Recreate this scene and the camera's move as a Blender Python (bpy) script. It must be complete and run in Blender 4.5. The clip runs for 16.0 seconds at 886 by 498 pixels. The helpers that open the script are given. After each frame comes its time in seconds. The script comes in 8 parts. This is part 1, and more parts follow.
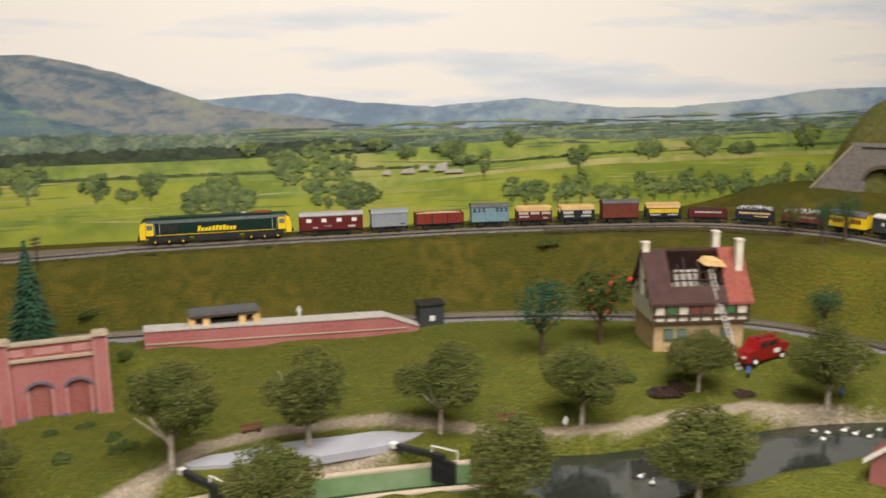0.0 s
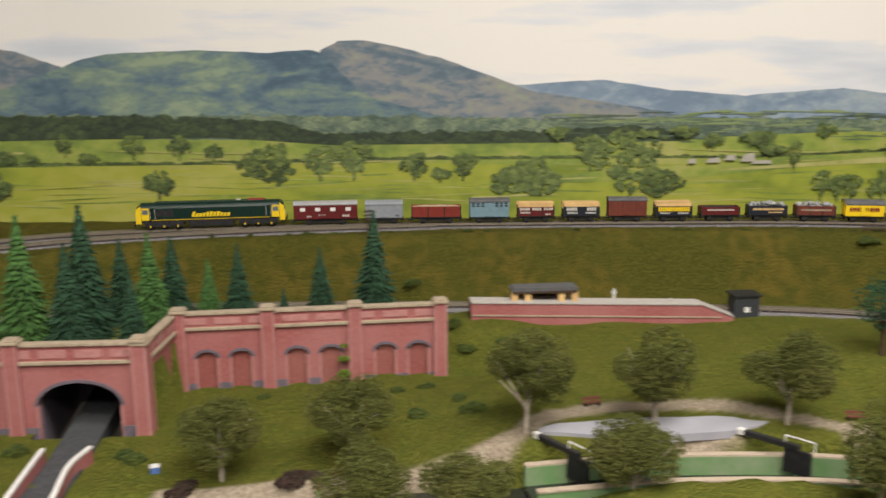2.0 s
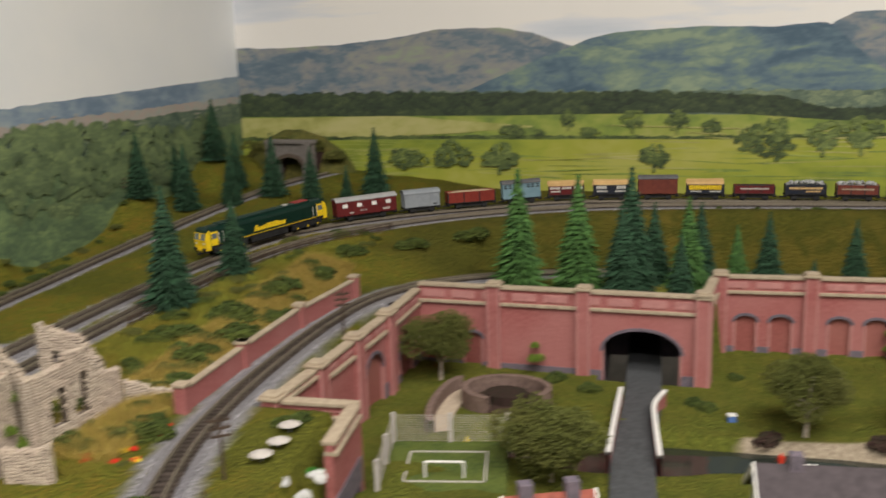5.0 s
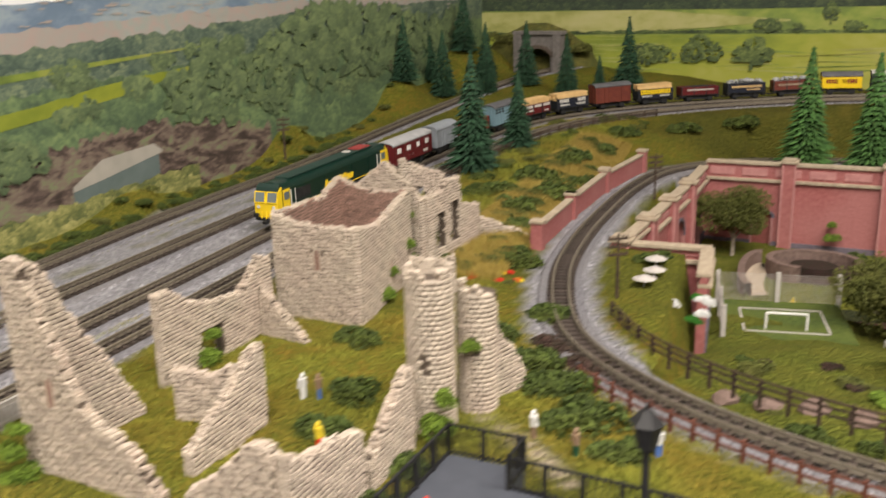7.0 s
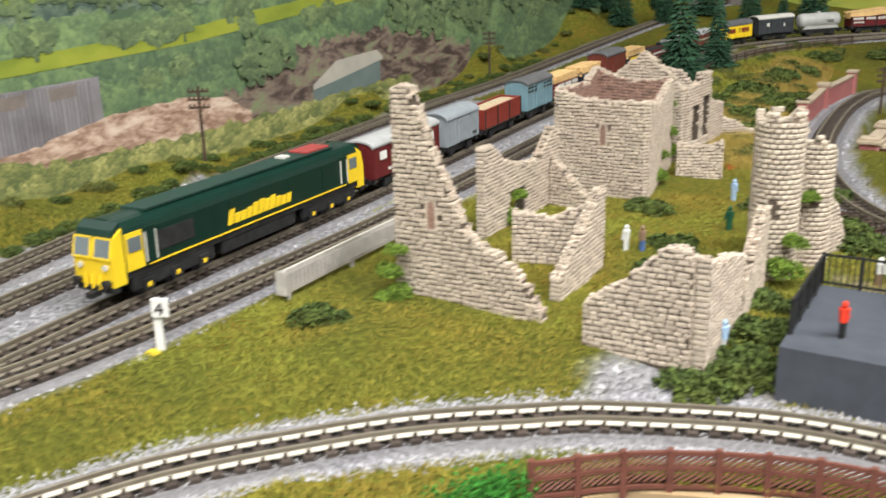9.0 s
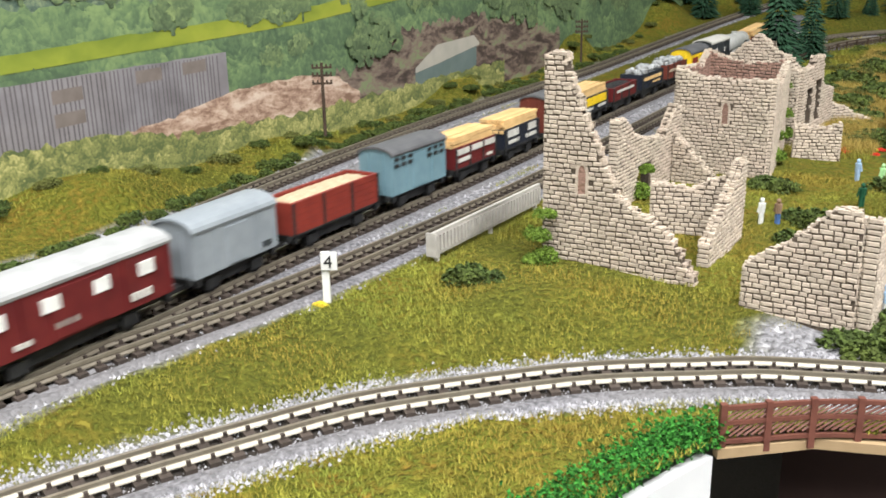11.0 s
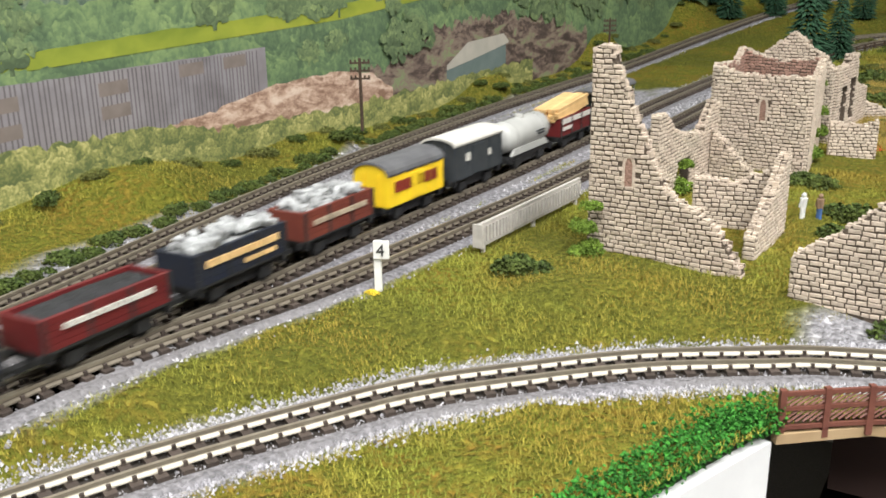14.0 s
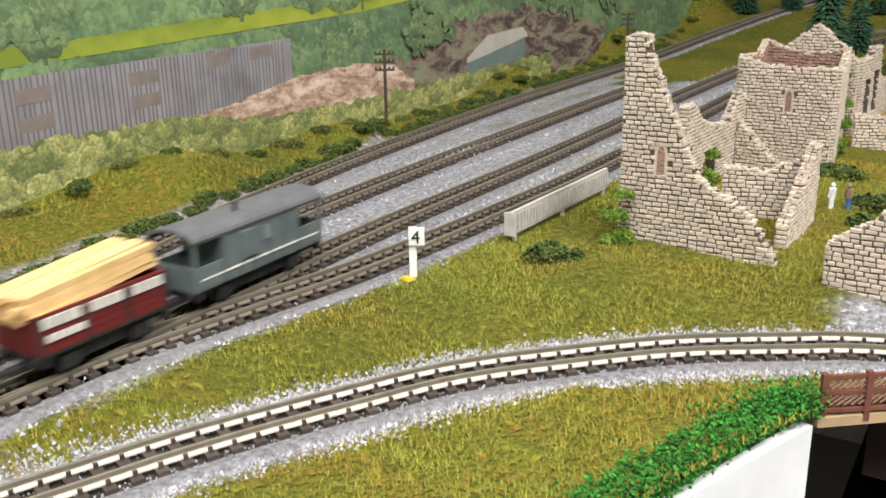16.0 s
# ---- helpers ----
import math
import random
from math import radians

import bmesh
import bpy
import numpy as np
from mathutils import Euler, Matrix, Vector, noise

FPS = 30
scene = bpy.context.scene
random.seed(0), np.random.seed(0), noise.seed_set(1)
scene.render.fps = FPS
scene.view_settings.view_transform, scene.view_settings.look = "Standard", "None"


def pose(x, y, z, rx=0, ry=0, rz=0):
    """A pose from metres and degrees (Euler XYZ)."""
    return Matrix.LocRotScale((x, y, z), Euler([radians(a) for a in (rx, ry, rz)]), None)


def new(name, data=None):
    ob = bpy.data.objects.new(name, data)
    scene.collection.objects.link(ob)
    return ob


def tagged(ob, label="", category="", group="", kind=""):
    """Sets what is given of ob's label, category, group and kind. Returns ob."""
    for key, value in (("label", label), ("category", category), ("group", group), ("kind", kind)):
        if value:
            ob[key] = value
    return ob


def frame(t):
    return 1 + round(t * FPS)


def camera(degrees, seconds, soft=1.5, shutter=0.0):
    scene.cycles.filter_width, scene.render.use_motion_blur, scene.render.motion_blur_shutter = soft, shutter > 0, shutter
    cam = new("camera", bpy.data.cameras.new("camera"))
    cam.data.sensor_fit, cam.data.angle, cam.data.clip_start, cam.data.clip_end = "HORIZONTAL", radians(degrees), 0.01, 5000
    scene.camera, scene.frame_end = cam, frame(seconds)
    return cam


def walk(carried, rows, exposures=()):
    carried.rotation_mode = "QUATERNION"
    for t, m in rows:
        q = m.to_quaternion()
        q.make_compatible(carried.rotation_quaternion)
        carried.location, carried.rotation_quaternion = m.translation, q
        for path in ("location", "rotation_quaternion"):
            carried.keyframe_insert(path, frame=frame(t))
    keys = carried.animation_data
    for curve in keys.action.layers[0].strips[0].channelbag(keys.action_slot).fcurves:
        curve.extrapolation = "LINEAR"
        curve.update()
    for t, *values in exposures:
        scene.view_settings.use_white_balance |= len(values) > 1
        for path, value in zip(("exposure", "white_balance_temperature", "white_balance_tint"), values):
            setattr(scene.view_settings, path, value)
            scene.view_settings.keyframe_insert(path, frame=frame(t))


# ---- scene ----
cam = camera(51.5, 16.0, 1.7, 0.7)
# One plan unit is K metres; every builder below takes plan units.
K = 0.857
METRES, EYE, TILT, LEAN, TURN = 0.7 * K, 0.5 * K, 0.0, 0.0, -21.3
ROWS = [
    (0.0, 0.0, 0.0, 0.0, -0.13, -12.09, 0.6),
    (0.5, -0.0377, -0.0089, -0.0036, 3.11, -12.15, 0.3),
    (1.0, -0.0775, -0.0206, -0.0056, 6.34, -12.21, 0.23),
    (1.5, -0.1229, -0.0347, -0.0085, 9.71, -12.31, 0.23),
    (2.0, -0.1717, -0.0503, -0.0107, 13.16, -12.37, 0.32),
    (2.5, -0.217, -0.0689, -0.0124, 16.66, -12.26, 0.43),
    (3.0, -0.2582, -0.09, -0.0157, 20.05, -12.04, 0.63),
    (3.5, -0.2992, -0.1142, -0.0193, 23.27, -11.88, 0.88),
    (4.0, -0.3385, -0.1428, -0.0231, 26.51, -11.83, 1.17),
    (4.5, -0.379, -0.1754, -0.0335, 30.03, -11.86, 1.49),
    (5.0, -0.4233, -0.2145, -0.0468, 34.05, -12.1, 1.7),
    (7.5, -0.6003, -0.4231, -0.1508, 43.92, -16.28, 1.34),
    (8.0, -0.6231, -0.46, -0.167, 45.3, -16.69, 1.22),
    (8.5, -0.6388, -0.4919, -0.1803, 47.02, -17.23, 1.23),
    (9.0, -0.6523, -0.5209, -0.192, 48.66, -17.59, 1.33),
    (9.5, -0.6632, -0.5458, -0.2003, 49.97, -17.77, 1.31),
    (10.0, -0.67, -0.5612, -0.2048, 50.81, -17.73, 1.28),
    (12.5, -0.6795, -0.5889, -0.209, 52.31, -17.3, 0.86),
    (13.0, -0.6802, -0.5917, -0.21, 52.43, -17.34, 0.88),
    (13.5, -0.6817, -0.5954, -0.211, 52.54, -17.38, 0.9),
    (14.0, -0.6834, -0.5992, -0.2117, 52.64, -17.37, 0.91),
    (14.5, -0.6847, -0.6029, -0.2119, 52.71, -17.39, 0.98),
    (15.0, -0.6857, -0.6069, -0.2121, 52.83, -17.45, 1.01),
    (15.5, -0.6871, -0.6105, -0.214, 52.98, -17.5, 0.98),
    (16.0, -0.6888, -0.6139, -0.2158, 53.11, -17.55, 0.87),
]
EXPOSURES = [(0.0, 0.06, 6500, 14), (2.0, -0.04, 6500, 14), (5.0, -0.16, 6500, 13), (7.5, 0.14, 6650, 15), (8.0, 0.03, 6450, 12), (8.5, 0.26, 6250, 11), (9.0, 0.38, 6050, 9), (10.0, 0.4, 5900, 9), (16.0, 0.32, 6050, 10)]
walk(cam, [(t, pose(0, 0, EYE, TILT, LEAN, TURN) @ pose(METRES * x, METRES * y, METRES * z, 90 + pitch, roll, yaw)) for t, x, y, z, yaw, pitch, roll in ROWS], EXPOSURES)

# ---- light: a dim room with assumed, unseen ceiling panels over the layout ----
world = bpy.data.worlds.new("room_air")
scene.world = world
world.use_nodes = True
world.node_tree.nodes["Background"].inputs[0].default_value = (1.0, 0.96, 0.9, 1)
world.node_tree.nodes["Background"].inputs[1].default_value = 0.1
# The third panel, behind the camera, is added to brighten faces turned to it.
LAMPS = [(-0.3, -0.4, 1.55, 0.9, 21.0), (0.45, 0.1, 1.55, 0.9, 20.0), (-0.1, -1.3, 1.55, 0.9, 24.0)]
for lx, ly, lz, size, watts in LAMPS:
    data = bpy.data.lights.new("ceiling_panel_light", "AREA")
    data.shape, data.size, data.size_y, data.energy, data.color = "RECTANGLE", size, 0.35, watts, (1.0, 0.95, 0.86)
    new("ceiling_panel_light", data).matrix_basis = pose(K * lx, K * ly, K * lz)

# ---- materials ----
def mat(name, a, b=None, scale=200.0, rough=0.85, bump=0.3, metal=0.0, c=None, big=12.0, island=0.0, spec=0.3, detail=4.0):
    m = bpy.data.materials.new(name)
    m.use_nodes = True
    nt = m.node_tree
    p = nt.nodes["Principled BSDF"]
    b = b or tuple(x * 0.75 for x in a)
    c = c or tuple(x * 0.9 for x in a)
    co = nt.nodes.new("ShaderNodeTexCoord")
    fine, coarse = nt.nodes.new("ShaderNodeTexNoise"), nt.nodes.new("ShaderNodeTexNoise")
    fine.inputs["Scale"].default_value, coarse.inputs["Scale"].default_value = scale, big
    fine.inputs["Detail"].default_value = detail
    mixes = []
    for tex, lo, hi in ((fine, 0.35, 0.65), (coarse, 0.4, 0.62)):
        nt.links.new(co.outputs["Object"], tex.inputs["Vector"])
        r = nt.nodes.new("ShaderNodeMapRange")
        r.inputs[1].default_value, r.inputs[2].default_value = lo, hi
        nt.links.new(tex.outputs["Fac"], r.inputs[0])
        mixes.append(r)
    m1, m2 = nt.nodes.new("ShaderNodeMix"), nt.nodes.new("ShaderNodeMix")
    m1.data_type = m2.data_type = "RGBA"
    m1.inputs[6].default_value, m1.inputs[7].default_value = (*a, 1), (*b, 1)
    m2.inputs[7].default_value = (*c, 1)
    nt.links.new(mixes[0].outputs[0], m1.inputs[0])
    nt.links.new(m1.outputs[2], m2.inputs[6])
    half = nt.nodes.new("ShaderNodeMath")
    half.operation = "MULTIPLY"
    half.inputs[1].default_value = 0.6
    nt.links.new(mixes[1].outputs[0], half.inputs[0])
    nt.links.new(half.outputs[0], m2.inputs[0])
    out = m2.outputs[2]
    if island:
        geo, obi = nt.nodes.new("ShaderNodeNewGeometry"), nt.nodes.new("ShaderNodeObjectInfo")
        add, rr, hs = nt.nodes.new("ShaderNodeMath"), nt.nodes.new("ShaderNodeMapRange"), nt.nodes.new("ShaderNodeHueSaturation")
        add.operation = "FRACT"
        plus = nt.nodes.new("ShaderNodeMath")
        nt.links.new(geo.outputs["Random Per Island"], plus.inputs[0])
        nt.links.new(obi.outputs["Random"], plus.inputs[1])
        nt.links.new(plus.outputs[0], add.inputs[0])
        rr.inputs[3].default_value, rr.inputs[4].default_value = 1 - island, 1 + island
        nt.links.new(add.outputs[0], rr.inputs[0])
        nt.links.new(rr.outputs[0], hs.inputs["Value"])
        nt.links.new(out, hs.inputs["Color"])
        out = hs.outputs[0]
    nt.links.new(out, p.inputs["Base Color"])
    p.inputs["Roughness"].default_value, p.inputs["Metallic"].default_value = rough, metal
    p.inputs["Specular IOR Level"].default_value = spec
    if bump:
        bp = nt.nodes.new("ShaderNodeBump")
        bp.inputs["Strength"].default_value, bp.inputs["Distance"].default_value = bump, 0.002
        nt.links.new(fine.outputs["Fac"], bp.inputs["Height"])
        nt.links.new(bp.outputs[0], p.inputs["Normal"])
    return m


M = dict(
    # Paint of the unseen room shell, toned down to cut bounced light.
    wall=mat("room_paint", (0.5, 0.48, 0.44), scale=40, bump=0.05),
    carpet=mat("floor_covering", (0.2, 0.19, 0.18), scale=300),
    ply=mat("plywood_edge", (0.42, 0.3, 0.17), (0.3, 0.2, 0.1), scale=90),
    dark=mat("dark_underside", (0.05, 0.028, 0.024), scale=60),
    white=mat("white_board", (0.82, 0.82, 0.82), (0.7, 0.7, 0.7), scale=60, rough=0.5),
    ballast=mat("grey_ballast", (0.44, 0.43, 0.465), (0.28, 0.27, 0.29), scale=520, bump=0.5, c=(0.4, 0.39, 0.4), big=18, island=0.45),
    # Near-black colour stands in for the shaded voids between sleepers.
    pit=mat("sleeper_gap_shade", (0.034, 0.027, 0.022), (0.02, 0.016, 0.013), scale=500, bump=0.8, c=(0.05, 0.042, 0.036), big=30),
    # Head colour holds a mid-grey ceiling reflection, darker than the foot.
    railhead=mat("painted_dim_rail_head", (0.34, 0.3, 0.23), (0.27, 0.23, 0.175), scale=300, rough=0.45, metal=0.6, bump=0.05),
    # The foot's reflected light is painted in as a pale base colour.
    railfoot=mat("painted_glint_rail_foot", (0.7, 0.65, 0.54), (0.62, 0.56, 0.45), scale=300, rough=0.4, metal=0.15, bump=0.03),
    railtan=mat("tan_rail_foot", (0.2, 0.17, 0.13), (0.14, 0.12, 0.09), scale=300, rough=0.5, metal=0.2, bump=0.03),
    bed=mat("grey_ballast_bed", (0.27, 0.26, 0.28), (0.1, 0.098, 0.105), scale=620, bump=1.0, c=(0.2, 0.19, 0.19), big=18),
    rail=mat("nickel_silver_rail", (0.72, 0.65, 0.53), (0.55, 0.47, 0.36), scale=300, rough=0.26, metal=1.0, bump=0.05),
    sleeper=mat("dark_brown_sleeper", (0.075, 0.058, 0.048), (0.045, 0.035, 0.03), scale=500, rough=0.6, island=0.25),
    stone=mat("cast_stone", (0.57, 0.49, 0.395), (0.47, 0.395, 0.315), scale=900, bump=0.25, c=(0.5, 0.4, 0.33), big=30, island=0.16),
    stone_core=mat("stone_joint", (0.12, 0.092, 0.07), (0.08, 0.062, 0.048), scale=700),
    # Inner stone of the keep, and the painted shadow inside slit windows.
    stone_in=mat("reddish_inner_stone_slit_shade", (0.36, 0.22, 0.17), (0.26, 0.16, 0.125), scale=700, bump=0.4, island=0.2),
    brick=mat("red_brickwork", (0.368, 0.128, 0.12), (0.288, 0.088, 0.084), scale=330, bump=0.3, c=(0.4, 0.17, 0.16), big=14),
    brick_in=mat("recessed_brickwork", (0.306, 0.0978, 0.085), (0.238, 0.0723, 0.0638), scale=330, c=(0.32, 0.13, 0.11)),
    coping=mat("tan_coping_stone", (0.442, 0.3655, 0.2635), (0.323, 0.255, 0.187), scale=260, bump=0.4),
    pink=mat("pale_pink_panel", (0.48, 0.232, 0.216), (0.4, 0.176, 0.168), scale=260),
    slateblue=mat("blue_brick", (0.17, 0.14, 0.17), (0.1, 0.09, 0.11), scale=300),
    asphalt=mat("dark_asphalt", (0.075, 0.08, 0.085), (0.045, 0.047, 0.05), scale=300, rough=0.75),
    portal=mat("grey_stone_portal", (0.2, 0.18, 0.165), (0.13, 0.118, 0.108), scale=220, bump=0.5),
    black=mat("black_plastic", (0.016, 0.016, 0.017), (0.03, 0.03, 0.03), scale=300, rough=0.5, bump=0.05),
    deckgrey=mat("grey_painted_deck", (0.075, 0.082, 0.1), (0.06, 0.066, 0.08), scale=160, rough=0.6, bump=0.1),
    white_paint=mat("white_paint", (0.8, 0.79, 0.76), (0.68, 0.67, 0.64), scale=200, rough=0.5, bump=0.05),
    concrete=mat("pale_concrete", (0.5, 0.47, 0.43), (0.4, 0.37, 0.34), scale=240),
    brown_fence=mat("brown_moulded_fence", (0.17, 0.065, 0.045), (0.12, 0.045, 0.035), scale=240, rough=0.5),
    timber=mat("dark_timber", (0.07, 0.045, 0.03), (0.04, 0.028, 0.02), scale=260),
    plank=mat("pale_planks", (0.72, 0.49, 0.22), (0.6, 0.38, 0.16), scale=150, island=0.12),
    loco=mat("dark_green_enamel", (0.0036, 0.024, 0.0168), (0.0032, 0.02, 0.0136), scale=200, rough=0.36, bump=0.03, spec=0.5),
    locoroof=mat("roof_green_grey", (0.012, 0.04, 0.03), (0.016, 0.035, 0.028), scale=200, rough=0.55, bump=0.05),
    yellow=mat("warning_yellow", (0.85, 0.6, 0.02), (0.78, 0.53, 0.02), scale=200, rough=0.4, bump=0.03),
    maroon=mat("maroon_paint", (0.1275, 0.0165, 0.0165), (0.0975, 0.012, 0.0135), scale=200, rough=0.5, bump=0.05),
    red=mat("red_oxide_paint", (0.225, 0.0338, 0.0225), (0.18, 0.0263, 0.0188), scale=200, rough=0.5, bump=0.05),
    bauxite=mat("bauxite_brown", (0.16, 0.04, 0.0256), (0.128, 0.032, 0.0224), scale=200, rough=0.55, bump=0.05),
    grey=mat("wagon_grey", (0.272, 0.296, 0.32), (0.232, 0.256, 0.28), scale=200, rough=0.5, bump=0.05),
    blue=mat("pale_blue_grey_paint", (0.18, 0.285, 0.33), (0.15, 0.2475, 0.2925), scale=200, rough=0.5, bump=0.05),
    dgrey=mat("dark_grey_paint", (0.045, 0.05, 0.055), (0.035, 0.04, 0.045), scale=200, rough=0.5, bump=0.05),
    navy=mat("black_blue_paint", (0.014, 0.018, 0.032), (0.02, 0.022, 0.03), scale=200, rough=0.5, bump=0.05),
    roofgrey=mat("grey_roof", (0.12, 0.12, 0.125), (0.09, 0.09, 0.095), scale=200, rough=0.6, bump=0.1),
    roofsilver=mat("silver_grey_roof", (0.4, 0.4, 0.4), (0.33, 0.33, 0.33), scale=160, rough=0.5, bump=0.1),
    roofwhite=mat("off_white_roof", (0.612, 0.595, 0.544), (0.51, 0.493, 0.4505), scale=160, rough=0.6, bump=0.1),
    midgrey=mat("mid_grey_paint", (0.1125, 0.135, 0.1387), (0.09, 0.1087, 0.1125), scale=200, rough=0.5, bump=0.05),
    tank=mat("grey_white_tank", (0.44, 0.44, 0.42), (0.33, 0.33, 0.315), scale=60, rough=0.4, bump=0.05),
    coal=mat("black_coal", (0.03, 0.03, 0.032), (0.015, 0.015, 0.016), scale=400, rough=0.6, bump=0.8),
    rubble=mat("grey_rubble_load", (0.42, 0.43, 0.43), (0.22, 0.22, 0.22), scale=300, bump=0.8, island=0.3),
    sand=mat("sand_load", (0.5, 0.4, 0.27), (0.4, 0.31, 0.2), scale=400, bump=0.6),
    glass=mat("window_glass", (0.16, 0.19, 0.2), (0.12, 0.14, 0.15), scale=50, rough=0.1, bump=0, spec=0.7),
    signred=mat("red_grille", (0.3, 0.05, 0.045), (0.24, 0.04, 0.035), scale=300),
    bush=mat("dark_green_foam", (0.07, 0.1, 0.02), (0.035, 0.055, 0.011), scale=300, bump=0.6, c=(0.085, 0.105, 0.018), big=30, island=0.45),
    leaf=mat("olive_foliage", (0.115, 0.125, 0.028), (0.07, 0.082, 0.017), scale=300, c=(0.12, 0.118, 0.03), big=26, island=0.3),
    leaf_dark=mat("bluish_foliage", (0.03, 0.095, 0.045), (0.016, 0.055, 0.026), scale=300, island=0.45),
    conifer=mat("dark_conifer_needles", (0.0281, 0.0741, 0.0359), (0.0148, 0.0437, 0.0218), scale=300, island=0.4),
    conifer_light=mat("bright_conifer_needles", (0.0697, 0.1558, 0.0369), (0.0328, 0.0902, 0.023), scale=300, island=0.4),
    moss=mat("mossy_slope", (0.13, 0.115, 0.024), (0.06, 0.06, 0.014), scale=160, bump=1.0, c=(0.07, 0.085, 0.02), big=30, detail=6),
    ivy=mat("bright_ivy_foam", (0.16, 0.24, 0.03), (0.09, 0.15, 0.016), scale=300, island=0.4),
    hedge=mat("bright_green_hedge", (0.05, 0.21, 0.025), (0.025, 0.12, 0.014), scale=300, island=0.5),
    bark=mat("pale_bark", (0.5, 0.44, 0.36), (0.25, 0.2, 0.15), scale=200),
    trunk=mat("brown_bark", (0.1, 0.065, 0.04), (0.06, 0.04, 0.025), scale=200),
    grass=mat("static_grass", (0.285, 0.285, 0.038), (0.185, 0.21, 0.028), scale=70, c=(0.3, 0.19, 0.03), big=22, island=0.3),
    dry=mat("golden_dry_grass", (0.42, 0.3, 0.075), (0.28, 0.21, 0.045), scale=120, island=0.35),
    ramp=mat("brown_ramp_stone", (0.21, 0.145, 0.12), (0.13, 0.088, 0.074), scale=300, bump=0.6),
    heath=mat("dark_heather", (0.06, 0.03, 0.025), (0.03, 0.03, 0.015), scale=300, island=0.4),
    water=mat("dark_water", (0.028, 0.032, 0.026), (0.02, 0.024, 0.02), scale=60, rough=0.06, bump=0.12, spec=0.6),
    lime=mat("green_lock_lining", (0.132, 0.252, 0.096), (0.24, 0.3, 0.18), scale=60),
    pond=mat("blue_grey_resin", (0.38, 0.38, 0.42), (0.32, 0.32, 0.36), scale=40, rough=0.25, bump=0.1),
    tile=mat("red_roof_tiles", (0.3, 0.085, 0.06), (0.2, 0.06, 0.045), scale=200),
    slate=mat("dark_slate_roof", (0.075, 0.062, 0.068), (0.05, 0.042, 0.046), scale=200),
    charred=mat("brown_burnt_roof", (0.075, 0.038, 0.034), (0.048, 0.026, 0.024), scale=160),
    render_white=mat("cream_render", (0.68, 0.63, 0.52), (0.58, 0.53, 0.43), scale=160),
    sandstone=mat("sandstone_wall", (0.5, 0.36, 0.2), (0.4, 0.28, 0.15), scale=200, bump=0.4),
    paver=mat("light_brown_gravel", (0.5, 0.41, 0.31), (0.36, 0.29, 0.22), scale=400),
    shiny_red=mat("fire_engine_red", (0.24, 0.009, 0.011), (0.21, 0.008, 0.009), scale=100, rough=0.3, bump=0.0, spec=0.5),
    green_door=mat("green_door_paint", (0.05, 0.14, 0.05), scale=100),
)
for key, rgb in dict(f_red=(0.75, 0.05, 0.02), f_white=(0.8, 0.8, 0.78), f_green=(0.02, 0.1, 0.05), f_blue=(0.1, 0.2, 0.5), f_yellow=(0.85, 0.65, 0.05), f_pale=(0.45, 0.75, 0.35), f_brown=(0.3, 0.2, 0.13), f_sky=(0.4, 0.55, 0.75)).items():
    M[key] = mat("painted_" + key[2:], rgb, scale=300, rough=0.6, bump=0.0)


# ---- builders ----
def thing(name, x, y, z, rz=0.0, label="", category="", group="", kind=""):
    ob = new(name)
    ob.empty_display_size = 0.01
    ob.matrix_basis = pose(K * x, K * y, K * z, 0, 0, rz)
    return tagged(ob, label, category, group, kind)


def part(name, bm, material, parent=None, label="", smooth=False, kind="", scale=True):
    me = bpy.data.meshes.new(name)
    if scale:
        bmesh.ops.scale(bm, vec=(K, K, K), verts=bm.verts)
    bm.normal_update()
    bm.to_mesh(me)
    bm.free()
    for m in (material if isinstance(material, (list, tuple)) else [material]):
        me.materials.append(m)
    if smooth:
        me.polygons.foreach_set("use_smooth", [True] * len(me.polygons))
    ob = new(name, me)
    ob.parent = parent
    return tagged(ob, label, kind=kind)


def raw(name, verts, faces, material, parent=None, label="", kind="", smooth=False):
    me = bpy.data.meshes.new(name)
    me.from_pydata((np.asarray(verts, dtype=float) * K).tolist(), [], faces if isinstance(faces, list) else faces.tolist())
    me.update()
    me.materials.append(material)
    if smooth:
        me.polygons.foreach_set("use_smooth", [True] * len(me.polygons))
    ob = new(name, me)
    ob.parent = parent
    return tagged(ob, label, kind=kind)


def B(*boxes, bevel=0.0):
    """A bmesh of boxes (x0, x1, y0, y1, z0, z1)."""
    bm = bmesh.new()
    for x0, x1, y0, y1, z0, z1 in boxes:
        box(bm, x0, x1, y0, y1, z0, z1)
    if bevel:
        bmesh.ops.bevel(bm, geom=bm.edges[:], offset=bevel, segments=2, affect="EDGES", profile=0.6)
    return bm


def box(bm, x0, x1, y0, y1, z0, z1, m=None):
    v = [bm.verts.new((x, y, z)) for z in (z0, z1) for x, y in ((x0, y0), (x1, y0), (x1, y1), (x0, y1))]
    for f in ((3, 2, 1, 0), (4, 5, 6, 7), (0, 1, 5, 4), (1, 2, 6, 5), (2, 3, 7, 6), (3, 0, 4, 7)):
        bm.faces.new([v[i] for i in f])
    if m is not None:
        bmesh.ops.transform(bm, matrix=m, verts=v)
    return v


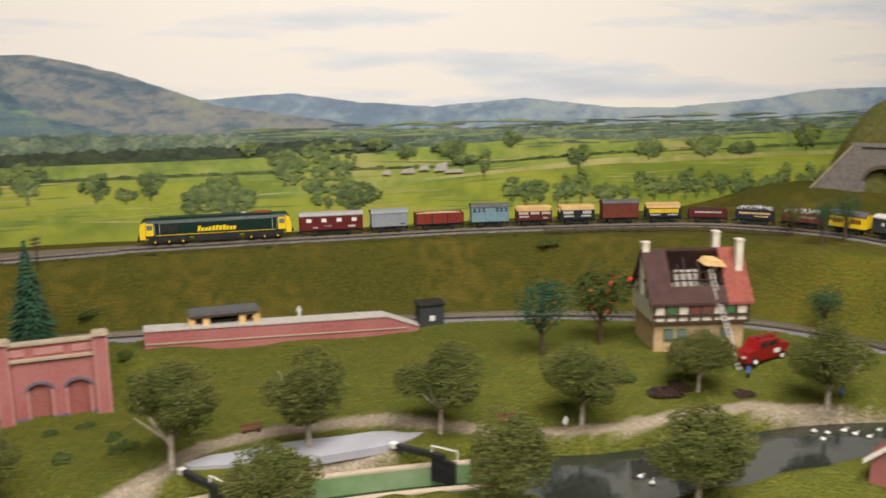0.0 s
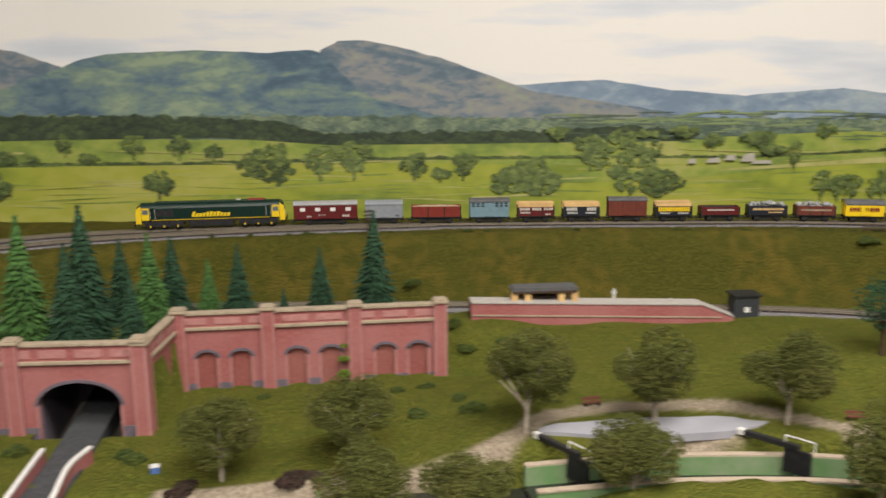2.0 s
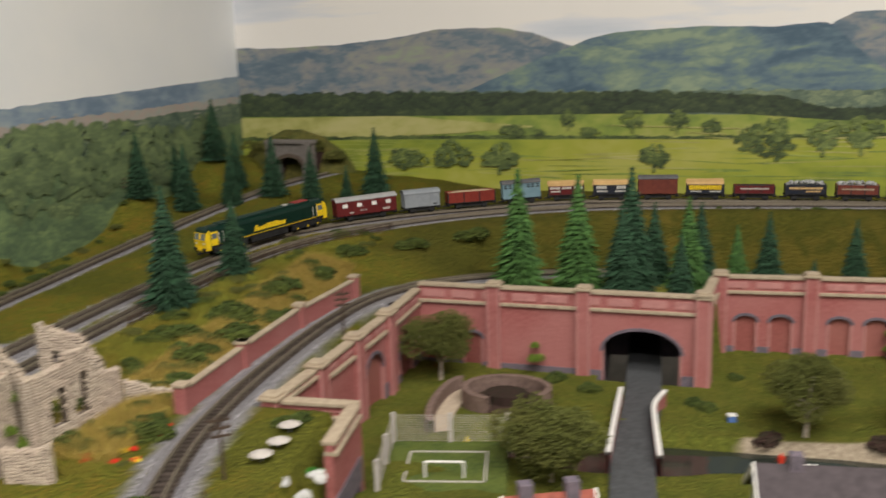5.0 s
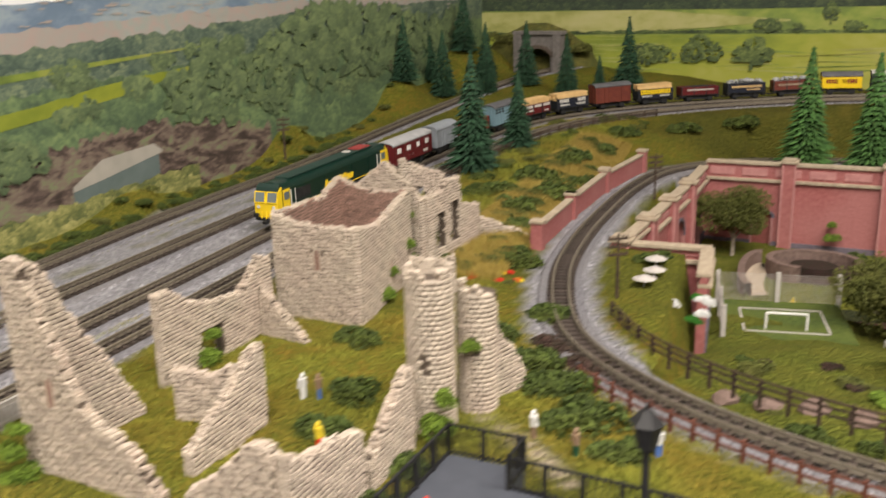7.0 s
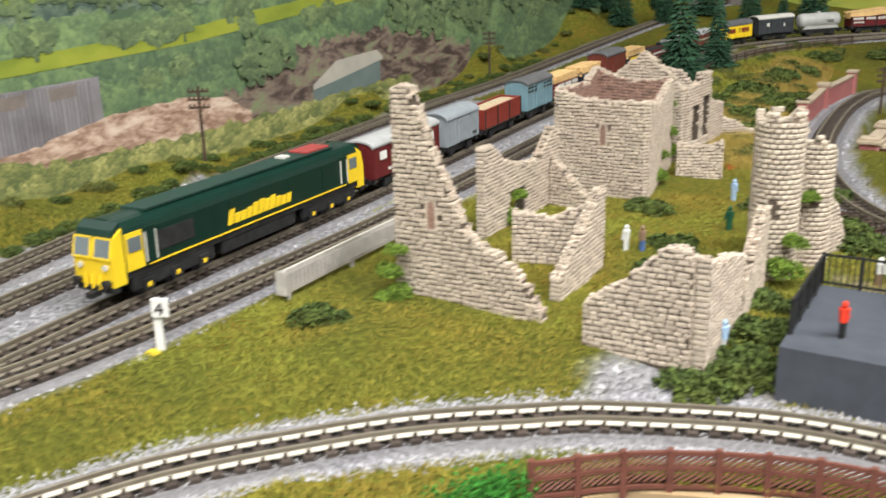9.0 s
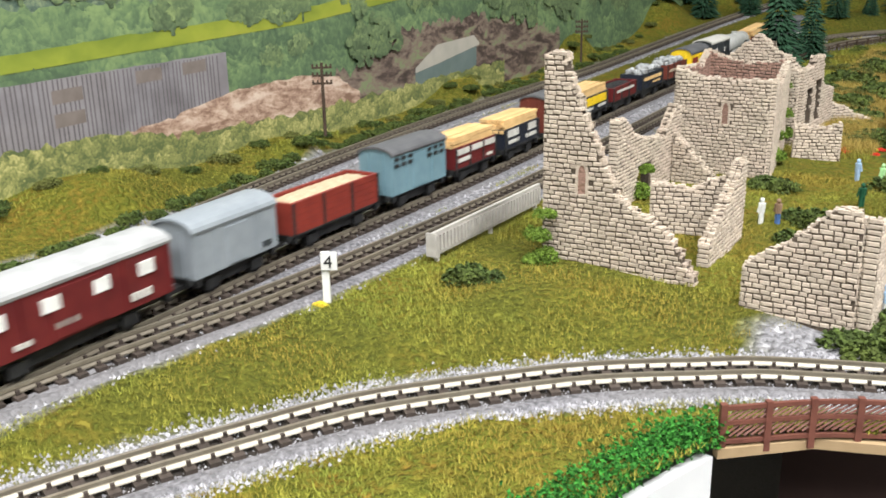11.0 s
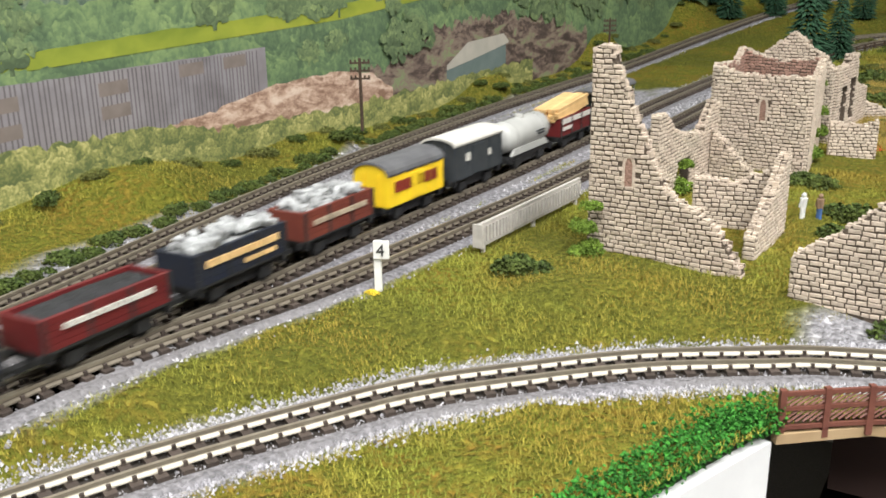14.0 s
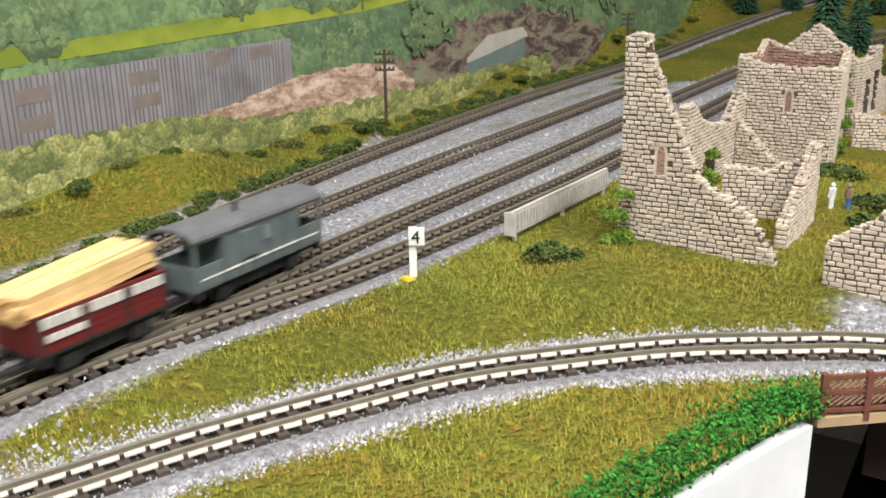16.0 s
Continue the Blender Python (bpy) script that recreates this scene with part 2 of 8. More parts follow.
def tube(bm, a, b, r0, r1=None, n=8):
    a, b = Vector(a), Vector(b)
    r1 = r0 if r1 is None else r1
    q = (b - a).to_track_quat("Z", "Y").to_matrix()
    rings = [[bm.verts.new(p + q @ Vector((r * math.cos(2 * math.pi * i / n), r * math.sin(2 * math.pi * i / n), 0))) for i in range(n)] for p, r in ((a, r0), (b, r1))]
    for i in range(n):
        bm.faces.new((rings[0][i], rings[0][(i + 1) % n], rings[1][(i + 1) % n], rings[1][i]))
    bm.faces.new(rings[0][::-1])
    bm.faces.new(rings[1])
    return bm


def T(*rods, n=8):
    bm = bmesh.new()
    for a, b, *r in rods:
        tube(bm, a, b, *r, n=n)
    return bm


def prism(bm, pts, d0, d1, plane="xz"):
    """Extrude an outline. plane xz: along y; xy: along z; yz: along x."""
    put = {"xz": lambda p, d: (p[0], d, p[1]), "xy": lambda p, d: (p[0], p[1], d), "yz": lambda p, d: (d, p[0], p[1])}[plane]
    r0, r1 = [bm.verts.new(put(p, d0)) for p in pts], [bm.verts.new(put(p, d1)) for p in pts]
    n = len(pts)
    fs = [bm.faces.new(r0), bm.faces.new(r1[::-1])]
    for i in range(n):
        fs.append(bm.faces.new((r0[i], r1[i], r1[(i + 1) % n], r0[(i + 1) % n])))
    bmesh.ops.recalc_face_normals(bm, faces=fs)
    return bm


def PR(pts, d0, d1, plane="xz"):
    return prism(bmesh.new(), pts, d0, d1, plane)


def blob(bm, c, r, rnd, squash=1.0, sub=2, rough=0.25):
    g = bmesh.ops.create_icosphere(bm, subdivisions=sub, radius=1.0)
    for v in g["verts"]:
        k = 1 + rough * (rnd.random() * 2 - 1)
        v.co = Vector((v.co.x * r * k + c[0], v.co.y * r * k + c[1], v.co.z * r * k * squash + c[2]))


def clumps(centres, size, rnd, spread=0.6):
    """Many small crumpled leaf tufts, each two crossed faces."""
    verts, faces = [], []
    for c in centres:
        a, b = Vector((rnd.gauss(0, 1), rnd.gauss(0, 1), rnd.gauss(0, spread))).normalized(), Vector((rnd.gauss(0, 1), rnd.gauss(0, 1), rnd.gauss(0, 1))).normalized()
        b = a.cross(b).normalized()
        n = a.cross(b)
        s = size * (0.6 + 0.8 * rnd.random())
        c = Vector(c)
        i = len(verts)
        verts += [c - a * s, c + b * s * 0.6 + n * s * 0.3, c + a * s, c - b * s * 0.6 + n * s * 0.3, c + n * s * 0.9]
        faces += [(i, i + 1, i + 4), (i + 1, i + 2, i + 4), (i + 2, i + 3, i + 4), (i + 3, i, i + 4)]
    return verts, faces


def spline(pts, step=0.004):
    """A smooth dense line through plan points, at even steps."""
    p = np.array(pts, dtype=float)
    e = np.vstack([2 * p[0] - p[1], p, 2 * p[-1] - p[-2]])
    out = []
    for i in range(1, len(e) - 2):
        for u in np.linspace(0, 1, 24, endpoint=False):
            a, b, c, d = e[i - 1], e[i], e[i + 1], e[i + 2]
            out.append(0.5 * (2 * b + (c - a) * u + (2 * a - 5 * b + 4 * c - d) * u ** 2 + (3 * b - a - 3 * c + d) * u ** 3))
    out.append(e[-2])
    out = np.array(out)
    s = np.concatenate([[0], np.cumsum(np.linalg.norm(np.diff(out, axis=0), axis=1))])
    even = np.arange(0, s[-1], step)
    return np.stack([np.interp(even, s, out[:, i]) for i in range(out.shape[1])], axis=1)


def near(px, py, line):
    """Distance to a plan line, its height there and the side (left of it is positive)."""
    best = np.full(px.shape, 1e9)
    z, side = np.zeros(px.shape), np.zeros(px.shape)
    for a, b in zip(line[:-1:3], list(line[3::3]) + [line[-1]]):
        d = b - a
        L = d[0] ** 2 + d[1] ** 2
        if L < 1e-12:
            continue
        u = np.clip(((px - a[0]) * d[0] + (py - a[1]) * d[1]) / L, 0, 1)
        q = np.hypot(px - a[0] - u * d[0], py - a[1] - u * d[1])
        m = q < best
        best = np.where(m, q, best)
        z = np.where(m, a[2] + u * d[2], z)
        side = np.where(m, np.sign(d[0] * (py - a[1]) - d[1] * (px - a[0])), side)
    return best, z, side


def inside(px, py, poly):
    r = np.zeros(px.shape, bool)
    for (x0, y0), (x1, y1) in zip(poly, poly[1:] + poly[:1]):
        c = ((y0 > py) != (y1 > py)) & (px < (x1 - x0) * (py - y0) / (y1 - y0 + 1e-12) + x0)
        r ^= c
    return r


def edge_distance(px, py, poly):
    line = np.array([(*p, 0.0) for p in poly + poly[:1]])
    best = np.full(px.shape, 1e9)
    for a, b in zip(line[:-1], line[1:]):
        d = b - a
        u = np.clip(((px - a[0]) * d[0] + (py - a[1]) * d[1]) / (d @ d), 0, 1)
        best = np.minimum(best, np.hypot(px - a[0] - u * d[0], py - a[1] - u * d[1]))
    return best


# ---- plan of the lines (x, y, height of the rail base) ----
MAIN = spline([(0.905, -0.05, 0.268), (0.91, 0.3, 0.268), (0.912, 0.6, 0.268), (0.91, 0.76, 0.268), (0.895, 0.861, 0.268), (0.864, 0.925, 0.268), (0.819, 0.978, 0.268), (0.761, 1.02, 0.268), (0.687, 1.05, 0.268), (0.607, 1.073, 0.268), (0.463, 1.11, 0.268), (0.311, 1.133, 0.268), (0.232, 1.145, 0.268), (0.055, 1.166, 0.268), (-0.06, 1.18, 0.268), (-0.18, 1.186, 0.268), (-0.32, 1.185, 0.268), (-0.45, 1.175, 0.267), (-0.53, 1.152, 0.264), (-0.63, 1.102, 0.262), (-0.715, 1.04, 0.259), (-0.775, 0.965, 0.255), (-0.81, 0.86, 0.249), (-0.823, 0.76, 0.246), (-0.831, 0.65, 0.243), (-0.836, 0.5, 0.24), (-0.837, 0.38, 0.237), (-0.837, 0.25, 0.235), (-0.836, 0.1, 0.235), (-0.8315, -0.01, 0.235), (-0.829, -0.07, 0.235), (-0.829, -0.15, 0.235), (-0.83, -0.4, 0.235), (-0.83, -1.0, 0.235), (-0.83, -1.58, 0.235)])
FAR = spline([(-0.83, -0.75, 0.235), (-0.86, -0.3, 0.235), (-0.892, -0.05, 0.235), (-0.915, 0.08, 0.235), (-0.934, 0.2, 0.235), (-0.948, 0.4, 0.237), (-0.95, 0.55, 0.239), (-0.944, 0.7, 0.243), (-0.928, 0.9, 0.256), (-0.89, 1.06, 0.275), (-0.84, 1.16, 0.292), (-0.79, 1.24, 0.3)])
SIDING = spline([(-0.856, -0.12, 0.235), (-0.872, 0.0, 0.235), (-0.882, 0.12, 0.235), (-0.886, 0.25, 0.236), (-0.886, 0.4, 0.238), (-0.883, 0.55, 0.241)])
NEARER = spline([(-0.8305, -0.2, 0.235), (-0.8305, -0.1, 0.235), (-0.8265, -0.055, 0.235), (-0.8185, -0.01, 0.235), (-0.811, 0.03, 0.235), (-0.806, 0.08, 0.235), (-0.802, 0.15, 0.235), (-0.7995, 0.22, 0.235), (-0.799, 0.3, 0.2355), (-0.799, 0.4, 0.237), (-0.7975, 0.55, 0.24), (-0.792, 0.68, 0.243), (-0.779, 0.8, 0.247), (-0.755, 0.9, 0.252), (-0.7, 0.99, 0.257), (-0.62, 1.06, 0.261), (-0.52, 1.115, 0.264), (-0.4, 1.145, 0.267), (-0.25, 1.16, 0.268), (-0.1, 1.165, 0.268), (0.03, 1.164, 0.268)])
INNER = spline([(-0.3, 0.215, 0.226), (-0.4, 0.232, 0.229), (-0.469, 0.252, 0.231), (-0.53, 0.288, 0.232), (-0.579, 0.347, 0.232), (-0.608, 0.44, 0.232), (-0.618, 0.53, 0.232), (-0.619, 0.62, 0.232), (-0.615, 0.72, 0.231), (-0.6, 0.81, 0.23), (-0.562, 0.89, 0.226), (-0.5, 0.955, 0.22), (-0.4, 1.008, 0.214), (-0.28, 1.035, 0.209), (-0.05, 1.03, 0.203), (0.2, 1.008, 0.196), (0.43, 0.97, 0.191), (0.6, 0.895, 0.191), (0.71, 0.808, 0.191), (0.765, 0.7, 0.191), (0.79, 0.55, 0.191), (0.79, 0.3, 0.191)])
FRONT = spline([(-0.806, -0.9, 0.228), (-0.806, -0.3, 0.228), (-0.803, -0.2, 0.228), (-0.797, -0.14, 0.228), (-0.7828, -0.098, 0.228), (-0.7711, -0.0708, 0.228), (-0.7559, -0.0417, 0.228), (-0.7377, -0.01, 0.228), (-0.7132, 0.0174, 0.228), (-0.6857, 0.0434, 0.228), (-0.6553, 0.0634, 0.228), (-0.6321, 0.0761, 0.228), (-0.58, 0.0915, 0.228), (-0.53, 0.0875, 0.228), (-0.48, 0.067, 0.228), (-0.43, 0.03, 0.228)])
CANAL = spline([(-0.45, 0.66, 0.145), (-0.3, 0.66, 0.145), (-0.1, 0.655, 0.145), (0.05, 0.652, 0.15), (0.15, 0.652, 0.15), (0.27, 0.632, 0.15), (0.36, 0.592, 0.15), (0.45, 0.58, 0.15), (0.58, 0.568, 0.15), (0.7, 0.53, 0.15), (0.8, 0.48, 0.15)])
PATH = spline([(-0.25, 0.69, 0), (-0.1, 0.69, 0), (0.01, 0.69, 0), (0.06, 0.735, 0), (0.12, 0.752, 0), (0.2, 0.745, 0), (0.27, 0.705, 0), (0.33, 0.672, 0), (0.412, 0.648, 0), (0.483, 0.64, 0), (0.567, 0.63, 0), (0.65, 0.585, 0), (0.75, 0.52, 0)])
LOW = [(-0.572, 0.846), (-0.574, 0.745), (-0.586, 0.6), (-0.588, 0.536), (-0.532, 0.534), (-0.524, 0.4), (-0.49, 0.34), (-0.42, 0.29), (-0.3, 0.265), (-0.1, 0.26), (0.8, 0.26), (0.82, 0.55), (0.795, 0.7), (0.74, 0.82), (0.62, 0.925), (0.44, 1.0), (0.2, 1.04), (-0.05, 1.06), (-0.28, 1.06), (-0.41, 1.03), (-0.5, 0.985), (-0.545, 0.94), (-0.572, 0.88)]
TERRACE = [(-0.6, 0.852), (-0.274, 0.832), (-0.262, 0.924), (0.004, 0.924), (0.03, 1.06), (-0.28, 1.065), (-0.42, 1.035), (-0.53, 0.985), (-0.62, 0.92)]
BACK = [(-0.96, 1.3), (-0.7, 1.3), (-0.45, 1.29), (-0.19, 1.262), (0.1, 1.222), (0.436, 1.185), (0.8, 1.14), (1.2, 1.09), (1.7, 1.02)]


def back_y(x):
    return float(np.interp(x, [p[0] for p in BACK], [p[1] for p in BACK]))


def ground(px, py):
    """Height of the landscape at plan points."""
    hi_n, hi_d = np.zeros(px.shape), np.zeros(px.shape)
    for line in (MAIN, FAR, NEARER, FRONT, INNER):
        d, z, _ = near(px, py, line[:, :3] if line is not INNER else line[INNER[:, 0] < -0.45])
        w = 1 / (np.maximum(d - 0.008, 0) ** 2 + 1e-6) ** 1.5
        hi_n += w * (z - 0.0015)
        hi_d += w
    for x, y, z in ((-0.7, 0.2, 0.234), (-0.65, 0.15, 0.234), (-0.72, 0.3, 0.234), (-0.63, 0.28, 0.234), (-0.95, 0.25, 0.252), (-0.97, 0.1, 0.252), (-0.98, 0.5, 0.256), (-0.985, -0.2, 0.252), (-0.99, 0.75, 0.275), (-0.97, 1.0, 0.3), (-0.95, 1.2, 0.33), (-0.72, 1.23, 0.285), (-0.78, 1.13, 0.275), (-0.7, 0.65, 0.24), (-0.72, 0.8, 0.246), (-0.68, 0.5, 0.236), (-0.62, 0.98, 0.25), (-0.7, 0.0, 0.23), (-0.76, 0.05, 0.233), (-0.75, 0.09, 0.234), (-0.55, 0.2, 0.232), (1.05, 1.1, 0.3), (-0.5, 0.17, 0.23)):
        w = 1 / ((px - x) ** 2 + (py - y) ** 2 + 4e-5) ** 1.5
        hi_n += w * z
        hi_d += w
    hi = hi_n / hi_d
    lo_n, lo_d = np.zeros(px.shape), np.zeros(px.shape)
    for x, y, z in ((0.04, 0.71, 0.178), (0.16, 0.72, 0.177), (0.33, 0.69, 0.178), (0.39, 0.667, 0.177), (0.42, 0.807, 0.2), (0.05, 0.97, 0.2), (-0.28, 0.81, 0.153), (-0.21, 0.73, 0.152), (-0.41, 0.82, 0.155), (0, 0.9, 0.16), (-0.1, 0.72, 0.156), (-0.15, 0.9, 0.157), (0.2, 0.85, 0.187), (0.3, 0.95, 0.187), (0.533, 0.77, 0.193), (0.65, 0.71, 0.19), (0.6, 0.64, 0.178), (0.3, 0.57, 0.17), (-0.36, 0.6, 0.152), (-0.47, 0.67, 0.16), (-0.5, 0.55, 0.168), (-0.45, 0.45, 0.19), (-0.4, 0.35, 0.205), (-0.25, 0.53, 0.165), (0, 0.5, 0.16), (0.4, 0.45, 0.168), (-0.5, 0.75, 0.157), (0.0, 0.62, 0.16), (0.2, 1.0, 0.192), (0.43, 0.965, 0.189), (0.6, 0.89, 0.189), (0.71, 0.8, 0.189), (0.77, 0.68, 0.189), (0.1, 0.8, 0.18), (0.27, 0.76, 0.184)):
        w = 1 / ((px - x) ** 2 + (py - y) ** 2 + 3e-4) ** 1.6
        lo_n += w * z
        lo_d += w
    lo = lo_n / lo_d
    dc, _, _ = near(px, py, CANAL)
    wide = np.where(px > 0.3, 0.034, 0.02)
    lo = np.where(dc < wide + 0.02, np.minimum(lo, 0.136 + np.clip((dc - wide) / 0.018, 0, 1) * (lo - 0.136)), lo)
    ter = inside(px, py, TERRACE)
    di, zi, _ = near(px, py, INNER)
    lo = np.where(ter, np.where(di < 0.05, zi - 0.002, 0.21), lo)
    lo = np.where(di < 0.014, zi - 0.0015, lo)
    din = inside(px, py, LOW)
    e = edge_distance(px, py, LOW)
    # the grassy bank rises behind its foot; the retaining walls drop sheer
    bank = np.clip(e / np.where(px < -0.53, 0.012, 0.07), 0, 1)
    bank = bank * bank * (3 - 2 * bank)
    z = np.where(din, lo, lo * (1 - bank) + hi * bank)
    return z


def gz(x, y):
    return float(ground(np.array([float(x)]), np.array([float(y)]))[0])


# ---- room ----
tagged(part("floor", B((-3.2, 3.4, -3.2, 2.2, -0.96, -0.9)), M["carpet"]), "dark grey floor of the exhibition room", "floor", kind="structure")
tagged(part("ceiling", B((-3.2, 3.4, -3.2, 2.2, 1.7, 1.76)), M["wall"]), "plain off-white ceiling above the layout", "ceiling", kind="structure")
for nm, bx in dict(wall_north=(-3.2, 3.4, 2.2, 2.28, -0.9, 1.7), wall_south=(-3.2, 3.4, -3.28, -3.2, -0.9, 1.7), wall_west=(-3.28, -3.2, -3.2, 2.2, -0.9, 1.7), wall_east=(3.4, 3.48, -3.2, 2.2, -0.9, 1.7)).items():
    tagged(part(nm, B(bx), M["wall"]), "plain off-white painted room wall", "wall", kind="structure")
for lx, ly, lz, size, watts in LAMPS:
    lamp = thing("ceiling_light", lx, ly, 1.7, 0, "flat white ceiling light panel in a thin frame, assumed out of view", "ceiling light", "ceiling lights")
    part("frame", B((-0.55, 0.55, -0.24, -0.22, -0.05, 0), (-0.55, 0.55, 0.22, 0.24, -0.05, 0), (-0.55, -0.53, -0.22, 0.22, -0.05, 0), (0.53, 0.55, -0.22, 0.22, -0.05, 0)), M["white_paint"], lamp)
    part("diffuser", B((-0.53, 0.53, -0.22, 0.22, -0.02, -0.001)), M["white_paint"], lamp)

# ---- landscape sheet ----
STEP = 0.006
gx, gy = np.arange(-0.998, 1.3, STEP), np.arange(-1.6, 1.31, STEP)
GX, GY = np.meshgrid(gx, gy)
GZ = ground(GX.ravel(), GY.ravel()).reshape(GX.shape)
wob = np.array([noise.noise((x * 40, y * 40, 0.3)) for x, y in zip(GX.ravel(), GY.ravel())]).reshape(GX.shape)
dtrack = np.full(GX.shape, 9.0)
for line in (MAIN, FAR, NEARER, INNER, FRONT, SIDING):
    dtrack = np.minimum(dtrack, near(GX.ravel(), GY.ravel(), line)[0].reshape(GX.shape))
GZ += wob * 0.0016 * np.clip((dtrack - 0.016) / 0.02, 0, 1)
EDGE = [(-0.7, -1.6), (-0.69, -0.4), (-0.669, -0.06), (-0.6577, -0.026), (-0.6477, 0.003), (-0.6397, 0.0262), (-0.617, 0.045), (-0.57, 0.06), (-0.5, 0.055), (-0.44, 0.06), (-0.4, 0.13), (-0.3, 0.18), (0.82, 0.2), (0.83, -0.08), (1.28, -0.08), (1.28, 1.31), (-1.01, 1.31), (-1.01, -1.6)]
keep = inside(GX.ravel(), GY.ravel(), EDGE).reshape(GX.shape)
yb = np.interp(GX, [p[0] for p in BACK], [p[1] for p in BACK])
keep &= GY < yb + 0.004
keep &= ~((GX > -0.378) & (GX < -0.294) & (GY > 0.815) & (GY < 0.968))
idx = np.arange(GX.size).reshape(GX.shape)
quad = np.stack([idx[:-1, :-1], idx[:-1, 1:], idx[1:, 1:], idx[1:, :-1]], axis=-1)
ok = keep[:-1, :-1] & keep[:-1, 1:] & keep[1:, 1:] & keep[1:, :-1]
land = raw("ground", np.stack([GX.ravel(), GY.ravel(), GZ.ravel()], axis=1), quad[ok], M["grass"], kind="structure", smooth=True)
tagged(land, "model landscape of olive and green flocked turf", "ground")
dp = near(GX.ravel(), GY.ravel(), PATH)[0].reshape(GX.shape)
gravel = np.clip((0.017 + wob * 0.004 - dtrack) / 0.004, 0, 1)
gravel = np.maximum(gravel, np.clip((0.034 + wob * 0.012 - np.hypot(GX + 0.615, (GY - 0.095) * 1.0)) / 0.006, 0, 1) * (GY > 0.06))
gravel = np.maximum(gravel, (((GX < -0.838) | ((GX < -0.805) & (GY > 0.1))) & (GX > -0.94) & (GY < 0.6)) * np.clip((0.036 + wob * 0.01 - dtrack) / 0.01, 0, 1))
walkway = np.clip((0.012 + wob * 0.004 - dp) / 0.004, 0, 1)
walkway = np.maximum(walkway, np.clip((0.02 + wob * 0.006 - np.hypot((GX - 0.17) * 0.3, GY - 0.69)) / 0.006, 0, 1))
TRAIL = spline([(-0.5967, 0.2405, 0), (-0.5673, 0.2197, 0), (-0.5533, 0.2056, 0), (-0.5396, 0.1932, 0)])
walkway = np.maximum(walkway, np.clip((0.005 + wob * 0.004 - near(GX.ravel(), GY.ravel(), TRAIL)[0].reshape(GX.shape)) / 0.004, 0, 1))
di = near(GX.ravel(), GY.ravel(), INNER)[0].reshape(GX.shape)
gravel = np.maximum(gravel, (GX < -0.45) * (GY < 0.93) * np.clip((0.0235 + wob * 0.003 - di) / 0.004, 0, 1))
lawn = inside(GX.ravel(), GY.ravel(), LOW).reshape(GX.shape) * 1.0
for nm, val in (("gravel", gravel), ("walkway", walkway), ("lawn", lawn), ("bank", np.clip((GY - 0.9 + 0.25 * np.clip(GX - 0.4, 0, 1)) / 0.06, 0, 1) * np.clip((GX + 0.66) / 0.05, 0, 1))):
    land.data.attributes.new(nm, "FLOAT", "POINT").data.foreach_set("value", val.ravel().astype(np.float32))


def ground_material():
    m = bpy.data.materials.new("flocked_ground")
    m.use_nodes = True
    nt = m.node_tree
    N, L = nt.nodes, nt.links
    p = N["Principled BSDF"]
    co = N.new("ShaderNodeTexCoord")

    def tex(scale, lo, hi, detail=5):
        t, r = N.new("ShaderNodeTexNoise"), N.new("ShaderNodeMapRange")
        t.inputs["Scale"].default_value, t.inputs["Detail"].default_value = scale, detail
        r.inputs[1].default_value, r.inputs[2].default_value = lo, hi
        L.new(co.outputs["Object"], t.inputs["Vector"])
        L.new(t.outputs["Fac"], r.inputs[0])
        return r.outputs[0]

    def mix(f, a, b):
        x = N.new("ShaderNodeMix")
        x.data_type = "RGBA"
        for s, v in ((0, f), (6, a), (7, b)):
            if isinstance(v, tuple):
                x.inputs[s].default_value = (*v, 1)
            else:
                L.new(v, x.inputs[s])
        return x.outputs[2]

    def attr(n):
        a = N.new("ShaderNodeAttribute")
        a.attribute_name = n
        return a.outputs["Fac"]
    fine, mid, big = tex(420, 0.35, 0.65), tex(70, 0.4, 0.6), tex(13, 0.42, 0.6)
    rough_turf = mix(mid, mix(fine, (0.2, 0.195, 0.026), (0.1, 0.11, 0.015)), mix(fine, (0.235, 0.15, 0.024), (0.125, 0.14, 0.018)))
    rough_turf = mix(big, rough_turf, mix(fine, (0.16, 0.16, 0.024), (0.08, 0.088, 0.014)))
    soft_turf = mix(mid, mix(fine, (0.15, 0.17, 0.028), (0.085, 0.1, 0.017)), mix(fine, (0.175, 0.175, 0.03), (0.105, 0.115, 0.02)))
    bank_turf = mix(big, mix(fine, (0.12, 0.115, 0.02), (0.065, 0.068, 0.012)), mix(mid, (0.15, 0.12, 0.022), (0.085, 0.085, 0.015)))
    col = mix(attr("lawn"), mix(attr("bank"), rough_turf, bank_turf), soft_turf)
    col = mix(attr("gravel"), col, mix(fine, (0.42, 0.41, 0.43), (0.2, 0.195, 0.205)))
    col = mix(attr("walkway"), col, mix(fine, (0.5, 0.42, 0.31), (0.32, 0.26, 0.19)))
    L.new(col, p.inputs["Base Color"])
    p.inputs["Roughness"].default_value = 0.95
    p.inputs["Specular IOR Level"].default_value = 0.1
    bp = N.new("ShaderNodeBump")
    bp.inputs["Strength"].default_value, bp.inputs["Distance"].default_value = 0.9, 0.0025
    L.new(fine, bp.inputs["Height"])
    L.new(bp.outputs[0], p.inputs["Normal"])
    return m


land.data.materials[0] = ground_material()

# baseboard edge: white end board, ply lip and dark hollow below
skirt = thing("baseboard", 0, 0, 0, 0, "open-fronted plywood baseboard with a white painted end board", "baseboard", kind="structure")


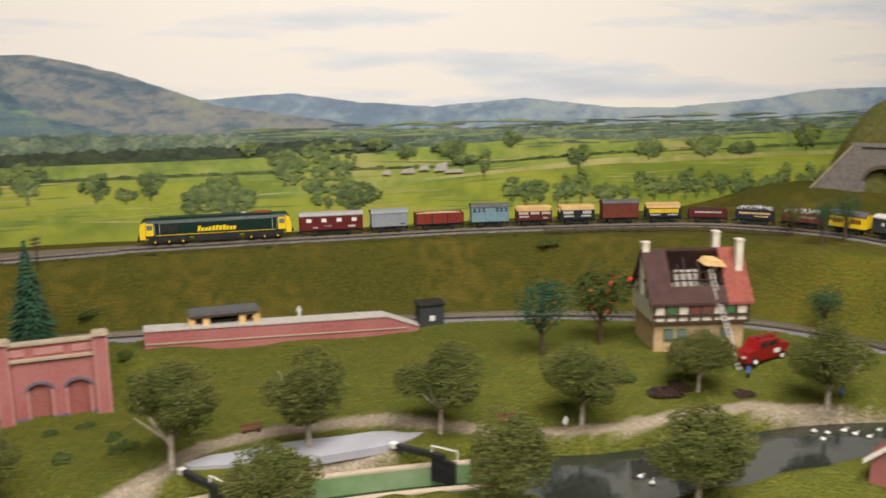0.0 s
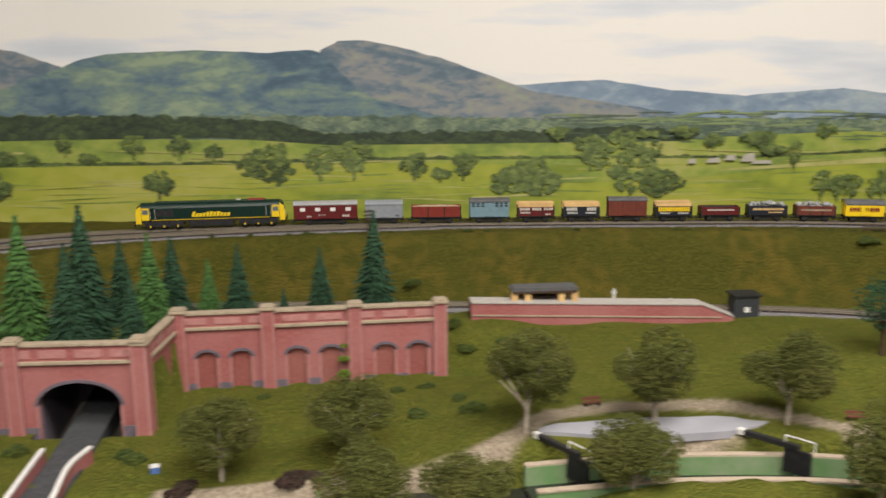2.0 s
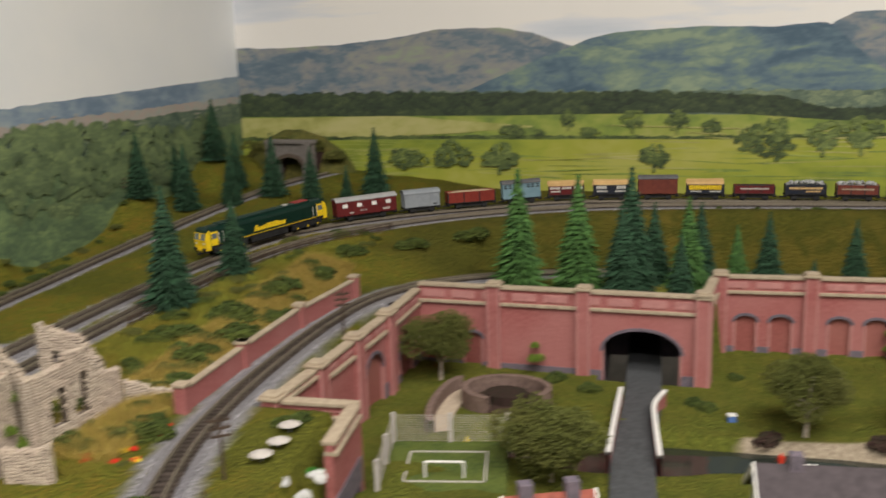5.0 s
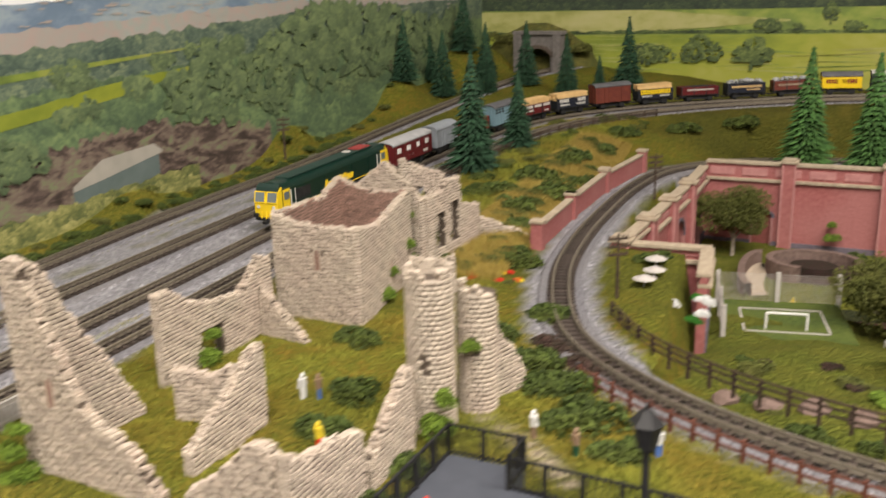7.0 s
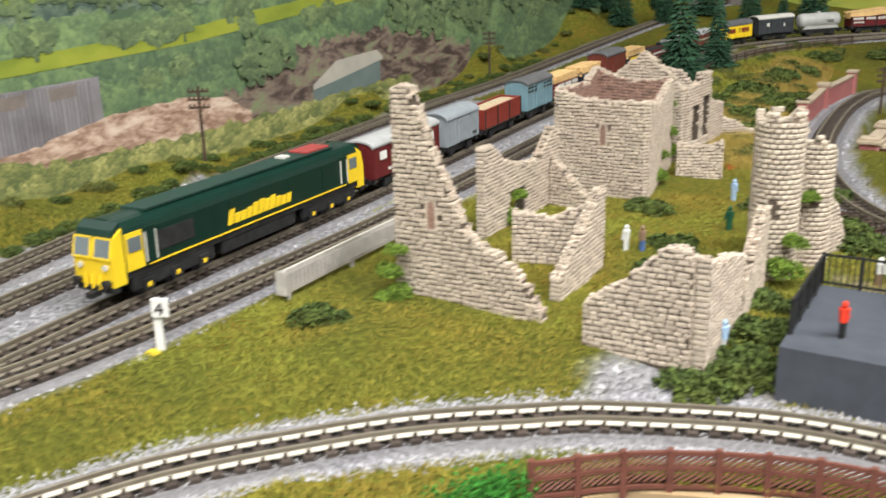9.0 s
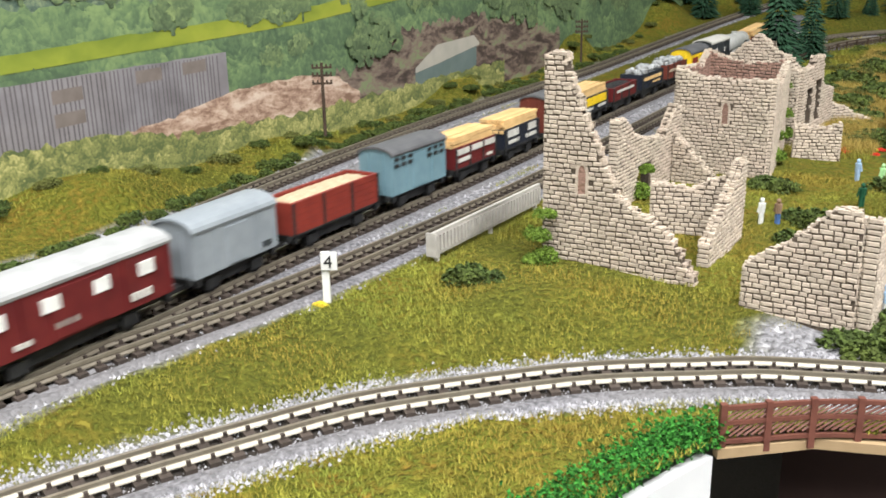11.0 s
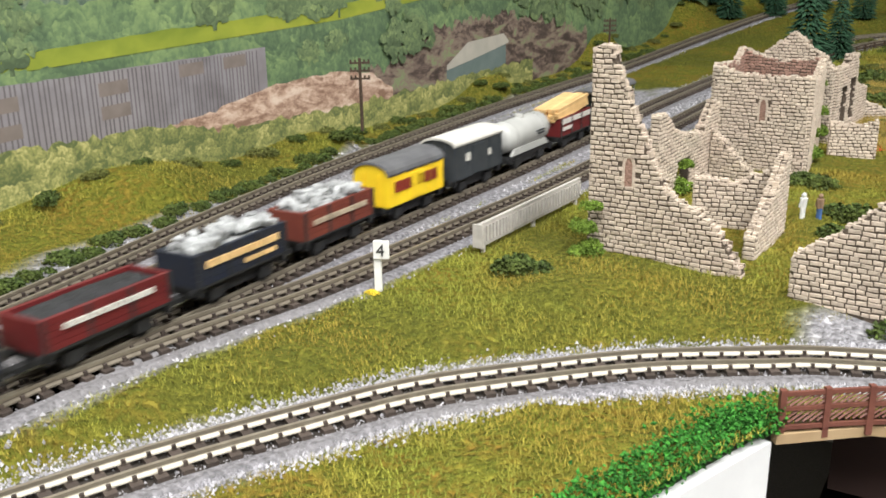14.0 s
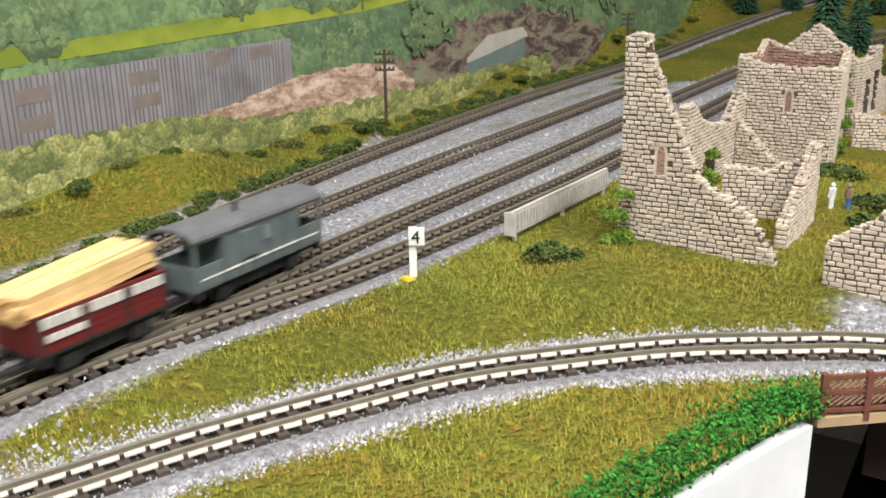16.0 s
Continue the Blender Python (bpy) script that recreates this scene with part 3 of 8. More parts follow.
def wall_strip(name, pts, z0, z1, thick, material, parent, label=""):
    bm = bmesh.new()
    for (x0, y0), (x1, y1) in zip(pts[:-1], pts[1:]):
        L = math.hypot(x1 - x0, y1 - y0)
        box(bm, 0, L, 0, thick, z0, z1, pose(x0, y0, 0, 0, 0, math.degrees(math.atan2(y1 - y0, x1 - x0))))
    return part(name, bm, material, parent, label)


wall_strip("lip", [(-0.6393, 0.0255), (-0.617, 0.044), (-0.57, 0.059), (-0.5, 0.054)], 0.2215, 0.2245, 0.003, M["ply"], skirt, "bare plywood lip")
wall_strip("end_board", [(-0.7, -1.6), (-0.69, -0.4), (-0.671, -0.06), (-0.659, -0.026), (-0.649, 0.002), (-0.6405, 0.0255)], 0.02, 0.222, 0.004, M["white"], skirt, "white painted curved end board")
wall_strip("back_board", [(-0.665, 0.06), (-0.4, 0.25), (0.9, 0.26)], -0.2, 0.12, 0.006, M["white"], skirt, "white panel under the layout")
part("fascia", B((-0.632, -0.2, 0.09, 0.1, 0.175, 0.222)), M["dark"], skirt, "dark brown fascia board")
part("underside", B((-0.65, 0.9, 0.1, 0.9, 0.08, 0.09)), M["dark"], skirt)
part("screw", T(((-0.594, 0.16, 0.105), (-0.5945, 0.157, 0.105), 0.0052), n=20), M["rail"], skirt, "brass screw head")

# ---- printed backdrops ----
def sky_material():
    m = bpy.data.materials.new("printed_sky")
    m.use_nodes = True
    nt = m.node_tree
    N, L = nt.nodes, nt.links
    p = N["Principled BSDF"]
    co, mp = N.new("ShaderNodeTexCoord"), N.new("ShaderNodeMapping")
    mp.inputs["Scale"].default_value = (3.0, 3.0, 22.0)
    t, r = N.new("ShaderNodeTexNoise"), N.new("ShaderNodeValToRGB")
    t.inputs["Scale"].default_value, t.inputs["Detail"].default_value, t.inputs["Roughness"].default_value = 1.0, 6, 0.55
    r.color_ramp.elements[0].position, r.color_ramp.elements[0].color = 0.32, (0.56, 0.61, 0.68, 1)
    r.color_ramp.elements[1].position, r.color_ramp.elements[1].color = 0.5, (0.79, 0.77, 0.735, 1)
    e = r.color_ramp.elements.new(0.43)
    e.color = (0.68, 0.7, 0.74, 1)
    L.new(co.outputs["Object"], mp.inputs["Vector"])
    L.new(mp.outputs[0], t.inputs["Vector"])
    L.new(t.outputs["Fac"], r.inputs[0])
    L.new(r.outputs[0], p.inputs["Base Color"])
    p.inputs["Roughness"].default_value = 0.55
    return m


def print_leaves(name, dark, mid, light, scale, tall=1.15, spread=0.35):
    """Printed woodland: soft crowns of many sizes, each dark below and pale on top, with leafy grain."""
    m = bpy.data.materials.new(name)
    m.use_nodes = True
    nt = m.node_tree
    N, L = nt.nodes, nt.links
    p = N["Principled BSDF"]
    co = N.new("ShaderNodeTexCoord")

    def calc(op, a, b=None, c=None):
        x = N.new("ShaderNodeMath")
        x.operation = op
        for i, v in enumerate((a, b, c)):
            if v is None:
                continue
            if isinstance(v, (int, float)):
                x.inputs[i].default_value = v
            else:
                L.new(v, x.inputs[i])
        return x.outputs[0]

    def grain(sc, detail):
        t = N.new("ShaderNodeTexNoise")
        t.inputs["Scale"].default_value, t.inputs["Detail"].default_value = sc, detail
        L.new(co.outputs["Object"], t.inputs["Vector"])
        return t
    warp = grain(scale * 1.8, 6)
    off = N.new("ShaderNodeVectorMath")
    off.operation = "MULTIPLY_ADD"
    off.inputs[1].default_value = (1.2 / scale,) * 3
    L.new(warp.outputs["Color"], off.inputs[0])
    L.new(co.outputs["Object"], off.inputs[2])
    total = None
    for k, w in ((1.0, 0.5), (2.7, 0.4), (6.5, 0.3)):
        v = N.new("ShaderNodeTexVoronoi")
        v.inputs["Scale"].default_value = scale * k
        L.new(off.outputs[0], v.inputs["Vector"])
        d = N.new("ShaderNodeVectorMath")
        d.operation = "SUBTRACT"
        L.new(off.outputs[0], d.inputs[0])
        L.new(v.outputs["Position"], d.inputs[1])
        z = N.new("ShaderNodeSeparateXYZ")
        L.new(d.outputs[0], z.inputs[0])
        c = N.new("ShaderNodeSeparateColor")
        L.new(v.outputs["Color"], c.inputs[0])
        lit = calc("MULTIPLY", calc("SUBTRACT", calc("MULTIPLY_ADD", z.outputs[2], scale * k * tall, calc("MULTIPLY", c.outputs[0], spread * 2)), v.outputs["Distance"]), w)
        total = lit if total is None else calc("ADD", total, lit)
    total = calc("ADD", total, calc("MULTIPLY", calc("SUBTRACT", grain(scale * 9, 5).outputs["Fac"], 0.5), 1.5))
    total = calc("ADD", total, calc("MULTIPLY", calc("SUBTRACT", grain(scale * 0.3, 3).outputs["Fac"], 0.5), 0.9))
    r = N.new("ShaderNodeValToRGB")
    r.color_ramp.elements[0].position, r.color_ramp.elements[0].color = 0.06, (*dark, 1)
    r.color_ramp.elements[1].position, r.color_ramp.elements[1].color = 0.9, (*light, 1)
    r.color_ramp.elements.new(0.48).color = (*mid, 1)
    L.new(calc("ADD", calc("MULTIPLY", total, 0.62), 0.5), r.inputs[0])
    L.new(r.outputs[0], p.inputs["Base Color"])
    p.inputs["Roughness"].default_value = 0.6
    return m


def print_slopes(name, tones, scale, twist=1.1, gain=1.0):
    """Printed hillside: drifting patches of moor, plantation and pasture with gullies, five tones from dark to pale."""
    m = bpy.data.materials.new(name)
    m.use_nodes = True
    nt = m.node_tree
    N, L = nt.nodes, nt.links
    p = N["Principled BSDF"]
    co = N.new("ShaderNodeTexCoord")
    out = None
    for sc, st, w, tilt in ((scale, (1, 1, 3.2), 1.0, 0.12), (scale * 4.5, (1, 1, 2.0), 0.45, 0.5), (scale * 16, (1, 1, 1.6), 0.32, -0.3)):
        mp, t, k = N.new("ShaderNodeMapping"), N.new("ShaderNodeTexNoise"), N.new("ShaderNodeMath")
        mp.inputs["Scale"].default_value, mp.inputs["Rotation"].default_value = st, (0, tilt, 0)
        t.inputs["Scale"].default_value, t.inputs["Detail"].default_value, t.inputs["Distortion"].default_value = sc, 4, twist
        k.operation = "MULTIPLY_ADD"
        k.inputs[1].default_value, k.inputs[2].default_value = w, -0.5 * w
        L.new(co.outputs["Object"], mp.inputs[0])
        L.new(mp.outputs[0], t.inputs["Vector"])
        L.new(t.outputs["Fac"], k.inputs[0])
        if out is None:
            out = k.outputs[0]
        else:
            a = N.new("ShaderNodeMath")
            L.new(out, a.inputs[0])
            L.new(k.outputs[0], a.inputs[1])
            out = a.outputs[0]
    r = N.new("ShaderNodeValToRGB")
    r.color_ramp.elements[0].position, r.color_ramp.elements[0].color = 0.22, (*tones[0], 1)
    r.color_ramp.elements[1].position, r.color_ramp.elements[1].color = 0.84, (*tones[4], 1)
    for q, c in zip((0.4, 0.5, 0.64), tones[1:4]):
        r.color_ramp.elements.new(q).color = (*c, 1)
    g = N.new("ShaderNodeMath")
    g.operation = "MULTIPLY_ADD"
    g.inputs[1].default_value, g.inputs[2].default_value = 1.7 * gain, 0.5
    L.new(out, g.inputs[0])
    L.new(g.outputs[0], r.inputs[0])
    L.new(r.outputs[0], p.inputs["Base Color"])
    p.inputs["Roughness"].default_value = 0.6
    return m


INK = dict(
    shed=mat("print_shed", (0.16, 0.2, 0.19), (0.12, 0.16, 0.15), scale=60, bump=0, rough=0.6),
    roof=mat("print_pale_roof", (0.45, 0.42, 0.36), (0.38, 0.36, 0.31), scale=60, bump=0, rough=0.6),
    field2=mat("print_far_pasture", (0.2, 0.27, 0.12), (0.25, 0.3, 0.14), scale=30, bump=0, rough=0.6),
    earth2=mat("print_grey_rib", (0.15, 0.135, 0.14), scale=60, bump=0, rough=0.6),
    town=mat("print_town", (0.45, 0.36, 0.32), (0.35, 0.4, 0.36), scale=140, bump=0, rough=0.6),
    meadow=print_slopes("print_meadow", ((0.167, 0.219, 0.023), (0.242, 0.288, 0.031), (0.287, 0.326, 0.034), (0.325, 0.341, 0.044), (0.378, 0.378, 0.081)), 3.0, 0.3),
    field=print_slopes("print_field", ((0.119, 0.17, 0.04), (0.17, 0.238, 0.044), (0.221, 0.289, 0.048), (0.281, 0.323, 0.064), (0.357, 0.357, 0.112)), 5.0, 0.3),
    straw=print_slopes("print_straw_field", ((0.255, 0.269, 0.064), (0.306, 0.311, 0.088), (0.357, 0.353, 0.112), (0.408, 0.395, 0.144), (0.442, 0.42, 0.176)), 6.0, 0.3),
    far=print_slopes("print_far_hills", ((0.156, 0.223, 0.304), (0.202, 0.272, 0.357), (0.248, 0.32, 0.389), (0.304, 0.369, 0.41), (0.368, 0.417, 0.42)), 7.0),
    moor=print_slopes("print_moorland", ((0.087, 0.133, 0.181), (0.128, 0.176, 0.215), (0.189, 0.213, 0.233), (0.24, 0.244, 0.239), (0.256, 0.308, 0.222)), 9.0),
    hill=print_slopes("print_wooded_hill", ((0.059, 0.108, 0.155), (0.091, 0.149, 0.194), (0.119, 0.184, 0.206), (0.155, 0.226, 0.194), (0.246, 0.317, 0.217)), 8.0),
    vale=print_leaves("print_vale", (0.06, 0.095, 0.075), (0.125, 0.175, 0.12), (0.26, 0.31, 0.165), 60),
    wood=print_leaves("print_dark_wood", (0.014, 0.026, 0.014), (0.034, 0.056, 0.026), (0.085, 0.115, 0.04), 95),
    tree=print_leaves("print_tree", (0.02, 0.036, 0.012), (0.07, 0.105, 0.027), (0.19, 0.24, 0.06), 85),
    tree_light=print_leaves("print_light_tree", (0.04, 0.065, 0.02), (0.12, 0.165, 0.045), (0.26, 0.32, 0.09), 85),
    sunlit=print_leaves("print_sunlit_leaves", (0.045, 0.075, 0.02), (0.12, 0.165, 0.04), (0.24, 0.29, 0.08), 110),
    wood2=print_leaves("print_far_wood", (0.05, 0.08, 0.06), (0.085, 0.12, 0.085), (0.14, 0.18, 0.11), 120),
    pale=print_leaves("print_pale_wood", (0.075, 0.12, 0.065), (0.135, 0.205, 0.095), (0.225, 0.31, 0.125), 32),
    pale2=print_leaves("print_soft_tree", (0.068, 0.1, 0.05), (0.12, 0.17, 0.08), (0.2, 0.265, 0.105), 42),
    pale3=print_leaves("print_pale_leaves", (0.1, 0.145, 0.07), (0.16, 0.22, 0.1), (0.25, 0.32, 0.125), 55),
    scrub=print_leaves("print_scrub", (0.1, 0.125, 0.045), (0.25, 0.26, 0.085), (0.55, 0.5, 0.2), 80),
    spoil=print_slopes("print_spoil", ((0.22, 0.13, 0.09), (0.34, 0.22, 0.16), (0.45, 0.31, 0.23), (0.55, 0.4, 0.31), (0.66, 0.53, 0.43)), 40.0),
    earth=print_slopes("print_dark_earth", ((0.05, 0.036, 0.03), (0.1, 0.07, 0.058), (0.16, 0.115, 0.095), (0.22, 0.17, 0.13), (0.2, 0.24, 0.12)), 30.0),
    fence=mat("print_grey_cladding", (0.25, 0.235, 0.25), (0.17, 0.155, 0.165), scale=60, bump=0, rough=0.6, c=(0.3, 0.275, 0.28), big=16),
    haze=mat("print_mist", (0.62, 0.66, 0.64), (0.5, 0.55, 0.5), scale=60, bump=0, rough=0.6),
)
back = thing("backdrop_north", 0, 0, 0, 0, "printed photographic backscene of hills, woods and green fields", "backdrop", kind="structure")
side_bd = thing("backdrop_west", 0, 0, 0, 0, "printed photographic backscene of woods, fields and a quarry", "backdrop", kind="structure")
FLAT = dict(n=0)


def on_back(x, z, k):
    return (x, back_y(x) - 0.0002 * k, z)


def on_west(y, z, k):
    return (-0.998 + 0.06 * max(0.0, y - 0.6) + 0.0002 * k, y, z)


def print_shape(name, top, bottom, material, put, parent, k, fine=0.012, jag=0.0, seed=1):
    """A flat printed area between two outlines [(u, z), ...]; jag roughens the top."""
    u0, u1 = max(top[0][0], bottom[0][0]), min(top[-1][0], bottom[-1][0])
    us = np.arange(u0, u1 + fine * 0.5, fine)
    a = np.interp(us, [p[0] for p in top], [p[1] for p in top])
    b = np.interp(us, [p[0] for p in bottom], [p[1] for p in bottom])
    if jag:
        a = a + np.array([jag * (noise.noise((u * 55, seed, 0.0)) + 0.7 * noise.noise((u * 190, seed, 5.0)) + 0.4 * noise.noise((u * 420, seed, 9.0))) for u in us])
    bm = bmesh.new()
    lo, hi = [bm.verts.new(put(u, z, k)) for u, z in zip(us, np.minimum(a, b))], [bm.verts.new(put(u, z, k)) for u, z in zip(us, a)]
    for i in range(len(us) - 1):
        bm.faces.new((lo[i], lo[i + 1], hi[i + 1], hi[i]))
    return part(name, bm, material, parent)


def printed_tree(u, z, w, h, material, put, parent, k, seed):
    """A flat printed tree: a ragged crown on a stem, base at z."""
    rnd = random.Random(seed)
    bm = bmesh.new()
    count = int(60 + 30 * rnd.random()) if w < 0.07 else 190
    scale = (0.05, 0.12) if w < 0.07 else (0.025, 0.06)
    for j in range(count):
        a, q = rnd.uniform(0, 2 * math.pi), math.sqrt(rnd.random())
        lob = 1 + 0.16 * math.sin(3 * a + seed) + 0.1 * math.sin(5 * a + 2 * seed)
        cu, cz = u + w * 0.42 * q * lob * math.cos(a), z + h * (0.58 + 0.36 * q * lob * math.sin(a))
        r = w * rnd.uniform(*scale)
        pts = [(cu + r * rnd.uniform(0.5, 1.2) * math.cos(i * 0.7854), cz + r * rnd.uniform(0.45, 1.0) * math.sin(i * 0.7854)) for i in range(8)]
        f = bm.faces.new([bm.verts.new(put(x, y, k + 0.008 * j)) for x, y in pts])
        lit = (cz - z) / h + rnd.uniform(-0.3, 0.3)
        f.material_index = 1 if lit > 0.62 else 0
    if w < 0.07:
        s = w * 0.04
        bm.faces.new([bm.verts.new(put(x, y, k)) for x, y in ((u - s, z), (u + s, z), (u + s, z + h * 0.5), (u - s, z + h * 0.5))])
    return part("printed_tree", bm, [material, INK["sunlit"] if material is not INK["pale2"] else INK["pale3"]], parent)


SKY = sky_material()
X0, X1 = -0.958, 1.69
print_shape("sky", [(X0, 0.567), (X1, 0.575)], [(X0, 0.2), (X1, 0.2)], SKY, on_back, back, 0, 0.05)
print_shape("far_hills", [(0.1, 0.44), (0.2, 0.447), (0.26, 0.45), (0.35, 0.436), (0.45, 0.428), (0.58, 0.437), (0.72, 0.42), (0.8, 0.418), (0.95, 0.427), (1.05, 0.439), (1.3, 0.442), (1.69, 0.43)], [(0.1, 0.36), (1.69, 0.36)], INK["far"], on_back, back, 1, 0.01, 0.0015)
print_shape("moorland", [(X0, 0.482), (-0.9, 0.48), (-0.8, 0.482), (-0.7, 0.49), (-0.64, 0.5), (-0.55, 0.499), (-0.5, 0.49), (-0.45, 0.472), (-0.3, 0.44)], [(X0, 0.36), (-0.3, 0.36)], INK["moor"], on_back, back, 2, 0.008, 0.0015)
print_shape("wooded_hill", [(-0.6, 0.41), (-0.49, 0.455), (-0.45, 0.468), (-0.42, 0.48), (-0.385, 0.487), (-0.273, 0.491), (-0.177, 0.487), (-0.125, 0.491), (-0.05, 0.47), (0.05, 0.43), (0.12, 0.4)], [(-0.6, 0.36), (0.12, 0.36)], INK["hill"], on_back, back, 3, 0.008, 0.0012)
print_shape("rocky_hill", [(-0.11, 0.49), (-0.085, 0.502), (-0.06, 0.503), (-0.017, 0.496), (0.05, 0.478), (0.1, 0.46), (0.165, 0.436), (0.24, 0.424), (0.33, 0.41), (0.4, 0.395)], [(-0.11, 0.486), (-0.05, 0.43), (0.06, 0.4), (0.4, 0.36)], INK["moor"], on_back, back, 4, 0.008, 0.0015)
print_shape("vale", [(X0, 0.408), (-0.7, 0.412), (-0.4, 0.408), (-0.1, 0.405), (0.2, 0.4), (0.5, 0.398), (0.9, 0.396), (1.69, 0.405)], [(X0, 0.36), (1.69, 0.36)], INK["vale"], on_back, back, 5, 0.006, 0.006)
print_shape("field", [(X0, 0.382), (-0.3, 0.375), (0.15, 0.368), (0.4, 0.372), (0.6, 0.38), (0.75, 0.372), (1.1, 0.378), (1.69, 0.378)], [(X0, 0.3), (1.69, 0.3)], INK["field"], on_back, back, 6, 0.01, 0.0015)
print_shape("dark_wood", [(X0, 0.412), (-0.75, 0.412), (-0.55, 0.408), (-0.3, 0.406), (-0.17, 0.398), (-0.11, 0.382), (0.0, 0.383), (0.2, 0.384), (0.3, 0.39), (0.37, 0.378)], [(X0, 0.378), (-0.55, 0.375), (-0.25, 0.377), (-0.1, 0.366), (0.37, 0.368)], INK["wood"], on_back, back, 7, 0.004, 0.006)
print_shape("straw_field", [(X0, 0.376), (-0.7, 0.376), (-0.58, 0.366), (-0.5, 0.36)], [(X0, 0.345), (-0.7, 0.345), (-0.5, 0.358)], INK["straw"], on_back, back, 8)
print_shape("hedge", [(X0, 0.346), (-0.6, 0.347), (-0.3, 0.345), (0.0, 0.35), (0.3, 0.35), (0.45, 0.348), (0.7, 0.358), (1.69, 0.36)], [(X0, 0.341), (-0.6, 0.342), (-0.3, 0.341), (0.0, 0.346), (0.3, 0.346), (0.45, 0.344), (0.7, 0.354), (1.69, 0.356)], INK["tree"], on_back, back, 9, 0.004, 0.003)
print_shape("meadow", [(X0, 0.34), (-0.3, 0.34), (0.0, 0.342), (0.3, 0.336), (0.6, 0.34), (1.0, 0.345), (1.69, 0.345)], [(X0, 0.2), (1.69, 0.2)], INK["meadow"], on_back, back, 10, 0.02, 0.001)
print_shape("field", [(0.1, 0.312), (0.3, 0.333), (0.6, 0.34)], [(0.1, 0.311), (0.35, 0.315), (0.6, 0.338)], INK["field"], on_back, back, 11)
print_shape("straw_field", [(0.42, 0.33), (0.7, 0.348), (1.3, 0.346)], [(0.42, 0.327), (0.7, 0.339), (1.3, 0.34)], INK["straw"], on_back, back, 12)


def print_dabs(name, n, u0, u1, z0, z1, w, h, material, put, parent, k, seed, under=None):
    """Small flat printed flecks: woods, pastures and scars that pattern the slopes."""
    rnd = random.Random(seed)
    bm = bmesh.new()
    for i in range(n):
        u, z = rnd.uniform(u0, u1), rnd.uniform(z0, z1)
        if under is not None and z > float(np.interp(u, [p[0] for p in under], [p[1] for p in under])) - 0.006:
            continue
        a, b, t = w * rnd.uniform(0.4, 1.4), h * rnd.uniform(0.4, 1.3), rnd.uniform(-0.05, 0.05)
        m = 11
        ring = []
        for j in range(m):
            q = rnd.uniform(0.55, 1.15)
            x, y = a * q * math.cos(6.2832 * j / m), b * q * math.sin(6.2832 * j / m)
            ring.append(bm.verts.new(put(u + x, z + y + x * t, k + 0.004 * (i % 90))))
        bm.faces.new(ring)
    return part(name, bm, material, parent, kind="stuff")


RIDGE = [(-0.96, 0.48), (-0.64, 0.495), (-0.55, 0.495), (-0.45, 0.465), (-0.38, 0.485), (-0.1, 0.487), (-0.05, 0.5), (0.05, 0.478), (0.165, 0.436), (0.3, 0.436), (0.45, 0.427), (0.8, 0.417), (1.05, 0.437), (1.3, 0.44)]
print_dabs("pasture_flecks", 110, 0.2, 1.3, 0.378, 0.408, 0.03, 0.0013, INK["field2"], on_back, back, 6.45, 6)
print_dabs("woodland_flecks", 130, 0.2, 1.35, 0.366, 0.408, 0.03, 0.0012, INK["wood2"], on_back, back, 6.85, 7)
print_dabs("mown_strips", 120, -0.95, 1.35, 0.285, 0.338, 0.07, 0.0012, INK["field"], on_back, back, 10.4, 9)
print_dabs("pale_strips", 90, -0.95, 1.35, 0.285, 0.36, 0.06, 0.001, INK["straw"], on_back, back, 11.0, 10)

# trees of the print: place along it, foot, width, height
k = 13
for u, z, w, h, kind in ((-0.45, 0.352, 0.026, 0.03, 0), (-0.36, 0.348, 0.036, 0.035, 0), (-0.3, 0.347, 0.036, 0.035, 0), (-0.255, 0.345, 0.03, 0.024, 0), (-0.42, 0.342, 0.03, 0.016, 0), (-0.53, 0.342, 0.04, 0.02, 0), (-0.49, 0.34, 0.018, 0.016, 0), (-0.185, 0.3, 0.085, 0.07, 0), (-0.115, 0.318, 0.05, 0.05, 1), (-0.07, 0.32, 0.05, 0.055, 1), (-0.33, 0.295, 0.045, 0.04, 0), (0.01, 0.318, 0.04, 0.038, 0), (0.075, 0.318, 0.036, 0.04, 0), (0.045, 0.316, 0.03, 0.02, 0), (0.16, 0.285, 0.11, 0.06, 1), (0.3, 0.28, 0.11, 0.115, 1), (0.245, 0.33, 0.05, 0.05, 1), (0.34, 0.285, 0.07, 0.05, 0), (0.52, 0.328, 0.022, 0.042, 0), (0.56, 0.37, 0.03, 0.022, 0), (0.66, 0.335, 0.04, 0.036, 0), (0.77, 0.345, 0.05, 0.03, 1), (0.86, 0.345, 0.055, 0.034, 1), (0.92, 0.345, 0.05, 0.02, 0), (1.03, 0.35, 0.05, 0.04, 0), (0.41, 0.358, 0.03, 0.02, 0), (0.47, 0.36, 0.05, 0.02, 0), (-0.62, 0.29, 0.07, 0.05, 0), (-0.55, 0.29, 0.06, 0.045, 0), (-0.69, 0.29, 0.07, 0.04, 0), (0.49, 0.348, 0.04, 0.014, 0), (0.2, 0.37, 0.03, 0.02, 0), (0.37, 0.372, 0.04, 0.016, 0), (1.12, 0.35, 0.04, 0.03, 0)):
    printed_tree(u, z, w, h, INK["tree_light" if kind else "tree"], on_back, back, k, int(1000 * u) + 7)
    k += 0.6
rt = random.Random(11)
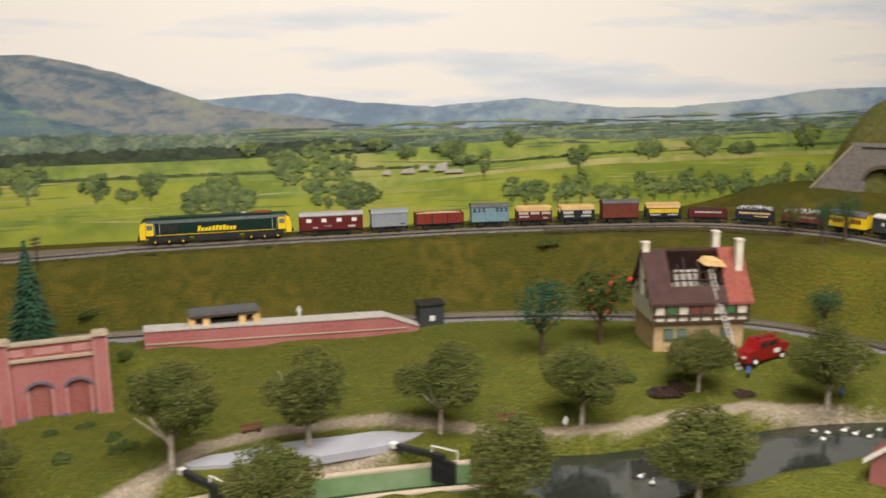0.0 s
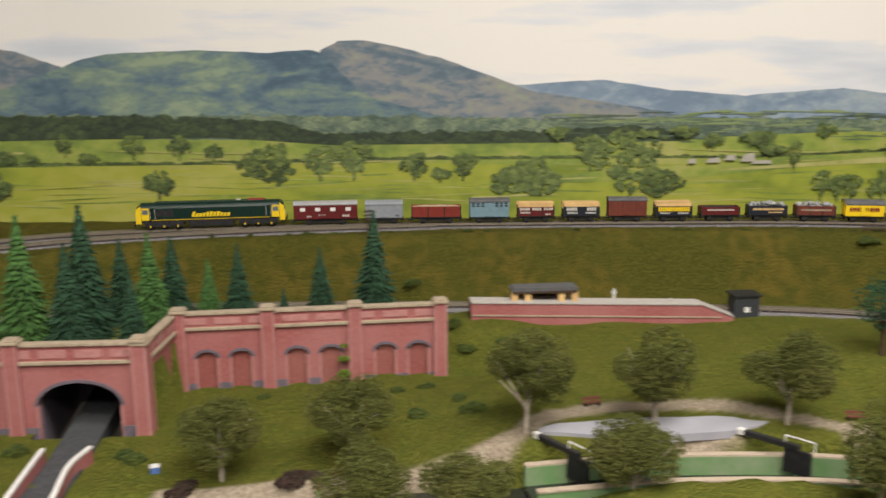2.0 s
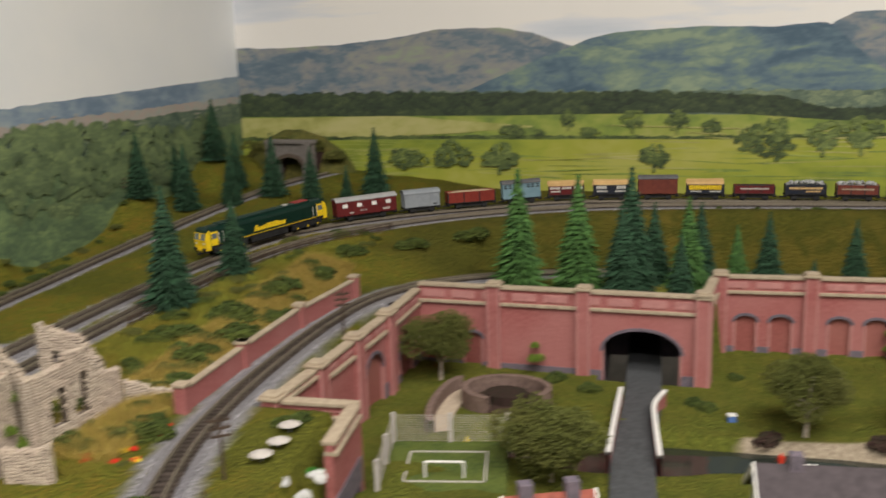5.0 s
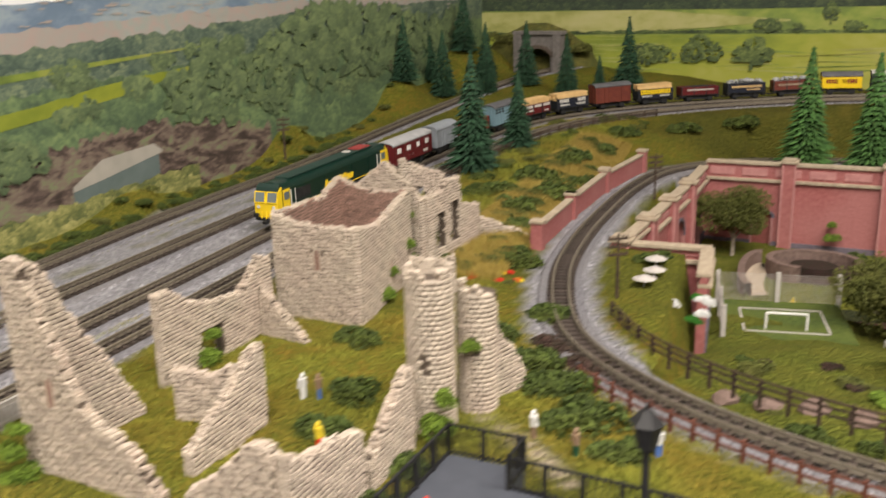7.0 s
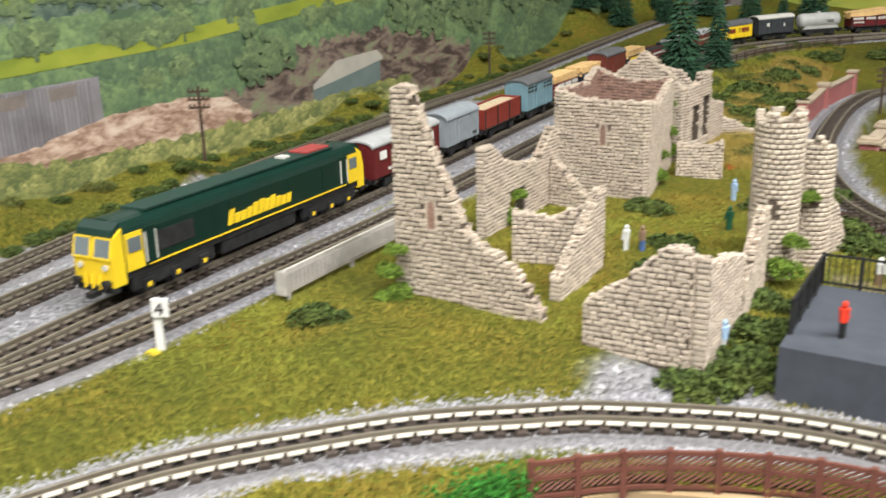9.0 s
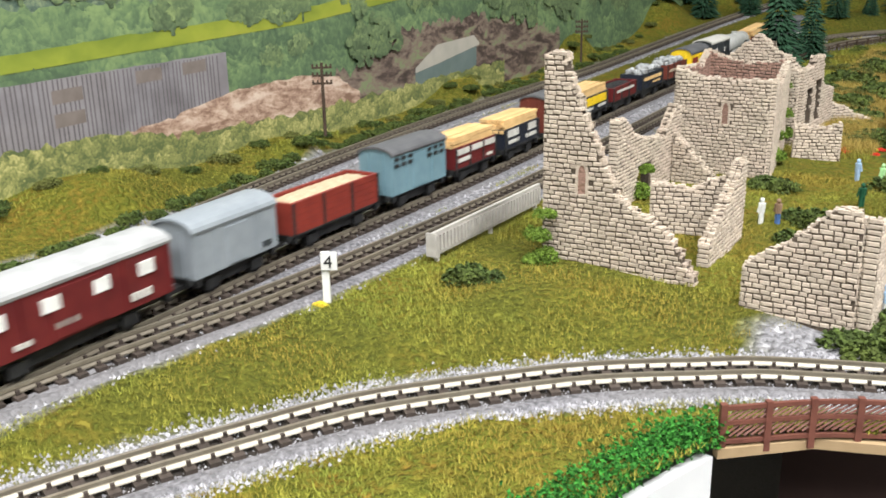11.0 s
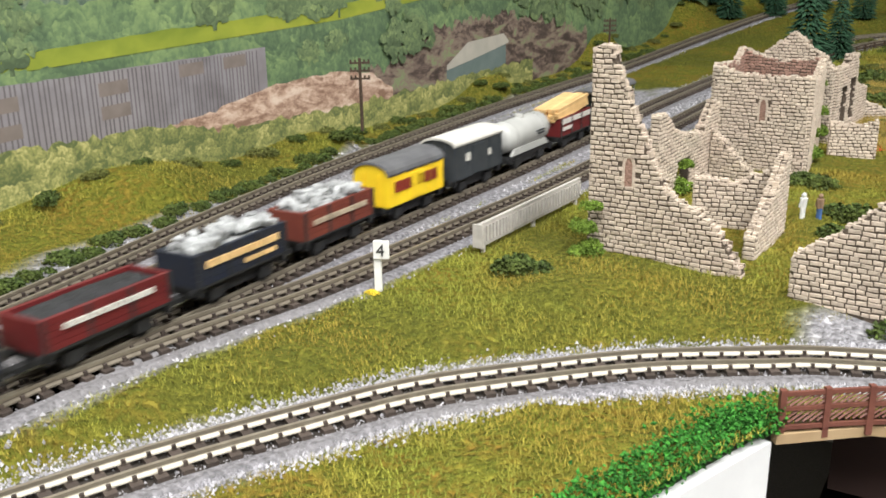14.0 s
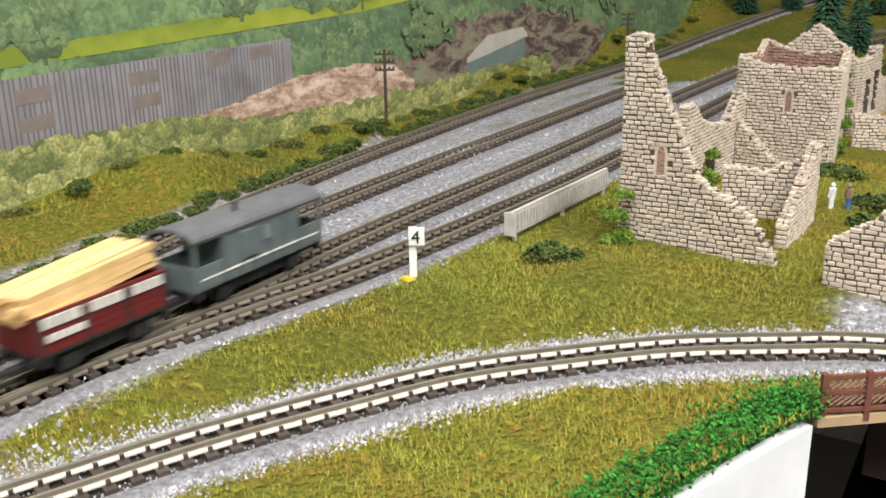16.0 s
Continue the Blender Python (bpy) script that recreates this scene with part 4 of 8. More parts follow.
for i in range(26):
    u = 0.56 + 0.022 * i + rt.uniform(-0.006, 0.006)
    printed_tree(u, 0.285, rt.uniform(0.02, 0.035), rt.uniform(0.025, 0.05), INK["tree_light"], on_back, back, 30 + i * 0.05, 300 + i)
bm = bmesh.new()
for u, z, w, h in ((0.4, 0.339, 0.02, 0.007), (0.425, 0.342, 0.016, 0.008), (0.447, 0.34, 0.02, 0.012), (0.375, 0.338, 0.012, 0.007), (0.46, 0.337, 0.03, 0.005)):
    bm.faces.new([bm.verts.new(on_back(x, y, 29)) for x, y in ((u, z), (u + w, z), (u + w * 0.9, z + h), (u + w * 0.2, z + h * 0.8))])
part("farmstead", bm, INK["roof"], back)
wall_strip("board", [(-0.9995, -1.6), (-0.9995, 0.6), (-0.956, 1.32)], 0.1, 0.565, 0.006, M["wall"], side_bd)
wall_strip("board", [(x, y + 0.004) for x, y in BACK], 0.1, 0.567, 0.008, M["wall"], back)

Y0, Y1 = -1.6, 1.296
WSKY = mat("printed_white_sky", (0.9, 0.9, 0.88), (0.82, 0.84, 0.85), scale=8, big=3, bump=0, rough=0.6, c=(0.86, 0.87, 0.88))
print_shape("sky", [(Y0, 0.565), (Y1, 0.565)], [(Y0, 0.2), (Y1, 0.2)], WSKY, on_west, side_bd, 0, 0.1)
print_shape("far_hills", [(Y0, 0.39), (0.2, 0.4), (0.7, 0.42), (1.0, 0.43), (Y1, 0.44)], [(Y0, 0.3), (Y1, 0.3)], INK["far"], on_west, side_bd, 1, 0.01, 0.002)
print_shape("town", [(Y0, 0.36), (0.3, 0.385), (0.8, 0.405), (Y1, 0.41)], [(Y0, 0.3), (Y1, 0.3)], INK["town"], on_west, side_bd, 2, 0.008, 0.004)
print_shape("woods", [(Y0, 0.36), (0.0, 0.36), (0.4, 0.375), (0.8, 0.392), (Y1, 0.4)], [(Y0, 0.25), (Y1, 0.25)], INK["vale"], on_west, side_bd, 3, 0.006, 0.006)
print_shape("field", [(Y0, 0.352), (-0.1, 0.345), (0.3, 0.357), (0.62, 0.367)], [(Y0, 0.33), (-0.1, 0.34), (0.3, 0.35), (0.62, 0.366)], INK["field"], on_west, side_bd, 4)
print_shape("woods", [(Y0, 0.345), (-0.1, 0.34), (0.1, 0.336), (0.3, 0.341), (0.6, 0.352), (Y1, 0.37)], [(Y0, 0.25), (Y1, 0.25)], INK["pale"], on_west, side_bd, 5, 0.004, 0.007)
print_shape("field", [(-0.6, 0.305), (0.05, 0.314), (0.3, 0.325), (0.52, 0.346), (0.6, 0.35)], [(-0.6, 0.29), (0.05, 0.305), (0.3, 0.315), (0.52, 0.334), (0.6, 0.346)], INK["meadow"], on_west, side_bd, 6, 0.01, 0.002)
print_shape("scrub", [(Y0, 0.3), (0.1, 0.305), (0.35, 0.308), (0.6, 0.32), (Y1, 0.33)], [(Y0, 0.2), (Y1, 0.2)], INK["pale"], on_west, side_bd, 7, 0.004, 0.007)
print_shape("dark_earth", [(0.33, 0.27), (0.38, 0.292), (0.44, 0.303), (0.55, 0.307), (0.64, 0.296), (0.72, 0.28)], [(0.33, 0.23), (0.72, 0.23)], INK["earth"], on_west, side_bd, 8, 0.004, 0.012)
print_shape("shed_wall", [(0.44, 0.268), (0.475, 0.272), (0.545, 0.282)], [(0.44, 0.25), (0.475, 0.25), (0.545, 0.262)], INK["shed"], on_west, side_bd, 9, 0.005)
print_shape("shed_roof", [(0.44, 0.27), (0.475, 0.286), (0.54, 0.289), (0.55, 0.282)], [(0.44, 0.266), (0.475, 0.27), (0.55, 0.28)], INK["roof"], on_west, side_bd, 10, 0.005)
print_shape("cladding", [(-0.3, 0.296), (0.0, 0.299), (0.222, 0.303)], [(-0.3, 0.25), (0.222, 0.262)], INK["fence"], on_west, side_bd, 11, 0.006, 0.0006)
print_shape("spoil_heap", [(0.1, 0.262), (0.17, 0.27), (0.23, 0.279), (0.29, 0.281), (0.33, 0.276), (0.36, 0.262)], [(0.1, 0.24), (0.36, 0.24)], INK["spoil"], on_west, side_bd, 12, 0.005, 0.002)
print_shape("scrub", [(-0.5, 0.268), (0.0, 0.27), (0.13, 0.268), (0.2, 0.257), (0.36, 0.256), (0.6, 0.262)], [(-0.5, 0.2), (0.6, 0.2)], INK["scrub"], on_west, side_bd, 13, 0.004, 0.005)
for i, (u, z, w, h) in enumerate(((0.62, 0.27, 0.14, 0.1), (0.72, 0.27, 0.12, 0.11), (0.83, 0.29, 0.2, 0.12), (0.95, 0.29, 0.2, 0.12), (1.08, 0.29, 0.16, 0.1), (0.38, 0.27, 0.08, 0.05), (1.18, 0.29, 0.14, 0.1))):
    printed_tree(u, z, w, h, INK["pale2"], on_west, side_bd, 14 + i * 0.7, 60 + i)
rt = random.Random(21)
for i in range(150):
    u = rt.uniform(-0.5, 1.25)
    base = (0.345 if i % 3 == 0 else 0.322 if i % 3 == 1 else 0.292) + 0.02 * u + rt.uniform(-0.008, 0.008)
    if u < 0.23 and base < 0.304 or 0.3 < u < 0.62 and base < 0.318:
        continue
    printed_tree(u, base - 0.012, rt.uniform(0.02, 0.05), rt.uniform(0.014, 0.026), INK["pale2"], on_west, side_bd, 5.1 + 0.01 * i if base > 0.33 else 7.1 + 0.005 * i, 800 + i)
print_dabs("roof_flecks", 150, 0.2, 1.25, 0.385, 0.41, 0.006, 0.0009, INK["town"], on_west, side_bd, 3.4, 17)
bm = bmesh.new()
for i in range(172):
    u = -0.3 + 0.003 * i + 0.0004 * math.sin(i * 2.1)
    bm.faces.new([bm.verts.new(on_west(x, y, 11.4)) for x, y in ((u, 0.252), (u + 0.001, 0.252), (u + 0.001, 0.2965 + 0.01 * (u + 0.3)), (u, 0.2965 + 0.01 * (u + 0.3)))])
PATCHES = bmesh.new()
for i, (u, z) in enumerate(((-0.21, 0.283), (-0.14, 0.27), (-0.1, 0.286), (-0.03, 0.285), (-0.03, 0.27), (0.03, 0.287), (0.03, 0.274), (0.095, 0.288), (0.095, 0.276), (0.15, 0.292), (0.185, 0.293))):
    PATCHES.faces.new([PATCHES.verts.new(on_west(x, y, 11.7)) for x, y in ((u, z), (u + 0.019, z + 0.0006), (u + 0.019, z + 0.0076), (u, z + 0.007))])
part("cladding_windows", PATCHES, mat("print_boarded_window", (0.22, 0.185, 0.165), (0.17, 0.14, 0.125), scale=150, bump=0, rough=0.6), side_bd, "printed boarded-up windows")
part("cladding_ribs", bm, INK["earth2"], side_bd, kind="stuff")

# ---- tracks ----
GAUGE = 0.0098


def offset(line, d):
    t = np.gradient(line[:, :2], axis=0)
    t /= np.linalg.norm(t, axis=1)[:, None]
    o = line.copy()
    o[:, 0] -= t[:, 1] * d
    o[:, 1] += t[:, 0] * d
    return o


def sweep(name, line, prof, material, parent, label=""):
    n, m = len(line), len(prof)
    rows = [offset(line, d) + np.array([0, 0, h]) for d, h in prof]
    verts = np.stack(rows, axis=1).reshape(-1, 3)
    faces = [(i * m + j, i * m + (j + 1) % m, (i + 1) * m + (j + 1) % m, (i + 1) * m + j) for i in range(n - 1) for j in range(m)]
    return raw(name, verts, [tuple(reversed(f)) for f in faces], material, parent, label)


def sleeper_mesh():
    bm = B((-0.0016, 0.0016, -0.0083, 0.0083, -0.0022, 0.0004))
    for y in (-GAUGE / 2, GAUGE / 2):
        box(bm, -0.00055, 0.00055, y - 0.00135, y + 0.00135, 0.0004, 0.0019)
    bmesh.ops.scale(bm, vec=(K, K, K), verts=bm.verts)
    me = bpy.data.meshes.new("sleeper")
    bm.to_mesh(me)
    bm.free()
    me.materials.append(M["sleeper"])
    return me


SLEEPER = sleeper_mesh()


def stones(name, line, halfwidth, count, parent, seed, size=0.0011, clear=0.0):
    """Loose ballast: small angular stones strewn along a line."""
    g = np.random.default_rng(seed)
    i = g.integers(0, len(line) - 1, count)
    d = g.normal(0, halfwidth * 0.62, count)
    d = np.where(np.abs(d) > halfwidth * 1.02, g.uniform(-halfwidth, halfwidth, count), d)
    shoulder = np.sign(g.normal(0, 1, count)) * (0.0076 + np.minimum(np.abs(g.normal(0, halfwidth * 0.3, count)), halfwidth * 0.62))
    d = np.where((np.abs(d) < 0.0085) & (g.random(count) < clear), shoulder, d)
    t = np.gradient(line[:, :2], axis=0)
    t /= np.linalg.norm(t, axis=1)[:, None]
    x, y = line[i, 0] - t[i, 1] * d + g.normal(0, 0.002, count), line[i, 1] + t[i, 0] * d + g.normal(0, 0.002, count)
    z = ground(x, y) + 0.0002
    tet = np.array([(1, 0, -0.6), (-0.5, 0.87, -0.6), (-0.5, -0.87, -0.6), (0.2, 0.1, 0.9)])
    ang = g.uniform(0, 6.28, count)
    s = size * g.uniform(0.5, 1.25, count)
    c, sn = np.cos(ang), np.sin(ang)
    jit = tet[None] * g.uniform(0.6, 1.3, (count, 4, 3))
    vx = x[:, None] + s[:, None] * (c[:, None] * jit[..., 0] - sn[:, None] * jit[..., 1])
    vy = y[:, None] + s[:, None] * (sn[:, None] * jit[..., 0] + c[:, None] * jit[..., 1])
    vz = z[:, None] + s[:, None] * jit[..., 2]
    f = (np.array([(0, 2, 1), (0, 1, 3), (1, 2, 3), (2, 0, 3)])[None] + 4 * np.arange(count)[:, None, None]).reshape(-1, 3)
    return raw(name, np.stack([vx, vy, vz], axis=-1).reshape(-1, 3), f, M["ballast"], parent, "loose grey ballast stones", "stuff")


HEAD = [(-0.00055, 0.0034), (0.00055, 0.0034), (0.00055, 0.0024), (0.0003, 0.0021), (-0.0003, 0.0021), (-0.00055, 0.0024)]
FOOT = [(-0.00032, 0.0022), (0.00032, 0.0022), (0.0004, 0.0017), (0.00078, 0.0011), (0.00078, 0.0006), (-0.00078, 0.0006), (-0.00078, 0.0011), (-0.0004, 0.0017)]


def track(line, label, close, seed, foot="railtan"):
    """Rails, sleepers and ballast shoulder; close(x, y) tells the stretch built sleeper by sleeper."""
    t = thing("railway_track", 0, 0, 0, 0, label, "track", "model railway tracks", "structure")
    for s in (-1, 1):
        rl_ = sweep("rail", offset(line, s * GAUGE / 2), FOOT, M[foot], t, "nickel silver rail")
        sweep("rail_head", offset(line, s * GAUGE / 2), HEAD, M["railhead"], rl_, "rail head painted in a dimmer tone")
    sweep("ballast_bed", line - np.array([0, 0, 0.0003]), [(-0.017, -0.003), (-0.0125, 0.0), (-0.0085, -0.0004), (-0.0075, -0.0016), (0.0075, -0.0016), (0.0085, -0.0004), (0.0125, 0.0), (0.017, -0.003)], M["bed"], t, "grey ballast shoulder")
    # A dark strip paints in the shade of the gaps between sleepers.
    sweep("track_pit", line, [(-0.0082, -0.0016), (-0.0082, -0.0011), (0.0082, -0.0011), (0.0082, -0.0016)], M["pit"], t, "dark strip painted as shade between the sleepers")
    d = np.concatenate([[0], np.cumsum(np.linalg.norm(np.diff(line[:, :2], axis=0), axis=1))])
    rest_v, rest_f, n = [], [], 0
    base = np.array([v.co[:] for v in SLEEPER.vertices]) / K
    fb = [tuple(p.vertices) for p in SLEEPER.polygons]
    for s in np.arange(0.003, d[-1] - 0.003, 0.0066):
        x, y, z = (np.interp(s, d, line[:, i]) for i in range(3))
        x2, y2 = (np.interp(s + 0.003, d, line[:, i]) for i in range(2))
        a = math.atan2(y2 - y, x2 - x)
        if close(x, y) and n < 290:
            o = new("sleeper", SLEEPER)
            o.parent = t
            o.matrix_basis = pose(K * x, K * y, K * z, 0, 0, math.degrees(a))
            n += 1
        else:
            c, sn = math.cos(a), math.sin(a)
            k0 = len(rest_v) * len(base)
            rest_v.append(np.stack([x + base[:, 0] * c - base[:, 1] * sn, y + base[:, 0] * sn + base[:, 1] * c, z + base[:, 2]], axis=1))
            rest_f += [tuple(i + k0 for i in f) for f in fb]
    if rest_v:
        raw("sleepers", np.concatenate(rest_v), rest_f, M["sleeper"], t, "row of dark brown sleepers", "stuff")
    return t


LINES = [
    (track(MAIN, "main line of nickel silver rail on dark sleepers and grey ballast", lambda x, y: x < -0.7 and -0.3 < y < 1.0, 1), MAIN, 0.02, 9000),
    (track(FAR, "outer line climbing past the bank to the tunnel", lambda x, y: -0.2 < y < 1.1, 2), FAR, 0.016, 4500),
    (track(SIDING, "weathered siding with pale rails between the running lines", lambda x, y: True, 3), SIDING, 0.018, 4000),
    (track(NEARER, "inner running line beside the castle fence", lambda x, y: y < 1.05 and x < -0.6, 4), NEARER, 0.018, 6500),
    (track(INNER, "branch line curving behind the red brick walls", lambda x, y: x < -0.45, 5), INNER, 0.014, 6000),
    (track(FRONT, "curved track round the front of the layout", lambda x, y: y > -0.3, 6, "railfoot"), FRONT, 0.019, 34000),
]
for i, (t, line, w, n) in enumerate(LINES):
    sel = line[(line[:, 1] > -0.35)]
    stones("ballast_stones", sel, w, n, t, 20 + i, 0.0008 if line is FRONT else 0.001, clear=(0.6, 0.8, 0.2, 0.75, 0.8, 0.985)[i])

# ---- the train ----
ARC = np.concatenate([[0], np.cumsum(np.linalg.norm(np.diff(MAIN[:, :2], axis=0), axis=1))])
S0 = float(ARC[np.argmin(np.hypot(MAIN[:, 0] - 0.056, MAIN[:, 1] - 1.166))])
RAILTOP = 0.0033
TRAVEL = [(0.0, 0.0), (5.0, 1.005), (7.5, 1.517), (9.0, 1.815), (10.0, 1.99), (12.5, 2.384), (14.5, 2.763), (16.0, 3.055)]


def at_arc(s):
    return Vector([float(np.interp(s, ARC, MAIN[:, i])) for i in range(3)])


def ride(veh, back_off, length):
    """Pose rows of a vehicle whose front end runs back_off behind the train's nose."""
    rows = []
    for i in range(65):
        t = i * 0.25
        s = S0 + float(np.interp(t, [a for a, b in TRAVEL], [b for a, b in TRAVEL])) - back_off
        a, b = at_arc(s - length * 0.22), at_arc(s - length * 0.78)
        mid, d = (a + b) / 2, a - b
        rows.append((t, pose(K * mid.x, K * mid.y, K * (mid.z + RAILTOP), 0, -math.degrees(math.atan2(d.z, math.hypot(d.x, d.y))), math.degrees(math.atan2(d.y, d.x)))))
    return rows


def wheel_bm(r=0.0036, w=0.0022):
    bm = T(((0, -w / 2, 0), (0, w / 2, 0), r), ((0, w / 2 - 0.0004, 0), (0, w / 2, 0), r * 1.12), n=14)
    return bm


def chassis(v, L, W=0.0135, axles=None):
    hl = L / 2
    part("underframe", B((-hl + 0.002, hl - 0.002, -W / 2, W / 2, 0.0058, 0.0082), (-hl * 0.45, hl * 0.45, -W / 2 + 0.001, W / 2 - 0.001, 0.0028, 0.0058)), M["black"], v)
    for sx in (-1, 1):
        part("buffer_beam", B((sx * (hl - 0.002) - 0.0008, sx * (hl - 0.002) + 0.0008, -0.009, 0.009, 0.0052, 0.0088)), M["black"], v)
        part("coupling", B((sx * hl - 0.0025, sx * hl + 0.0055 * (1 if sx > 0 else 0.4), -0.0016, 0.0016, 0.0035, 0.0052)), M["black"], v)
        for sy in (-1, 1):
            part("buffer", T(((sx * (hl - 0.002), sy * 0.0065, 0.007), (sx * (hl + 0.001), sy * 0.0065, 0.007), 0.0011, 0.0014), n=10), M["black"], v)
    for ax in (axles or (-L * 0.27, L * 0.27)):
        part("axle_guard", B(*[(ax - 0.0035, ax + 0.0035, sy * 0.0068 - 0.0006, sy * 0.0068 + 0.0006, 0.0022, 0.0062) for sy in (-1, 1)]), M["black"], v)
        for sy in (-1, 1):
            w = part("wheel", wheel_bm(), M["black"], v)
            w.matrix_basis = pose(K * ax, K * sy * 0.0049, K * 0.0036, 0, 0, 0 if sy < 0 else 180)


def ribs(L, W, z0, z1, n, d=0.0005):
    bm = bmesh.new()
    for i in range(n + 1):
        x = -L / 2 + 0.0008 + (L - 0.0016) * i / n
        for sy in (-1, 1):
            box(bm, x - 0.0006, x + 0.0006, sy * W / 2 - d, sy * W / 2 + d, z0, z1)
    return bm


def marks(v, L, W, rows, material, label="faded lettering bars"):
    """Unreadable lettering as thin bars on both sides: (x0, x1, z0, z1) as fractions of length and metres."""
    bm = bmesh.new()
    for x0, x1, z0, z1 in rows:
        for sy in (-1, 1):
            y = sy * (W / 2 + 0.0003)
            n = max(1, int((x1 - x0) * L / 0.0026))
            for i in range(n):
                a = (x0 + (x1 - x0) * (i + 0.12) / n - 0.5) * L
                b = (x0 + (x1 - x0) * (i + 0.86) / n - 0.5) * L
                box(bm, a, b, y - 0.0003, y + 0.0003, z0, z1)
    part("lettering", bm, material, v, label)


def arc_roof(L, W, z, rise, over=0.0008, n=10):
    w = W / 2 + over
    pts = [(w * math.cos(math.pi * i / n), z + rise * math.sin(math.pi * i / n)) for i in range(n + 1)]
    low = [(p[0] * 0.96, p[1] - 0.0011) for p in reversed(pts)]
    return PR(pts + low, -L / 2 - over, L / 2 + over, "yz")


def van(L, body, roof, label, H=0.027, W=0.0185, roofrise=0.0035, windows=0, ventband=None):
    v = thing("van_wagon", 0, 0, 0, 0, label, "wagon", "goods train")
    chassis(v, L)
    n = 10
    pts = [(-W / 2, 0.0084), (W / 2, 0.0084)] + [(W / 2 * math.cos(math.pi * i / n), H + roofrise * 0.75 * math.sin(math.pi * i / n)) for i in range(n + 1)]
    part("body", PR(pts, -L / 2, L / 2, "yz"), body, v)
    part("roof", arc_roof(L, W, H, roofrise), roof, v)
    part("framing", ribs(L, W, 0.0088, H - 0.0005, 4), body, v, kind="stuff")
    part("door", B(*[(-L * 0.13, L * 0.13, sy * (W / 2 + 0.0002) - 0.0004, sy * (W / 2 + 0.0002) + 0.0004, 0.0092, H - 0.0022) for sy in (-1, 1)], bevel=0.0002), body, v)
    for sx in (-1, 1):
        for y in (-W * 0.22, W * 0.22):
            part("end_post", B((sx * L / 2 - 0.0005, sx * L / 2 + 0.0007, y - 0.0005, y + 0.0005, 0.009, H)), body, v)
    for i in range(windows):
        for sy in (-1, 1):
            x = -L * 0.36 + L * 0.72 * i / max(1, windows - 1)
            part("window", B((x - 0.0032, x + 0.0032, sy * W / 2 - 0.0008, sy * W / 2 + 0.0008, H - 0.0085, H - 0.004)), M["white_paint"], v, "small white framed window")
    if ventband:
        for j in range(2):
            for i in range(8):
                x = -L * 0.42 + L * 0.84 * i / 7
                part("slot", B((x - L * 0.038, x + L * 0.038, -W / 2 - 0.0005, W / 2 + 0.0005, H - 0.0035 - j * 0.003, H - 0.002 - j * 0.003)), M["black"], v, "dark ventilation slot")
    return v


def open_wagon(L, body, load, label, H=0.0205, W=0.018, stripe=None, ends=None):
    v = thing("open_wagon", 0, 0, 0, 0, label, "wagon", "goods train")
    chassis(v, L)
    part("floor", B((-L / 2, L / 2, -W / 2, W / 2, 0.0082, 0.009)), M["black"], v)
    e = 0.0008
    for sy in (-1, 1):
        part("side", B(*[(-L / 2, L / 2, sy * (W / 2 - e) - e, sy * (W / 2 - e) + e, 0.009 + (H - 0.009) * i / 5 + 0.00012, 0.009 + (H - 0.009) * (i + 1) / 5) for i in range(5)]), body, v)
    for sx in (-1, 1):
        part("end", B((sx * (L / 2 - e) - e, sx * (L / 2 - e) + e, -W / 2 + 2 * e, W / 2 - 2 * e, 0.009, H)), ends or body, v)
    part("framing", ribs(L, W, 0.0088, H, 3), M["black"], v, kind="stuff")
    rnd = random.Random(len(label))
    if load == "planks":
        bm = bmesh.new()
        for j in range(4):
            for i in range(6):
                x = rnd.uniform(-0.0015, 0.0015)
                y = (i - 2.5) * W * 0.15
                box(bm, -L * 0.47 + x, L * 0.49 + x, y - W * 0.068, y + W * 0.068, H - 0.002 + j * 0.0019, H - 0.0003 + j * 0.0019 + rnd.uniform(0, 0.0002), pose(0, 0, 0.002 if "overhanging" in label else 0, 0, rnd.uniform(-0.6, 0.6) + (5.5 if "overhanging" in label else 0), rnd.uniform(-1.5, 1.5)))
        part("plank_load", bm, M["plank"], v, "stack of pale sawn planks")
    elif load == "stone":
        heap = part("rubble_load", B((-L * 0.47, L * 0.47, -W * 0.42, W * 0.42, H - 0.004, H - 0.0006)), M["rubble"], v, "heap of grey broken stone")
        for i in range(46):
            x, y = rnd.uniform(-L * 0.45, L * 0.45), rnd.uniform(-W * 0.38, W * 0.38)
            bm = bmesh.new()
            blob(bm, (x, y, H + 0.0014 * rnd.random() + 0.0022 * (1 - abs(x) / L * 2)), rnd.uniform(0.0015, 0.0034), rnd, 0.8, 1, 0.4)
            part("stone", bm, M["rubble"], heap)
    else:
        bm = bmesh.new()
        g = bmesh.ops.create_grid(bm, x_segments=26, y_segments=12, size=0.5)
        for q in g["verts"]:
            h = 0.0022 * max(0, 1 - (2 * q.co.x) ** 4) * max(0, 1 - (2 * q.co.y) ** 2)
            q.co = Vector((q.co.x * (L - 0.004), q.co.y * (W - 0.004), H - 0.0014 + h + rnd.uniform(-0.0003, 0.0003)))
        part("heaped_load", bm, load, v, "heaped loose load")
    return v


